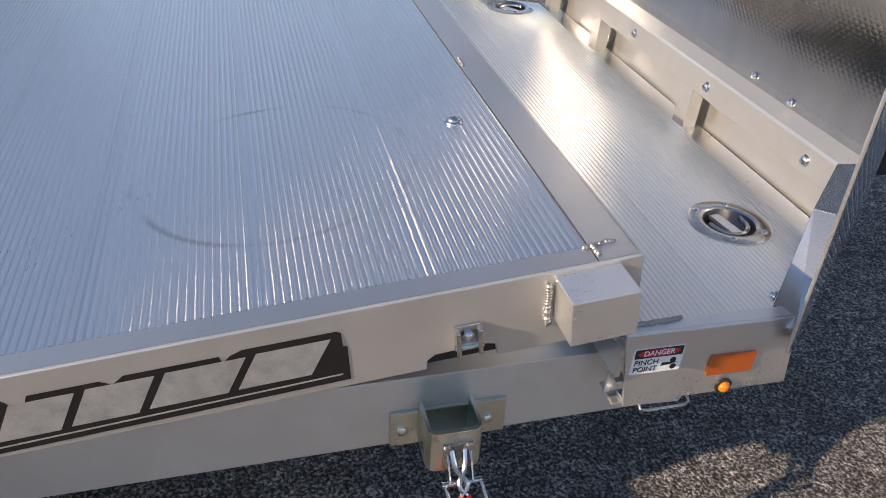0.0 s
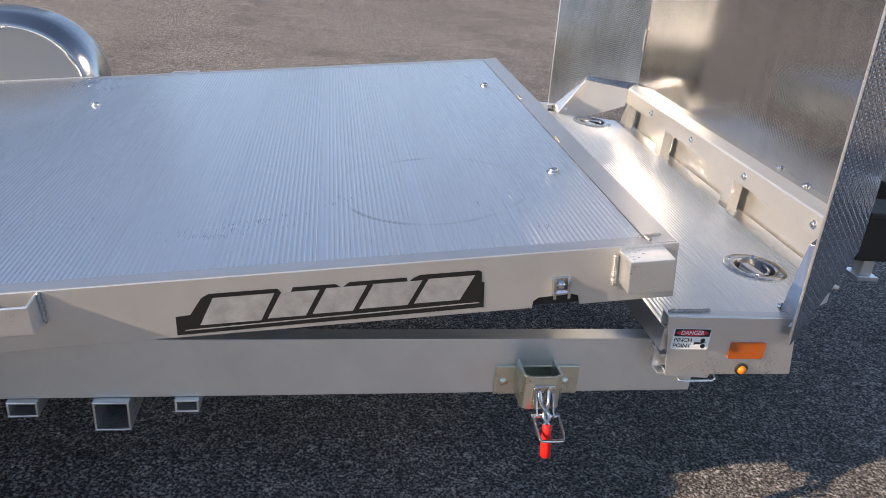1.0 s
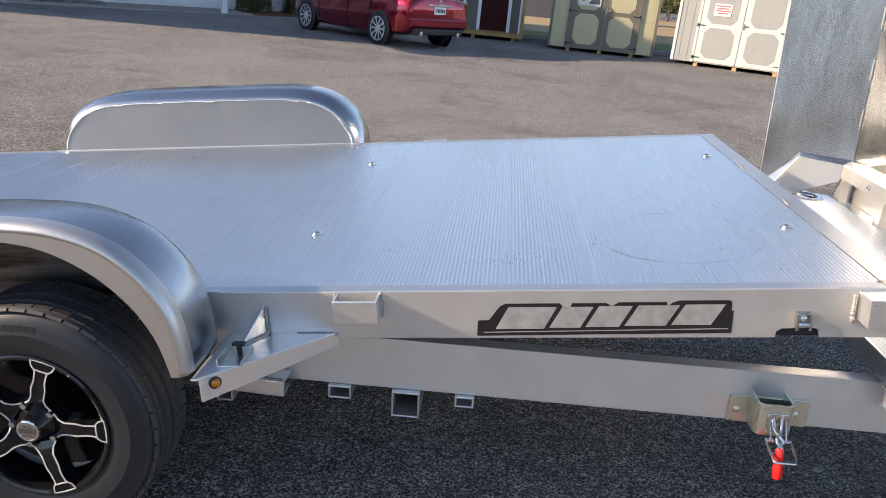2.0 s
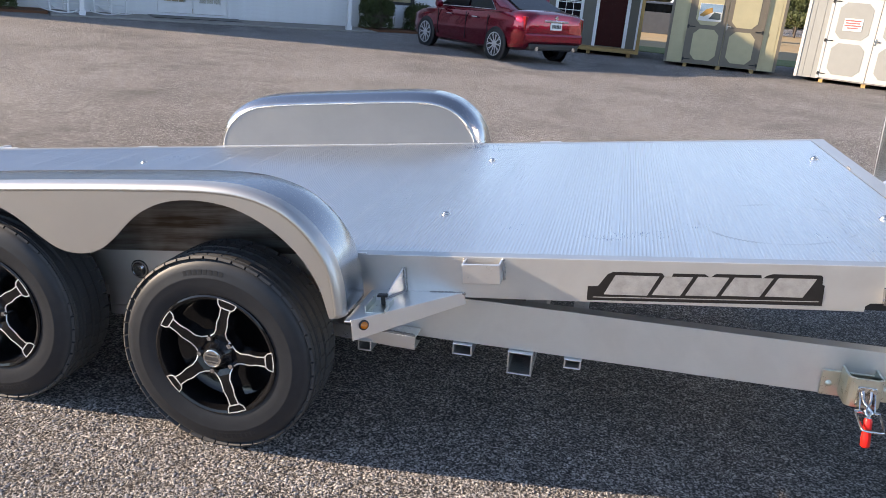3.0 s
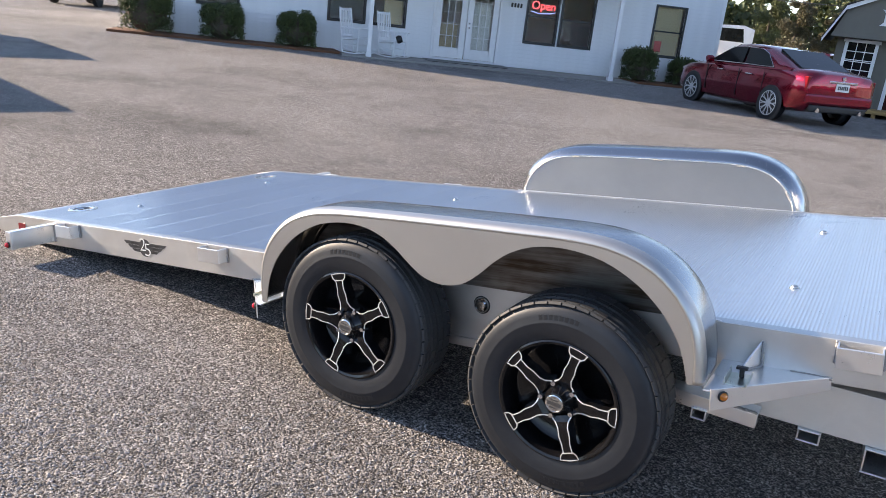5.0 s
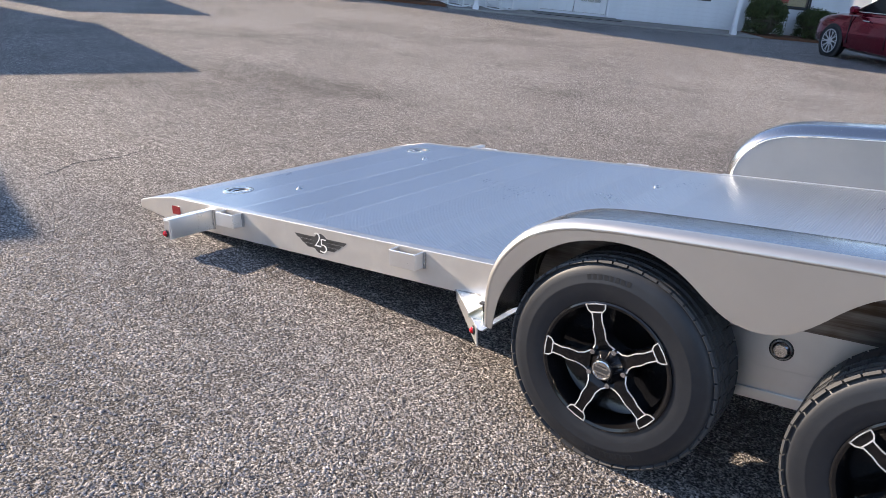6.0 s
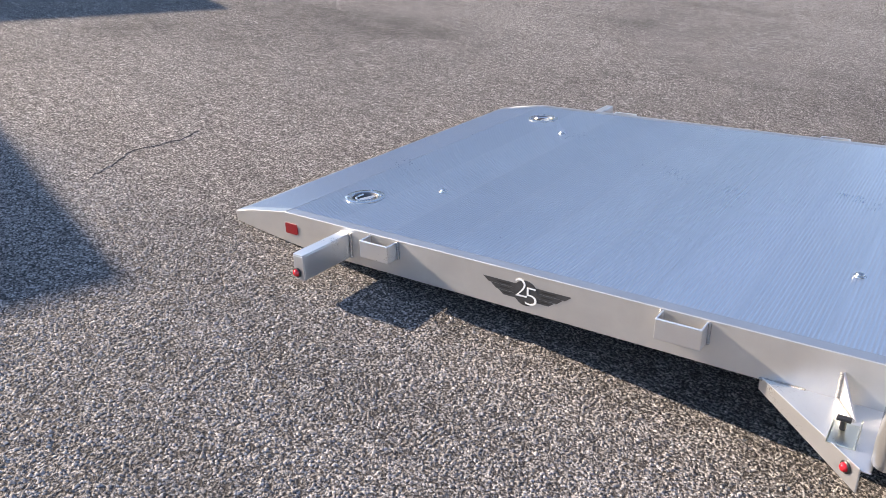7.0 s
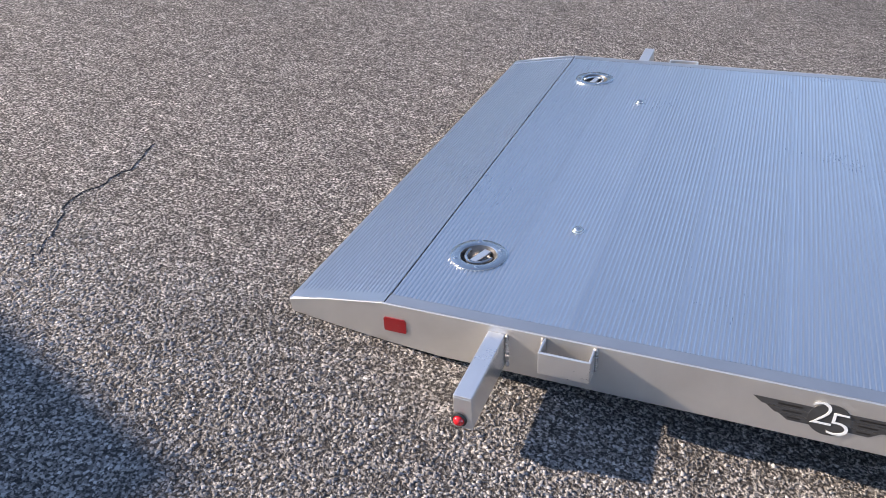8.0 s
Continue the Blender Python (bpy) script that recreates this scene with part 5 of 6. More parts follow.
# ---- house: local x along its front, y inwards ----
HO = pose(-13.95, 16.13, 0, 0, 0, 40)
house = thing("office_house", "white vinyl-sided office with porch, dark windows and french doors", "building", HO)
S0, S1, HH, HD = -6.78, 10.2, 6.5, 8.0
OPEN = [(-5.05, -4.0, 0.93, 2.28, "w"), (-1.53, -0.56, 0.86, 2.26, "w"), (-0.29, 0.58, 0.86, 2.26, "w"), (1.46, 3.31, 0.12, 2.20, "d"), (4.14, 5.03, 0.80, 2.26, "w"), (5.19, 6.13, 0.80, 2.26, "w"), (8.07, 8.98, 0.81, 2.22, "w")]
bm = B()
for z0, z1 in ((0.0, 2.30), (2.30, HH)):
    if z0 > 1:
        box(bm, S0, S1, 0.0, 0.14, z0, z1)
        continue
    s = S0
    for a, b, c, d, k in OPEN:
        box(bm, s, a, 0.0, 0.14, z0, z1)
        box(bm, a, b, 0.0, 0.14, z0, c)
        box(bm, a, b, 0.0, 0.14, d, z1)
        s = b
    box(bm, s, S1, 0.0, 0.14, z0, z1)
part("front_wall", bm, VINYL, house)
bm = B()
box(bm, S0, S0 + 0.14, 0.14, HD, 0, HH)
box(bm, S1 - 0.14, S1, 0.14, HD, 0, HH)
box(bm, S0, S1, HD, HD + 0.14, 0, HH)
box(bm, S0 + 0.14, S1 - 0.14, 3.2, 3.3, 0, HH)
part("wall", bm, VINYL, house)
bm = B()
box(bm, S0 + 0.14, S1 - 0.14, 0.14, 3.2, 0.0, 0.10)
box(bm, S0 + 0.14, S1 - 0.14, 0.14, 3.2, 2.6, 2.7)
part("inner_floor", bm, PINE, house)
# roof out of view; HH and overhang are sized to shade lot and sedan
bm = B()
prism(bm, [(-1.0, HH), (HD / 2, HH + 1.5), (HD + 0.5, HH), (HD + 0.5, HH - 0.12), (-1.0, HH - 0.12)], "x", S0 - 1.2, S1 + 0.4)
part("roof", bm, SHINGLE, house)
# lapped boards, cut round the openings
course = 0.112
made = {}
z = 0.11
while z < 2.74:
    spans = [(S0, S1)]
    for a, b, c, d, k in OPEN:
        if c - 0.05 < z + course * 0.5 < d + 0.06:
            nxt = []
            for p, q in spans:
                if b + 0.06 <= p or a - 0.06 >= q:
                    nxt.append((p, q))
                else:
                    nxt += [(p, a - 0.06)] if a - 0.06 > p else []
                    nxt += [(b + 0.06, q)] if b + 0.06 < q else []
            spans = nxt
    for p, q in spans:
        key = (round(p, 2), round(q, 2))
        if key not in made:
            bm = B()
            prism(bm, [(-0.004, 0.0), (-0.020, 0.0), (-0.017, 0.012), (-0.003, course + 0.006), (-0.001, course)], "x", p, q)
            ob = part("siding_board", bm, VINYL, house, "", Matrix.Translation((0, 0, z)))
            made[key] = ob.data
        else:
            share("siding_board", made[key], house, Matrix.Translation((0, 0, z)))
    z += course
for x in (S0 - 0.02, S1 - 0.08):
    bm = B()
    box(bm, x, x + 0.10, -0.030, 0.05, 0.06, HH)
    part("corner_board", bm, WHITE_PAINT, house)


def house_window(a, b, c, d):
    bm = B()
    for x0, x1, z0, z1 in ((a - 0.05, a, c - 0.05, d + 0.05), (b, b + 0.05, c - 0.05, d + 0.05), (a, b, d, d + 0.05), (a, b, c - 0.05, c)):
        box(bm, x0, x1, -0.028, 0.02, z0, z1)
    w = part("window", bm, FRAME_DARK, house, bevel=0.004)
    bm = B()
    mid = (c + d) / 2
    box(bm, a, b, 0.015, 0.05, mid - 0.022, mid + 0.022)
    box(bm, a, a + 0.03, 0.015, 0.05, c, d)
    box(bm, b - 0.03, b, 0.015, 0.05, c, d)
    box(bm, a, b, 0.015, 0.05, c, c + 0.03)
    part("sash", bm, FRAME_DARK, w)
    for z0, z1 in ((c + 0.03, mid - 0.022), (mid + 0.022, d)):
        bm = B()
        box(bm, a + 0.03, b - 0.03, 0.030, 0.034, z0, z1)
        part("pane", bm, GLASS, w).visible_shadow = False
    return w


for a, b, c, d, k in OPEN:
    if k == "w":
        w = house_window(a, b, c, d)
        if a > 8:
            bm = B()
            box(bm, a + 0.04, b - 0.04, 0.10, 0.11, c + 0.02, d)
            part("blind", bm, CURTAIN, w)
            bm = B()
            box(bm, a + 0.12, a + 0.34, 0.060, 0.064, c + 0.10, c + 0.42)
            part("notice", bm, PAPER_RED, w)
        if abs(a + 0.29) < 0.01:
            bm = B()
            box(bm, a + 0.30, b - 0.04, 0.20, 0.22, c, d - 0.3)
            part("blind", bm, CURTAIN, w)

# french doors
bm = B()
for x0, x1, z0, z1 in ((1.40, 1.46, 0.10, 2.26), (3.31, 3.37, 0.10, 2.26), (1.46, 3.31, 2.20, 2.26)):
    box(bm, x0, x1, -0.035, 0.06, z0, z1)
door_frame = part("door_frame", bm, WHITE_PAINT, house)
for x0, x1 in ((1.47, 2.375), (2.395, 3.30)):
    bm = B()
    g0, g1, h0, h1 = x0 + 0.17, x1 - 0.17, 0.42, 2.06
    for q in ((x0, g0, 0.13, 2.19), (g1, x1, 0.13, 2.19), (g0, g1, 0.13, h0), (g0, g1, h1, 2.19)):
        box(bm, q[0], q[1], 0.0, 0.045, q[2], q[3])
    leaf = part("door", bm, WHITE_PAINT, house, bevel=0.004)
    bm = B()
    for k in (1, 2):
        x = g0 + (g1 - g0) * k / 3
        box(bm, x - 0.009, x + 0.009, 0.008, 0.034, h0, h1)
    for k in range(1, 5):
        zz = h0 + (h1 - h0) * k / 5
        box(bm, g0, g1, 0.008, 0.034, zz - 0.009, zz + 0.009)
    part("glazing_bar", bm, WHITE_PAINT, leaf)
    bm = B()
    box(bm, g0, g1, 0.018, 0.022, h0, h1)
    part("pane", bm, GLASS, leaf).visible_shadow = False
    bm = B()
    if x0 > 2:
        box(bm, g0 + 0.02, g1 - 0.02, 0.10, 0.11, h0, h1 - 0.35)
        part("poster", bm, PAPER, leaf)
        bm = B()
        for zz in (1.08, 2.32):
            lathe(bm, [(0.012, 0), (0.016, 0.03), (0.026, 0.04), (0.022, 0.06), (0, 0.065)], 12, Matrix.Translation((x0 + 0.07, 0, 1.02 if zz < 2 else 1.14)) @ FACE)
        part("knob", bm, STEEL, leaf, smooth=40)
    else:
        box(bm, g0 + 0.02, g1 - 0.02, 0.30, 0.31, h0, 1.1)
        part("inner_panel", bm, CURTAIN, leaf)
# number beside the door as plain bars
bm = B()
for k in range(4):
    box(bm, 3.62 + 0.09 * k, 3.68 + 0.09 * k, -0.026, -0.020, 1.72, 1.84)
part("number_bar", bm, DECAL_BLACK, house)


def neon(name, col, power):
    n = Nodes(name)
    n.set(Base_Color=col, Roughness=0.3)
    n.b.inputs["Emission Color"].default_value = (*col, 1)
    n.b.inputs["Emission Strength"].default_value = power
    return n.mat


NEON_RED, NEON_BLUE = neon("neon_red", (1.0, 0.10, 0.12), 0.9), neon("neon_blue", (0.35, 0.45, 1.0), 0.4)
nm = HO @ Matrix.Translation((4.60, 0.012, 1.84)) @ FACE
bm = B()
tube(bm, [Vector((-0.36, -0.16, 0)), Vector((-0.15, -0.21, 0)), Vector((0.2, -0.19, 0)), Vector((0.36, -0.15, 0))], 0.012, 6)
neon_sign = tagged(part("neon_sign", bm, NEON_BLUE, None, "", nm, smooth=50), "red neon Open sign with a blue underline", "sign")
lettering("neon_word", "Open", 0.33, NEON_RED, neon_sign, Matrix.Translation((0, 0.0, 0)) @ pose(0, 0, 0, 0, 0, 0), width=0.70)

# porch
bm = B()
prism(bm, [(-1.15, -1.72), (7.15, -1.72), (7.15, -0.03), (-1.15, -0.03)], "z", 0.0, 0.045)
part("porch_slab", bm, CONCRETE, house, bevel=0.01)
bm = B()
box(bm, -1.4, 7.4, -1.95, 0.0, 2.72, 2.86)
part("porch_roof", bm, WHITE_PAINT, house)
for s in (-0.46, 6.32):
    bm = B()
    box(bm, s - 0.05, s + 0.05, -1.66, -1.56, 0.045, 2.72)
    box(bm, s - 0.075, s + 0.075, -1.685, -1.535, 0.045, 0.15)
    part("porch_post", bm, WHITE_PAINT, house, bevel=0.006)
bm = B()
prism(bm, [(1.25, -1.05), (3.5, -1.05), (3.6, -0.06), (1.2, -0.06)], "z", 0.046, 0.062)
tagged(part("door_mat", bm, BLACK_SATIN, None, "", HO), "black rubber mat before the french doors", "mat")
bm = B()
prism(bm, [(-7.1, -1.25), (-1.2, -1.2), (-1.2, -0.03), (-7.1, -0.03)], "z", 0.0, 0.06)
tagged(part("mulch_bed", bm, MULCH, None, "", HO), "low bed of reddish mulch along the wall", "mulch bed", kind="structure")
bm = B()
prism(bm, [(7.2, -1.15), (10.4, -1.15), (10.4, -0.03), (7.2, -0.03)], "z", 0.0, 0.06)
tagged(part("mulch_bed", bm, MULCH, None, "", HO), "low bed of reddish mulch along the wall", "mulch bed", kind="structure")


def leaves_mesh(name, centres, size, mat, rng, flat=0.4):
    """Many small pointed leaves as one mesh."""
    n = len(centres)
    c = np.asarray(centres)
    a = rng.normal(size=(n, 3))
    a /= np.linalg.norm(a, axis=1)[:, None]
    b = np.cross(a, rng.normal(size=(n, 3)))
    b /= np.linalg.norm(b, axis=1)[:, None]
    s = size * rng.uniform(0.6, 1.4, size=(n, 1))
    v = np.stack([c - a * s, c + b * s * flat, c + a * s, c - b * s * flat], axis=1).reshape(-1, 3)
    f = np.arange(4 * n).reshape(-1, 4)
    me = bpy.data.meshes.new(name)
    me.from_pydata(v.tolist(), [], f.tolist())
    me.materials.append(mat)
    return me


def bush(m, w, h, label, seed):
    rng = np.random.default_rng(seed)
    th = thing("bush", label, "bush", m, "bushes along the office wall")
    n = 11000
    d = rng.normal(size=(n, 3))
    d /= np.linalg.norm(d, axis=1)[:, None]
    d[:, 2] = np.abs(d[:, 2]) - 0.65 * rng.random(n) * (rng.random(n) < 0.5)
    p = np.sign(d) * np.abs(d) ** 0.62
    lump = 1 + 0.10 * np.sin(5 * d[:, 0] + seed) * np.cos(4 * d[:, 1]) + rng.normal(0, 0.05, n)
    r = rng.uniform(0.78, 1.0, n) * lump
    c = p * r[:, None] * np.array([w / 2.2, w / 2.4, h * 0.58]) + np.array([0, 0, h * 0.40])
    c[:, 2] = np.maximum(c[:, 2], 0.05)
    place(new("foliage", leaves_mesh("foliage", c, 0.026, BOX_LEAF, rng, 0.5)), th)
    bm = B()
    for k in range(7):
        a = 2 * math.pi * k / 7
        tube(bm, [(0, 0, 0), (0.12 * w * math.cos(a), 0.12 * w * math.sin(a), h * 0.3), (0.33 * w * math.cos(a), 0.3 * w * math.sin(a), h * 0.7)], [0.02, 0.013, 0.006], 5)
    bmesh.ops.create_icosphere(bm, subdivisions=2, radius=1, matrix=Matrix.Translation((0, 0, h * 0.42)) @ Matrix.Diagonal((w * 0.36, w * 0.33, h * 0.42, 1)))
    part("twig", bm, BARK, th)


for k, (s, w, h, lab) in enumerate(((-6.25, 1.45, 1.15, "clipped evergreen bush catching the sun at the wall's corner"), (-4.3, 1.25, 0.95, "clipped dark green bush in the wall's shade"), (-2.35, 1.15, 0.95, "clipped dark green bush in the wall's shade"),
                                   (7.55, 1.05, 0.98, "clipped dark green bush beside the porch post"), (9.05, 1.10, 0.80, "clipped dark green bush behind the parked car"))):
    bush(HO @ pose(s, -0.62, 0.05), w, h, lab, 11 + k)


def rocking_chair(m):
    th = thing("rocking_chair", "white wooden rocking chair with a slatted back on the porch", "rocking chair", m, "rocking chairs on the porch")
    for s in (-0.26, 0.26):
        bm = B()
        tube(bm, smooth_line([(s, -0.50, 0.08), (s, -0.25, 0.022), (s, 0.1, 0.020), (s, 0.45, 0.07), (s, 0.58, 0.13)], 4), 0.018, 6)
        part("rocker", bm, WHITE_PAINT, th, smooth=40)
        for y0, z0, y1, z1, nm in ((-0.26, 0.03, -0.27, 0.66, "front_leg"), (0.22, 0.03, 0.40, 1.18, "back_post")):
            bm = B()
            tube(bm, [(s, y0, z0), (s, (y0 + y1) / 2 - 0.01, (z0 + z1) / 2), (s, y1, z1)], 0.021, 7)
            part(nm, bm, WHITE_PAINT, th, smooth=40)
        bm = B()
        box(bm, s - 0.045, s + 0.045, -0.34, 0.30, 0.655, 0.680)
        part("arm", bm, WHITE_PAINT, th, bevel=0.008)
        bm = B()
        rod(bm, (s, -0.26, 0.22), (s, 0.25, 0.22), 0.012, 6)
        part("stretcher", bm, WHITE_PAINT, th, smooth=40)
    bm = B()
    for k in range(7):
        y = -0.27 + 0.075 * k
        box(bm, -0.27, 0.27, y, y + 0.066, 0.415 - 0.012 * k, 0.435 - 0.012 * k)
    part("seat", bm, WHITE_PAINT, th, bevel=0.004)
    for k in range(6):
        x = -0.185 + 0.074 * k
        bm = B()
        box(bm, x - 0.020, x + 0.020, -0.008, 0.008, 0.0, 0.66, Matrix.Translation((0, 0.285, 0.46)) @ pose(0, 0, 0, -9, 0, 0))
        part("back_slat", bm, WHITE_PAINT, th)
    for z, y in ((0.46, 0.285), (1.12, 0.392)):
        bm = B()
        box(bm, -0.26, 0.26, y - 0.012, y + 0.012, z - 0.035, z + 0.035)
        part("back_rail", bm, WHITE_PAINT, th, bevel=0.005)
    return th


chair = rocking_chair(HO @ pose(-0.80, -0.95, 0.045, 0, 0, 52))
copy_thing(chair, HO @ pose(0.22, -0.85, 0.045, 0, 0, 46))
bm = B()
lathe(bm, [(0, 0), (0.09, 0.01), (0.11, 0.08), (0.085, 0.16), (0, 0.17)], 20, pose(0, 0, 0, 0, 70, 0))
tagged(part("dark_bag", bm, DARK, None, "", HO @ pose(0.30, -1.05, 0.51), smooth=50), "small dark round bag on a rocking chair", "bag")


# ---- sheds ----
def octagon(x0, x1, z0, z1, c=0.13):
    return [(x0 + c, z0), (x1 - c, z0), (x1, z0 + c), (x1, z1 - c), (x1 - c, z1), (x0 + c, z1), (x0, z1 - c), (x0, z0 + c)]


def grooved(bm, x0, x1, z0, z1, y, step=0.20):
    """Upright panel siding with grooves."""
    x = x0
    while x < x1 - 0.01:
        e = min(x + step - 0.008, x1)
        box(bm, x, e, y, y + 0.012, z0, z1)
        x += step


def double_doors(parent, x0, x1, z0, z1, trim, panel):
    mid = (x0 + x1) / 2
    bm = B()
    for q in ((x0 - 0.06, x0, z0 - 0.02, z1 + 0.10), (x1, x1 + 0.06, z0 - 0.02, z1 + 0.10), (x0 - 0.10, x1 + 0.10, z1 + 0.02, z1 + 0.10)):
        box(bm, q[0], q[1], -0.030, 0.0, q[2], q[3])
    part("door_casing", bm, trim, parent)
    for a, b, hs in ((x0, mid - 0.008, x0), (mid + 0.008, x1, x1)):
        bm = B()
        box(bm, a, b, -0.020, -0.002, z0, z1)
        d = part("door", bm, trim, parent, "double door leaf with octagonal panels")
        w = b - a
        zm = z0 + (z1 - z0) * 0.47
        for p0, p1 in ((z0 + 0.10, zm - 0.04), (zm + 0.06, z1 - 0.10)):
            bm = B()
            prism(bm, octagon(a + w * 0.14, b - w * 0.14, p0, p1), "y", -0.0245, -0.020)
            part("panel", bm, panel, d)
        s = 1 if hs == x0 else -1
        for zz in (z0 + 0.10, zm, z1 - 0.09):
            bm = B()
            box(bm, *sorted((hs - s * 0.05, hs + s * 0.14)), -0.032, -0.025, zz - 0.012, zz + 0.012)
            box(bm, *sorted((hs - s * 0.05, hs - s * 0.01)), -0.040, -0.031, zz - 0.04, zz + 0.04)
            part("hinge", bm, IRON, d)
    bm = B()
    box(bm, mid + 0.01, mid + 0.12, -0.045, -0.022, z0 + (z1 - z0) * 0.5, z0 + (z1 - z0) * 0.5 + 0.03)
    box(bm, mid + 0.02, mid + 0.05, -0.030, -0.020, z0 + (z1 - z0) * 0.46, z0 + (z1 - z0) * 0.54)
    part("door_handle", bm, STEEL, parent)


def gable_shed(m, w, wall, peak, depth, siding, trim, label, door, sign=None):
    th = thing("shed", label, "shed", m, "display sheds at the lot's edge")
    bm = B()
    prism(bm, [(0, 0.10), (w, 0.10), (w, wall), (w / 2, peak), (0, wall)], "y", 0.012, depth)
    part("body", bm, siding, th)
    bm = B()
    grooved(bm, 0.0, w, 0.09, wall - 0.10, 0.0)
    part("siding", bm, siding, th)
    bm = B()
    prism(bm, [(0.0, wall - 0.09), (w, wall - 0.09), (w, wall), (w / 2, peak - 0.02), (0, wall)], "y", 0.0, 0.012)
    box(bm, 0, w, -0.006, 0.0, wall - 0.11, wall - 0.09)
    part("gable", bm, siding, th)
    for x in (0.0, w - 0.07):
        bm = B()
        box(bm, x, x + 0.07, -0.016, 0.0, 0.08, wall)
        part("corner_trim", bm, trim, th)
    o = 0.13
    sl = (peak - wall) / (w / 2)
    for s in (0, 1):
        bm = B()
        a = [(-o, wall - sl * o + 0.01), (w / 2, peak + 0.01), (w / 2, peak + 0.07), (-o, wall - sl * o + 0.07)]
        prism(bm, a if not s else [(w - x, z) for x, z in a][::-1], "y", -0.10, depth + 0.10)
        part("roof", bm, SHINGLE, th)
        bm = B()
        a = [(-o, wall - sl * o - 0.05), (w / 2, peak - 0.05), (w / 2, peak + 0.075), (-o, wall - sl * o + 0.075)]
        prism(bm, a if not s else [(w - x, z) for x, z in a][::-1], "y", -0.125, -0.10)
        part("fascia", bm, trim, th)
    bm = B()
    for x in (w * 0.2, w * 0.5, w * 0.8):
        box(bm, x - 0.05, x + 0.05, 0.02, depth, 0.0, 0.10)
    part("skid", bm, PINE, th)
    double_doors(th, *door, trim, siding)
    if sign:
        x0, x1, z0, z1 = sign
        bm = B()
        box(bm, x0, x1, -0.034, -0.026, z0, z1)
        sg = part("poster", bm, PAPER, th, "printed notice on the door")
        if siding is BEIGE:
            bm = B()
            box(bm, x0 + 0.01, x1 - 0.01, -0.0355, -0.034, z0 + (z1 - z0) * 0.55, z1 - 0.01)
            part("print_sky", bm, PAPER_BLUE, sg)
            bm = B()
            prism(bm, [(x0 + 0.01, z0 + 0.12), (x0 + 0.16, z0 + 0.28), (x0 + 0.30, z0 + 0.33), (x0 + 0.32, z0 + 0.22), (x0 + 0.12, z0 + 0.10)], "y", -0.0365, -0.0355)
            part("print_shape", bm, PAPER_TAN, sg)
            bm = B()
            prism(bm, [(x0 + 0.24, z0 + 0.05), (x1 - 0.02, z0 + 0.05), (x1 - 0.04, z0 + 0.20), (x0 + 0.36, z0 + 0.22)], "y", -0.0365, -0.0355)
            part("print_shape", bm, PAPER_DARK, sg)
        else:
            bm = B()
            for k, (i0, i1) in enumerate(((0.04, 0.9), (0.1, 0.85), (0.05, 0.95), (0.2, 0.8))):
                zz = z1 - 0.05 - 0.055 * k
                box(bm, x0 + (x1 - x0) * i0, x0 + (x1 - x0) * i1, -0.0355, -0.034, zz - 0.016, zz + 0.016)
            part("print_bar", bm, PAPER_RED, sg)
    return th


gable_shed(pose(0.54, 18.93, 0, 0, 0, -3), 2.72, 2.22, 2.86, 4.2, BEIGE, CLAY, "beige wooden display shed with clay-brown double doors", (0.50, 2.22, 0.10, 2.02), (0.67, 1.22, 1.16, 1.58))
gable_shed(pose(3.66, 18.55, 0, 0, 0, -25), 3.16, 2.24, 2.90, 4.2, PALE, SOFT_WHITE, "pale grey display shed with white double doors", (0.57, 2.60, 0.12, 1.97), (0.86, 1.26, 1.24, 1.52))

# barn-roofed shed with a porch front
GB = pose(-0.17, 20.55, 0, 0, 0, 2)
barn = thing("barn_shed", "taupe barn-roofed display shed with an oxblood door and white trim", "shed", GB, "display sheds at the lot's edge")
bm = B()
prism(bm, [(-2.55, 0.2), (0.0, 0.2), (0.0, 1.80), (-0.30, 2.55), (-1.30, 3.05), (-2.30, 2.55), (-2.55, 1.80)], "y", 0.012, 3.6)
part("body", bm, TAUPE, barn)
bm = B()
grooved(bm, -2.55, 0.0, 0.2, 1.95, 0.0)
part("siding", bm, TAUPE, barn)
bm = B()
prism(bm, [(-2.72, 1.88), (0.02, 1.88), (-0.22, 2.56), (-1.34, 3.06), (-2.46, 2.56)], "y", -0.50, -0.44)
part("loft_front", bm, TAUPE, barn)
bm = B()
prism(bm, [(-2.70, 1.88), (0.0, 1.88), (0.0, 1.92), (-2.70, 1.92)], "y", -0.44, 0.0)
part("loft_floor", bm, TAUPE, barn)
roof_line = [(-2.90, 1.80), (-2.50, 2.62), (-1.34, 3.14), (-0.18, 2.62), (0.20, 1.72)]
for p, q in zip(roof_line, roof_line[1:]):
    bm = B()
    prism(bm, [p, q, (q[0], q[1] + 0.05), (p[0], p[1] + 0.05)], "y", -0.62, 3.8)
    part("roof", bm, SHINGLE, barn)
    bm = B()
    prism(bm, [(p[0], p[1] - 0.10), (q[0], q[1] - 0.10), (q[0], q[1] + 0.0), (p[0], p[1] + 0.0)], "y", -0.60, -0.57)
    part("fascia", bm, WHITE_PAINT, barn)
bm = B()
prism(bm, [(-1.70, 2.22), (-0.84, 2.22), (-0.92, 2.30), (-0.92, 2.52), (-0.84, 2.60), (-1.70, 2.60), (-1.62, 2.52), (-1.62, 2.30)], "y", -0.525, -0.50)
vent = part("vent_trim", bm, WHITE_PAINT, barn)
bm = B()
prism(bm, octagon(-1.53, -1.01, 2.29, 2.53, 0.10), "y", -0.535, -0.525)
part("vent", bm, TAUPE, vent)
bm = B()
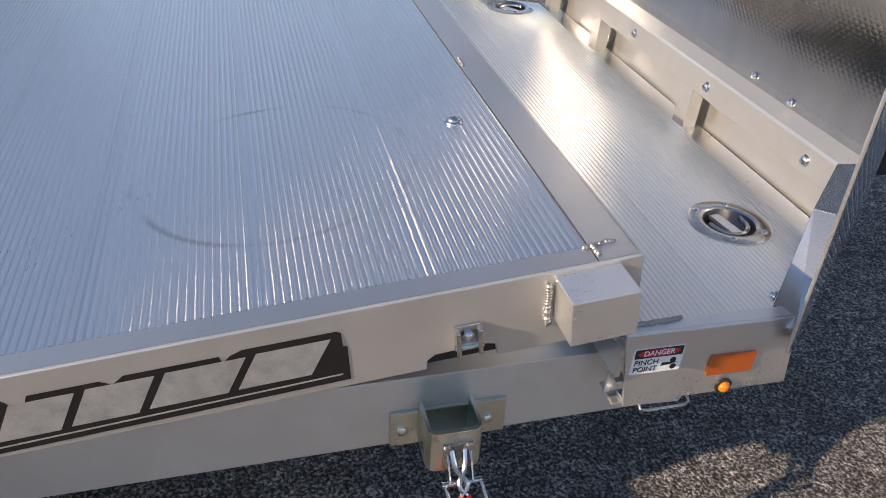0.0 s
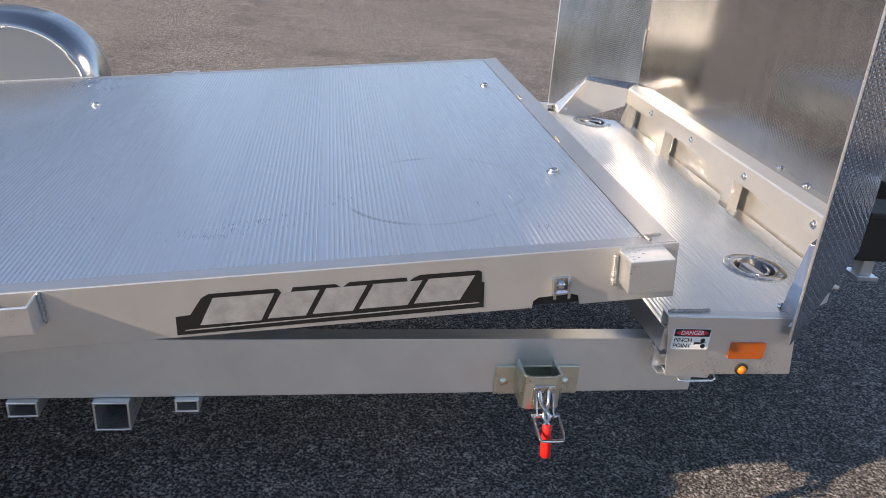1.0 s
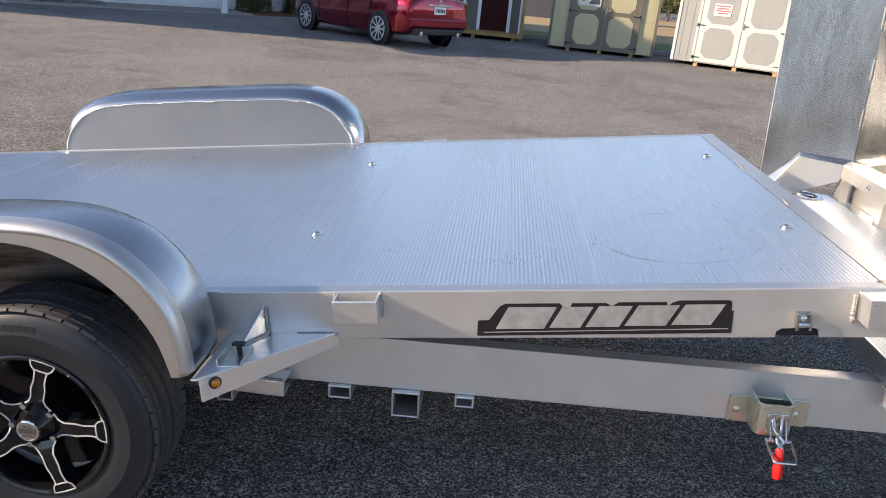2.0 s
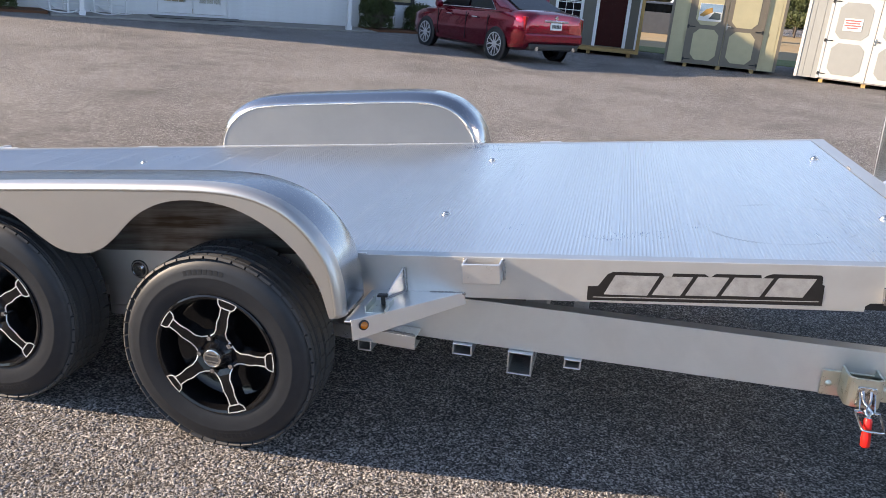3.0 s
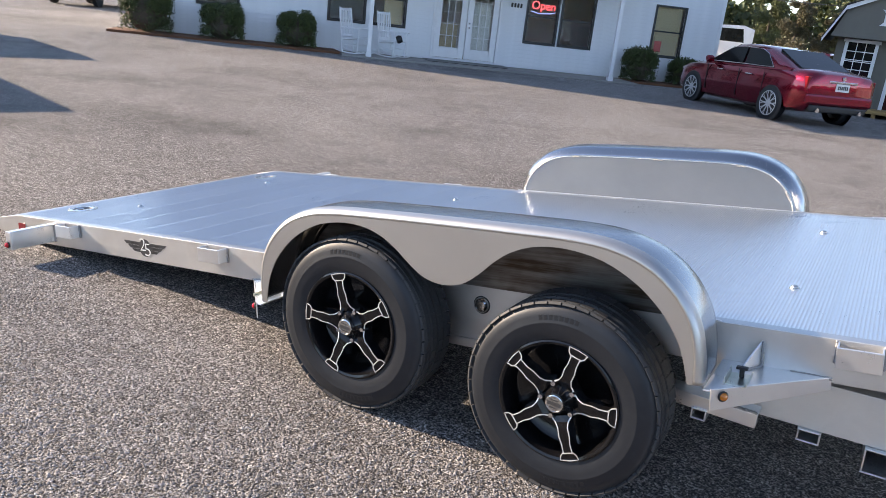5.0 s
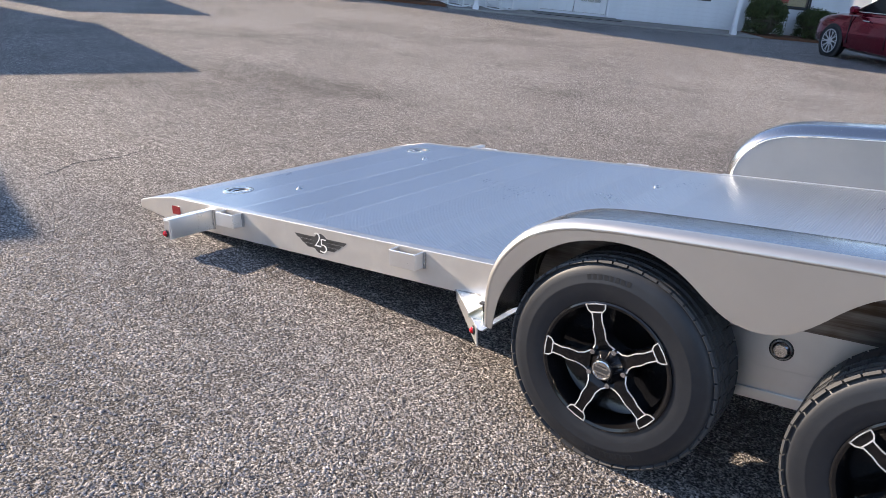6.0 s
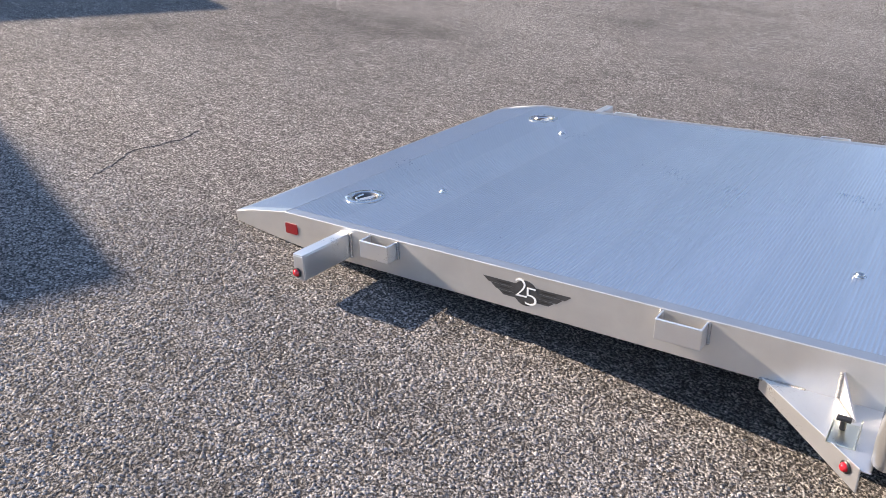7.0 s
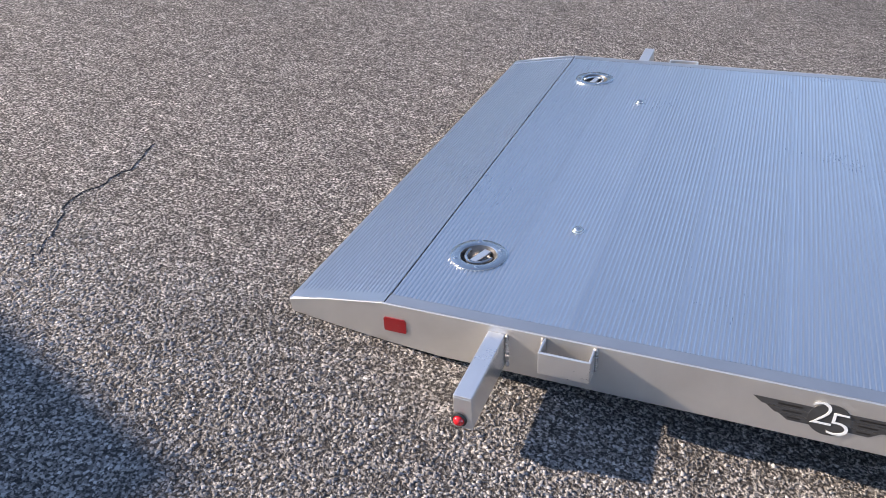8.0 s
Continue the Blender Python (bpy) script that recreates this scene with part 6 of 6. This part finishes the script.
for q in ((-1.24, -1.15, 0.2, 1.88), (-0.40, -0.31, 0.2, 1.88), (-1.28, -0.27, 1.84, 1.93)):
    box(bm, q[0], q[1], -0.03, 0.0, q[2], q[3])
part("door_casing", bm, WHITE_PAINT, barn)
bm = B()
box(bm, -1.15, -0.40, -0.012, 0.0, 0.22, 1.84)
barn_door = part("door", bm, OXBLOOD, barn, "closed oxblood panelled door", bevel=0.004)
for x0, x1 in ((-1.07, -0.82), (-0.73, -0.48)):
    for z0, z1 in ((0.34, 0.80), (0.92, 1.40), (1.50, 1.74)):
        bm = B()
        box(bm, x0, x1, -0.020, -0.012, z0, z1)
        part("door_panel", bm, OXBLOOD, barn_door, bevel=0.004)
bm = B()
for q in ((-2.36, -2.28, 0.84, 1.82), (-1.66, -1.58, 0.84, 1.82), (-2.40, -1.54, 1.78, 1.86), (-2.40, -1.54, 0.80, 0.88)):
    box(bm, q[0], q[1], -0.035, 0.0, q[2], q[3])
wn2 = part("window", bm, WHITE_PAINT, barn)
bm = B()
box(bm, -2.28, -1.66, -0.014, -0.004, 0.88, 1.78)
part("pane", bm, CAR_GLASS, wn2, "dark window glass")
bm = B()
for k in (1, 2):
    x = -2.28 + 0.62 * k / 3
    box(bm, x - 0.008, x + 0.008, -0.022, -0.014, 0.88, 1.78)
for z in (1.105, 1.31, 1.35, 1.56):
    box(bm, -2.28, -1.66, -0.022, -0.014, z - 0.010, z + 0.010)
part("glazing_bar", bm, WHITE_PAINT, wn2)
bm = B()
box(bm, -0.07, 0.0, -0.016, 0.0, 0.2, 1.88)
part("corner_trim", bm, WHITE_PAINT, barn)
bm = B()
box(bm, -2.60, 0.05, -0.55, 0.0, 0.10, 0.19)
part("porch_floor", bm, PINE, barn)
for x in (-0.04,):
    bm = B()
    box(bm, x, x + 0.09, -0.53, -0.44, 0.19, 1.88)
    part("porch_post", bm, PINE, barn)
bm = B()
for x in (-2.4, -1.3, -0.2):
    box(bm, x - 0.05, x + 0.05, -0.5, 3.6, 0.0, 0.10)
box(bm, -2.55, 0.0, 0.0, 3.6, 0.10, 0.2)
part("skid", bm, PINE, barn)


# ---- red sedan ----
CARM = pose(-3.690, 16.72, 0.0, 0, 0, 136.3)
car = thing("sedan_car", "metallic red four-door sedan parked beside the office", "car", CARM)
ST = [(-2.36, 0.93, 0.86, 0.74, 0.46), (-2.33, 1.04, 0.95, 0.80, 0.36), (-2.22, 1.09, 1.00, 0.86, 0.30), (-1.95, 1.11, 1.01, 0.90, 0.26), (-1.44, 1.10, 0.99, 0.92, 0.24), (-0.7, 1.05, 0.96, 0.92, 0.20),
      (0.3, 1.01, 0.93, 0.92, 0.20), (1.0, 0.99, 0.91, 0.915, 0.20), (1.44, 0.96, 0.88, 0.91, 0.23), (1.85, 0.90, 0.82, 0.89, 0.24), (2.15, 0.82, 0.74, 0.83, 0.26), (2.35, 0.72, 0.66, 0.70, 0.30), (2.43, 0.60, 0.56, 0.58, 0.36)]
rings = []
for x, zt, zs, hw, zb in ST:
    half = [(0.0, zb), (hw * 0.84, zb), (hw * 0.96, zb + 0.06), (hw, zb + (zs - zb) * 0.45), (hw * 0.985, zb + (zs - zb) * 0.8), (hw * 0.95, zs), (hw * 0.86, zt - 0.03), (hw * 0.5, zt), (0.0, zt + 0.012)]
    rings.append([(x, y, z) for y, z in half] + [(x, -y, z) for y, z in half[-2:0:-1]])
bm = B()
vs = [[bm.verts.new(p) for p in r] for r in rings]
nn = len(vs[0])
for a, b in zip(vs, vs[1:]):
    for k in range(nn):
        bm.faces.new((a[k], a[(k + 1) % nn], b[(k + 1) % nn], b[k]))
bm.faces.new(vs[0])
bm.faces.new(vs[-1][::-1])
bmesh.ops.recalc_face_normals(bm, faces=bm.faces[:])
part("body", bm, CAR_RED, car, smooth=45)
# cabin
GH = [(-1.78, 1.075, 1.09, 0.60), (-1.35, 1.06, 1.26, 0.66), (-0.95, 1.04, 1.405, 0.665), (-0.5, 1.02, 1.455, 0.66), (0.0, 1.0, 1.462, 0.655), (0.35, 0.98, 1.425, 0.65), (0.75, 0.97, 1.235, 0.66), (1.15, 0.96, 1.02, 0.66)]
bm = B()
vs = []
for x, zb, zt, hw in GH:
    k = (zt - zb) / 0.45
    half = [(0.84, zb - 0.06), (0.835 - 0.02 * k, zb + (zt - zb) * 0.08), (0.80 - 0.11 * k, zb + (zt - zb) * 0.72), (0.76 - 0.15 * k, zb + (zt - zb) * 0.9), (0.55, zt), (0.0, zt + 0.012)]
    vs.append([bm.verts.new((x, y, z)) for y, z in half] + [bm.verts.new((x, -y, z)) for y, z in half[-2::-1]])
for a, b in zip(vs, vs[1:]):
    for k in range(len(a) - 1):
        bm.faces.new((a[k], a[k + 1], b[k + 1], b[k]))
bm.faces.new(vs[0])
bm.faces.new(vs[-1][::-1])
bmesh.ops.recalc_face_normals(bm, faces=bm.faces[:])
part("cabin", bm, CAR_RED, car, smooth=45)


def side_glass(pts, s):
    bm = B()
    v = [bm.verts.new((x, s * (0.848 - (z - 1.0) * 0.27), z)) for x, z in pts]
    w = [bm.verts.new((x, s * (0.80 - (z - 1.0) * 0.27), z)) for x, z in pts]
    bm.faces.new(v)
    for i in range(len(pts)):
        bm.faces.new((v[i], v[(i + 1) % len(pts)], w[(i + 1) % len(pts)], w[i]))
    bmesh.ops.recalc_face_normals(bm, faces=bm.faces[:])
    return bm


for s in (1, -1):
    part("side_window", side_glass([(-1.22, 1.06), (-0.28, 1.045), (-0.25, 1.385), (-0.72, 1.37), (-0.92, 1.30)], s), CAR_GLASS, car)
    part("side_window", side_glass([(-0.20, 1.045), (0.92, 1.015), (0.80, 1.09), (0.45, 1.28), (0.28, 1.36), (-0.18, 1.385)], s), CAR_GLASS, car)
    bm = B()
    tube(bm, [(x, s * (0.853 - (z - 1.0) * 0.27), z) for x, z in ((-1.26, 1.05), (-0.25, 1.035), (0.95, 1.005))], 0.010, 6)
    tube(bm, [(x, s * (0.853 - (z - 1.0) * 0.27), z) for x, z in ((-1.26, 1.05), (-0.94, 1.31), (-0.72, 1.385), (-0.2, 1.40), (0.28, 1.375), (0.95, 1.01))], 0.007, 6)
    part("window_trim", bm, CHROME, car, smooth=40)
    bm = B()
    for x in (-0.62, 0.42):
        box(bm, x - 0.11, x + 0.11, *sorted((s * 0.905, s * 0.945)), 0.835, 0.862)
    part("door_handle", bm, CHROME, car, bevel=0.008)
    bm = B()
    lathe(bm, [(0, -0.1), (0.07, -0.09), (0.085, 0.0), (0.06, 0.06), (0, 0.07)], 14, pose(0.80, s * 0.97, 1.04, 90, 0, 0))
    part("mirror", bm, CAR_RED, car, smooth=50)
    bm = B()
    box(bm, -2.322, -2.20, *sorted((s * 0.72, s * 0.825)), 0.70, 0.985)
    part("tail_light", bm, TAIL_RED, car, bevel=0.02)
    bm = B()
    for x in (-0.25, -1.10, 0.93):
        box(bm, x - 0.004, x + 0.004, *sorted((s * 0.90, s * 0.925)), 0.35, 0.93)
    part("door_gap", bm, DARK, car)
bm = B()
v = [bm.verts.new(p) for p in ((-1.80, 0.60, 1.115), (-1.80, -0.60, 1.115), (-1.0, -0.54, 1.435), (-1.0, 0.54, 1.435))]
w = [bm.verts.new(p) for p in ((-1.74, 0.60, 1.05), (-1.74, -0.60, 1.05), (-1.0, -0.54, 1.37), (-1.0, 0.54, 1.37))]
bm.faces.new(v)
for i in range(4):
    bm.faces.new((v[i], v[(i + 1) % 4], w[(i + 1) % 4], w[i]))
bmesh.ops.recalc_face_normals(bm, faces=bm.faces[:])
part("rear_window", bm, CAR_GLASS, car)
bm = B()
v = [bm.verts.new(p) for p in ((1.13, 0.62, 1.045), (1.13, -0.62, 1.045), (0.40, -0.53, 1.43), (0.40, 0.53, 1.43))]
w = [bm.verts.new(p) for p in ((1.1, 0.62, 1.0), (1.1, -0.62, 1.0), (0.38, -0.53, 1.38), (0.38, 0.53, 1.38))]
bm.faces.new(v)
for i in range(4):
    bm.faces.new((v[i], v[(i + 1) % 4], w[(i + 1) % 4], w[i]))
bmesh.ops.recalc_face_normals(bm, faces=bm.faces[:])
part("windscreen", bm, CAR_GLASS, car)
bm = B()
box(bm, -2.375, -2.33, -0.34, 0.34, 0.885, 0.935)
part("boot_bar", bm, CHROME, car, bevel=0.01)
bm = B()
lathe(bm, [(0, 0.012), (0.035, 0.010), (0.045, 0)], 12, pose(-2.36, 0, 0.985, 0, -90, 0))
part("boot_badge", bm, CHROME, car, smooth=40)
bm = B()
box(bm, -2.372, -2.345, -0.16, 0.16, 0.735, 0.885)
plate = part("number_plate", bm, DECAL_WHITE, car)
bm = B()
for k in range(6):
    box(bm, -2.376, -2.372, -0.12 + 0.042 * k, -0.09 + 0.042 * k, 0.775, 0.845)
part("plate_bar", bm, DECAL_GREY, plate)
bm = B()
box(bm, -2.40, -2.25, -0.80, 0.80, 0.44, 0.66)
part("bumper", bm, CAR_RED, car, bevel=0.05)
bm = B()
box(bm, -2.385, -2.2, -0.70, 0.70, 0.30, 0.44)
part("valance", bm, BLACK_SATIN, car, bevel=0.03)
for y in (-0.52, 0.52):
    bm = B()
    rod(bm, (-2.42, y, 0.34), (-2.2, y, 0.34), 0.045, 12)
    part("exhaust_tip", bm, CHROME, car, smooth=40)
bm = B()
lathe(bm, [(0.215, -0.105), (0.235, -0.112), (0.29, -0.112), (0.322, -0.09), (0.332, -0.05), (0.332, 0.05), (0.32, 0.10), (0.25, 0.11)], 40)
ctyre = part("tyre", bm, RUBBER, None, smooth=35)
bm = B()
lathe(bm, [(0.252, -0.106), (0.256, -0.116), (0.240, -0.119), (0.228, -0.098), (0.222, 0.05)], 40)
for k in range(10):
    a = pose(0, 0, 0, 0, 0, 36 * k)
    v = [bm.verts.new(a @ Vector(p)) for p in ((0.05, -0.022, -0.098), (0.05, 0.022, -0.098), (0.15, 0.014, -0.110), (0.240, 0.040, -0.115), (0.240, 0.016, -0.115), (0.165, 0.0, -0.110), (0.240, -0.016, -0.115), (0.240, -0.040, -0.115), (0.15, -0.014, -0.110))]
    bm.faces.new(v)
lathe(bm, [(0.07, -0.092), (0.062, -0.106), (0.03, -0.112), (0, -0.112)], 20)
crim = part("rim", bm, ALLOY, None, smooth=35)
bm = B()
lathe(bm, [(0.215, -0.06), (0.0, -0.055)], 24)
cback = part("brake", bm, DARK, None)
# black disc stands in for the shade inside the wheel opening
bm = B()
lathe(bm, [(0.0, 0.0), (0.372, 0.0), (0.385, 0.010), (0.385, 0.02)], 40)
cwell = part("wheel_arch", bm, DARK, None)
datas = [o.data for o in (ctyre, crim, cback, cwell)]
for o in (ctyre, crim, cback, cwell):
    bpy.data.objects.remove(o)
for x in (-1.44, 1.44):
    for s in (1, -1):
        turn = pose(0, 0, 0, 90, 0, 0) if s > 0 else pose(0, 0, 0, -90, 0, 0)
        wh = place(new("wheel"), car, pose(x, s * 0.825, 0.332) @ turn)
        for nm, dt in zip(("tyre", "rim", "brake"), datas):
            share(nm, dt, wh, Matrix())
        share("wheel_arch", datas[3], wh, Matrix.Translation((0, 0.01 if s < 0 else -0.01, -0.096)))


# ---- vehicles and masts far behind ----
def van(m, length, width, height, paint, label, name="parked_van", cat="van", nose=0.28):
    th = thing(name, label, cat, m)
    bm = B()
    n = length * nose
    prism(bm, [(0, 0.35), (length, 0.35), (length, height * 0.52), (length - n * 0.75, height * 0.60), (length - n * 1.35, height * 0.96), (length * 0.12, height), (0, height * 0.93)], "y", -width / 2, width / 2)
    part("body", bm, paint, th, bevel=0.06)
    bm = B()
    prism(bm, [(length * 0.1, height * 0.62), (length - n * 0.85, height * 0.62), (length - n * 1.3, height * 0.90), (length * 0.13, height * 0.92)], "y", -width / 2 - 0.006, width / 2 + 0.006)
    part("window_band", bm, CAR_GLASS, th)
    for x in (length * 0.18, length * 0.8):
        for s in (-1, 1):
            bm = B()
            lathe(bm, [(0, -0.1), (0.2, -0.1), (0.33, -0.08), (0.34, 0.08), (0, 0.1)], 20, pose(x, s * (width / 2 - 0.06), 0.34, 90, 0, 0))
            part("wheel", bm, RUBBER, th, smooth=40)
    return th


van(pose(-9.3, 44.5, 0, 0, 0, 215), 5.2, 2.1, 2.35, CAR_WHITE, "white tractor truck parked beyond the office", "truck", "truck", 0.42)
van(pose(-7.0, 43.0, 0, 0, 0, 262), 4.6, 1.8, 1.5, CAR_WHITE, "white car parked beyond the red sedan", "parked_car", "car")
van(pose(-4.9, 42.5, 0, 0, 0, 262), 4.4, 1.8, 1.45, CAR_RED, "red car parked beyond the red sedan", "parked_car", "car")
van(pose(2.6, 43.5, 0, 0, 0, 190), 4.4, 1.8, 1.6, CAR_GREY, "dark car parked beyond the grey wall", "parked_car", "car")
van(pose(5.0, 44.5, 0, 0, 0, 190), 4.8, 1.9, 1.9, CAR_WHITE, "white pickup parked beyond the grey wall", "parked_car", "car")
van(pose(-29.8, 17.0, 0, 0, 0, 120), 5.2, 1.9, 1.9, CAR_GREY, "dark grey pickup parked past the office", "pickup_truck", "truck")
bm = B()
box(bm, -3.0, 5.2, 39.8, 40.0, 0.0, 1.05)
tagged(part("garden_wall", bm, BLOCK_GREY), "low grey block wall beyond the field", "wall", kind="structure")
bm = B()
rod(bm, (0.95, 25.5, 0.0), (1.05, 25.5, 0.85), 0.045, 8)
tagged(part("wooden_stake", bm, PALE), "thin leaning wooden stake in the grass", "stake")
bm = B()
rod(bm, (5.2, 25.5, 0.0), (5.5, 25.5, 1.1), 0.045, 8)
tagged(part("wooden_stake", bm, BARK), "thin leaning dark stake in the grass", "stake")
# small shed far past the office's corner
FS = thing("far_shed", "small pale utility shed past the office", "shed", pose(-31.0, 20.5, 0, 0, 0, 35))
bm = B()
prism(bm, [(0, 0), (2.6, 0), (2.6, 2.1), (1.3, 2.7), (0, 2.1)], "y", 0, 3)
part("body", bm, PALE, FS)
bm = B()
box(bm, 0.8, 1.8, -0.03, 0, 0.05, 1.9)
part("door", bm, WHITE_PAINT, FS)

# ---- three unseen sheds added on the lot's open side to throw shadows ----
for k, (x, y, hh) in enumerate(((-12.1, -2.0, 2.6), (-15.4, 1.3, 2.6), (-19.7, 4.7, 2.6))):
    # stand-in box, out of view, shaped by the shadow it has to throw
    th = thing("utility_shed", "plain pale shed added out of view to throw a shadow on the lot", "shed", pose(x, y, 0, 0, 0, 165), "utility sheds on the open side")
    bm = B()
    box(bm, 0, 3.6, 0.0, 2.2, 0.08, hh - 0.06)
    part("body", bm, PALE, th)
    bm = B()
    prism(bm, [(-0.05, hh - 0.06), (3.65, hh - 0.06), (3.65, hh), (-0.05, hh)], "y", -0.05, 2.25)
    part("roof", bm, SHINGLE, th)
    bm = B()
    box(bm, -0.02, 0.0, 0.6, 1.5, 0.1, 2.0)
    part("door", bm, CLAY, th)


# ---- trees ----
def tree(x, y, h, seed, mat, spread=0.34):
    rng = np.random.default_rng(seed)
    th = thing("tree", "tall mixed pine with an open ragged crown" if mat is PINE_LEAF else "half-bare oak with brownish leaves", "tree", pose(x, y, 0), "trees beyond the lot")
    bm = B()
    lean = rng.uniform(-0.3, 0.3, 2)
    tube(bm, [(0, 0, 0), (lean[0] * 0.4, lean[1] * 0.4, h * 0.45), (lean[0], lean[1], h * 0.97)], [0.16 * h / 8, 0.11 * h / 8, 0.02], 8)
    tips = []
    for k in range(24):
        z = h * rng.uniform(0.22, 0.95)
        a = rng.uniform(0, 2 * math.pi)
        r = h * spread * (1.05 - 0.75 * (z / h)) * rng.uniform(0.55, 1.1)
        p0 = Vector((lean[0] * z / h, lean[1] * z / h, z))
        p1 = p0 + Vector((r * math.cos(a), r * math.sin(a), r * rng.uniform(0.05, 0.5)))
        tube(bm, [p0, p0.lerp(p1, 0.5) + Vector((0, 0, 0.05 * r)), p1], [0.04 * h / 8, 0.025 * h / 8, 0.008], 5)
        tips += [(p0.lerp(p1, q), r * 0.42) for q in (0.5, 0.8, 1.0)]
    tips.append((Vector((lean[0], lean[1], h)), h * 0.08))
    part("trunk", bm, BARK, th, smooth=50)
    pts = []
    for p, r in tips:
        n = 290
        d = rng.normal(size=(n, 3))
        d /= np.linalg.norm(d, axis=1)[:, None]
        pts.append(np.array(p) + d * (rng.random((n, 1)) ** 0.5) * np.array([r, r, r * 0.7]) * 1.25)
    place(new("crown", leaves_mesh("crown", np.concatenate(pts), 0.074, mat, rng, 0.5)), th)


rnd = random.Random(5)
spots = []
for k in range(13):
    spots.append((-27 + 3.3 * k + rnd.uniform(-1, 1), 72 + rnd.uniform(-6, 8)))
for k in range(12):
    spots.append((-3 + 3.4 * k + rnd.uniform(-1, 1), 52 + rnd.uniform(-4, 8)))
for k, (x, y) in enumerate(spots):
    tree(x, y, rnd.uniform(4.2, 6.4) * y / 68, 40 + k, PINE_LEAF if rnd.random() < 0.62 else OAK_LEAF)
# wooded horizon all round
rng = np.random.default_rng(9)
many = 190000
ang = rng.uniform(0, 2 * math.pi, many)
rad = rng.uniform(92, 112, many)
top = 6.8 + 1.0 * np.sin(9 * ang) + 1.1 * np.sin(31 * ang + 1) + 0.9 * np.sin(83 * ang) + 0.6 * np.sin(190 * ang)
pts = np.stack([rad * np.cos(ang), rad * np.sin(ang), top * rng.random(many) ** 0.7], axis=1)
wood = tagged(new("far_woods", leaves_mesh("far_woods", pts, 0.40, PINE_LEAF, rng, 0.7)), "wooded skyline all round the lot", "woods", kind="stuff")
# hairline crack in the asphalt beside the tail of the trailer
rng = np.random.default_rng(31)
way = [Vector((-5.93, -0.16, 0)), Vector((-5.97, -0.05, 0)), Vector((-6.08, 0.15, 0)), Vector((-6.05, 0.40, 0)), Vector((-6.12, 0.62, 0))]
line = [a.lerp(b, k / 9) + Vector((rng.uniform(-0.010, 0.010), rng.uniform(-0.006, 0.006), 0)) for a, b in zip(way, way[1:]) for k in range(9)]
bm = B()
rows = []
for p in line:
    w = rng.uniform(0.0002, 0.0016)
    rows.append([bm.verts.new((p.x + q * w, p.y, z)) for q, z in ((-1.6, -0.001), (-1, 0.0022), (1, 0.0022), (1.6, -0.001))])
for a, b in zip(rows, rows[1:]):
    for k in range(3):
        bm.faces.new((a[k], a[k + 1], b[k + 1], b[k]))
bmesh.ops.recalc_face_normals(bm, faces=bm.faces[:])
tagged(part("pavement_crack", bm, RUBBER), "dark hairline crack in the asphalt", "crack", kind="structure")
# cables across the trees
bm = B()
for z in (5.6, 6.4):
    tube(bm, [(x, 62 + 0.05 * x, z - 0.9 * (1 - ((x + 5) / 40) ** 2)) for x in range(-45, 36, 5)], 0.03, 5)
tagged(part("overhead_cable", bm, BLACK_SATIN), "overhead cables strung before the trees", "cable")

# ---- loose chips standing out of the asphalt beside the trailer ----


def chip_material():
    n = Nodes("stone_chip")
    g = n.t.nodes.new("ShaderNodeNewGeometry").outputs["Random Per Island"]
    fine = n.noise(n.coord(), 300, 3, 0.6)
    col = n.ramp(g, [(0.0, (0.12, 0.111, 0.105)), (0.3, (0.26, 0.242, 0.230)), (0.7, (0.40, 0.377, 0.360)), (1.0, (0.62, 0.59, 0.57))])
    col = n.mix(n.math('MULTIPLY', fine, 0.35), col, (0.22, 0.20, 0.185))
    n.set(Base_Color=col, Roughness=0.85)
    n.bump(fine, 0.4, 0.002)
    return n.mat


rng = np.random.default_rng(21)
many = 105000
cx, cy = rng.uniform(-7.0, 0.6, many), rng.uniform(-2.5, 0.1, many)
edge = np.minimum.reduce([cx + 7.0, 0.6 - cx, cy + 2.5, (0.1 - cy) * 1.5])
keep = rng.random(many) < np.clip(edge / 0.5, 0, 1)
cx, cy = cx[keep], cy[keep]
many = len(cx)
turn, size = rng.uniform(0, 2 * math.pi, many), rng.uniform(0.0026, 0.0056, many)
slim, tall = rng.uniform(0.55, 1.0, many), rng.uniform(0.5, 1.05, many)
corner = np.array([(-1, -1, -0.3), (1, -1, -0.3), (1, 1, -0.3), (-1, 1, -0.3), (-0.45, 0, 1), (0.5, 0, 1)])
shape = corner[None] + rng.normal(0, 0.16, (many, 6, 3))
shape = shape * np.stack([size, size * slim, size * tall], axis=1)[:, None, :]
co, si = np.cos(turn)[:, None], np.sin(turn)[:, None]
verts = np.stack([shape[..., 0] * co - shape[..., 1] * si + cx[:, None], shape[..., 0] * si + shape[..., 1] * co + cy[:, None], shape[..., 2]], axis=2).reshape(-1, 3)
tris = np.array([(0, 1, 5), (0, 5, 4), (1, 2, 5), (2, 3, 4), (2, 4, 5), (3, 0, 4)])
faces = (tris[None] + 6 * np.arange(many)[:, None, None]).reshape(-1, 3)
me = bpy.data.meshes.new("stone_chips")
me.vertices.add(len(verts))
me.vertices.foreach_set("co", verts.ravel())
me.loops.add(faces.size)
me.loops.foreach_set("vertex_index", faces.ravel())
me.polygons.add(len(faces))
me.polygons.foreach_set("loop_start", np.arange(0, faces.size, 3))
me.update(calc_edges=True)
me.materials.append(chip_material())
tagged(new("stone_chips", me), "pale angular stone chips standing out of the asphalt", "gravel", kind="stuff")
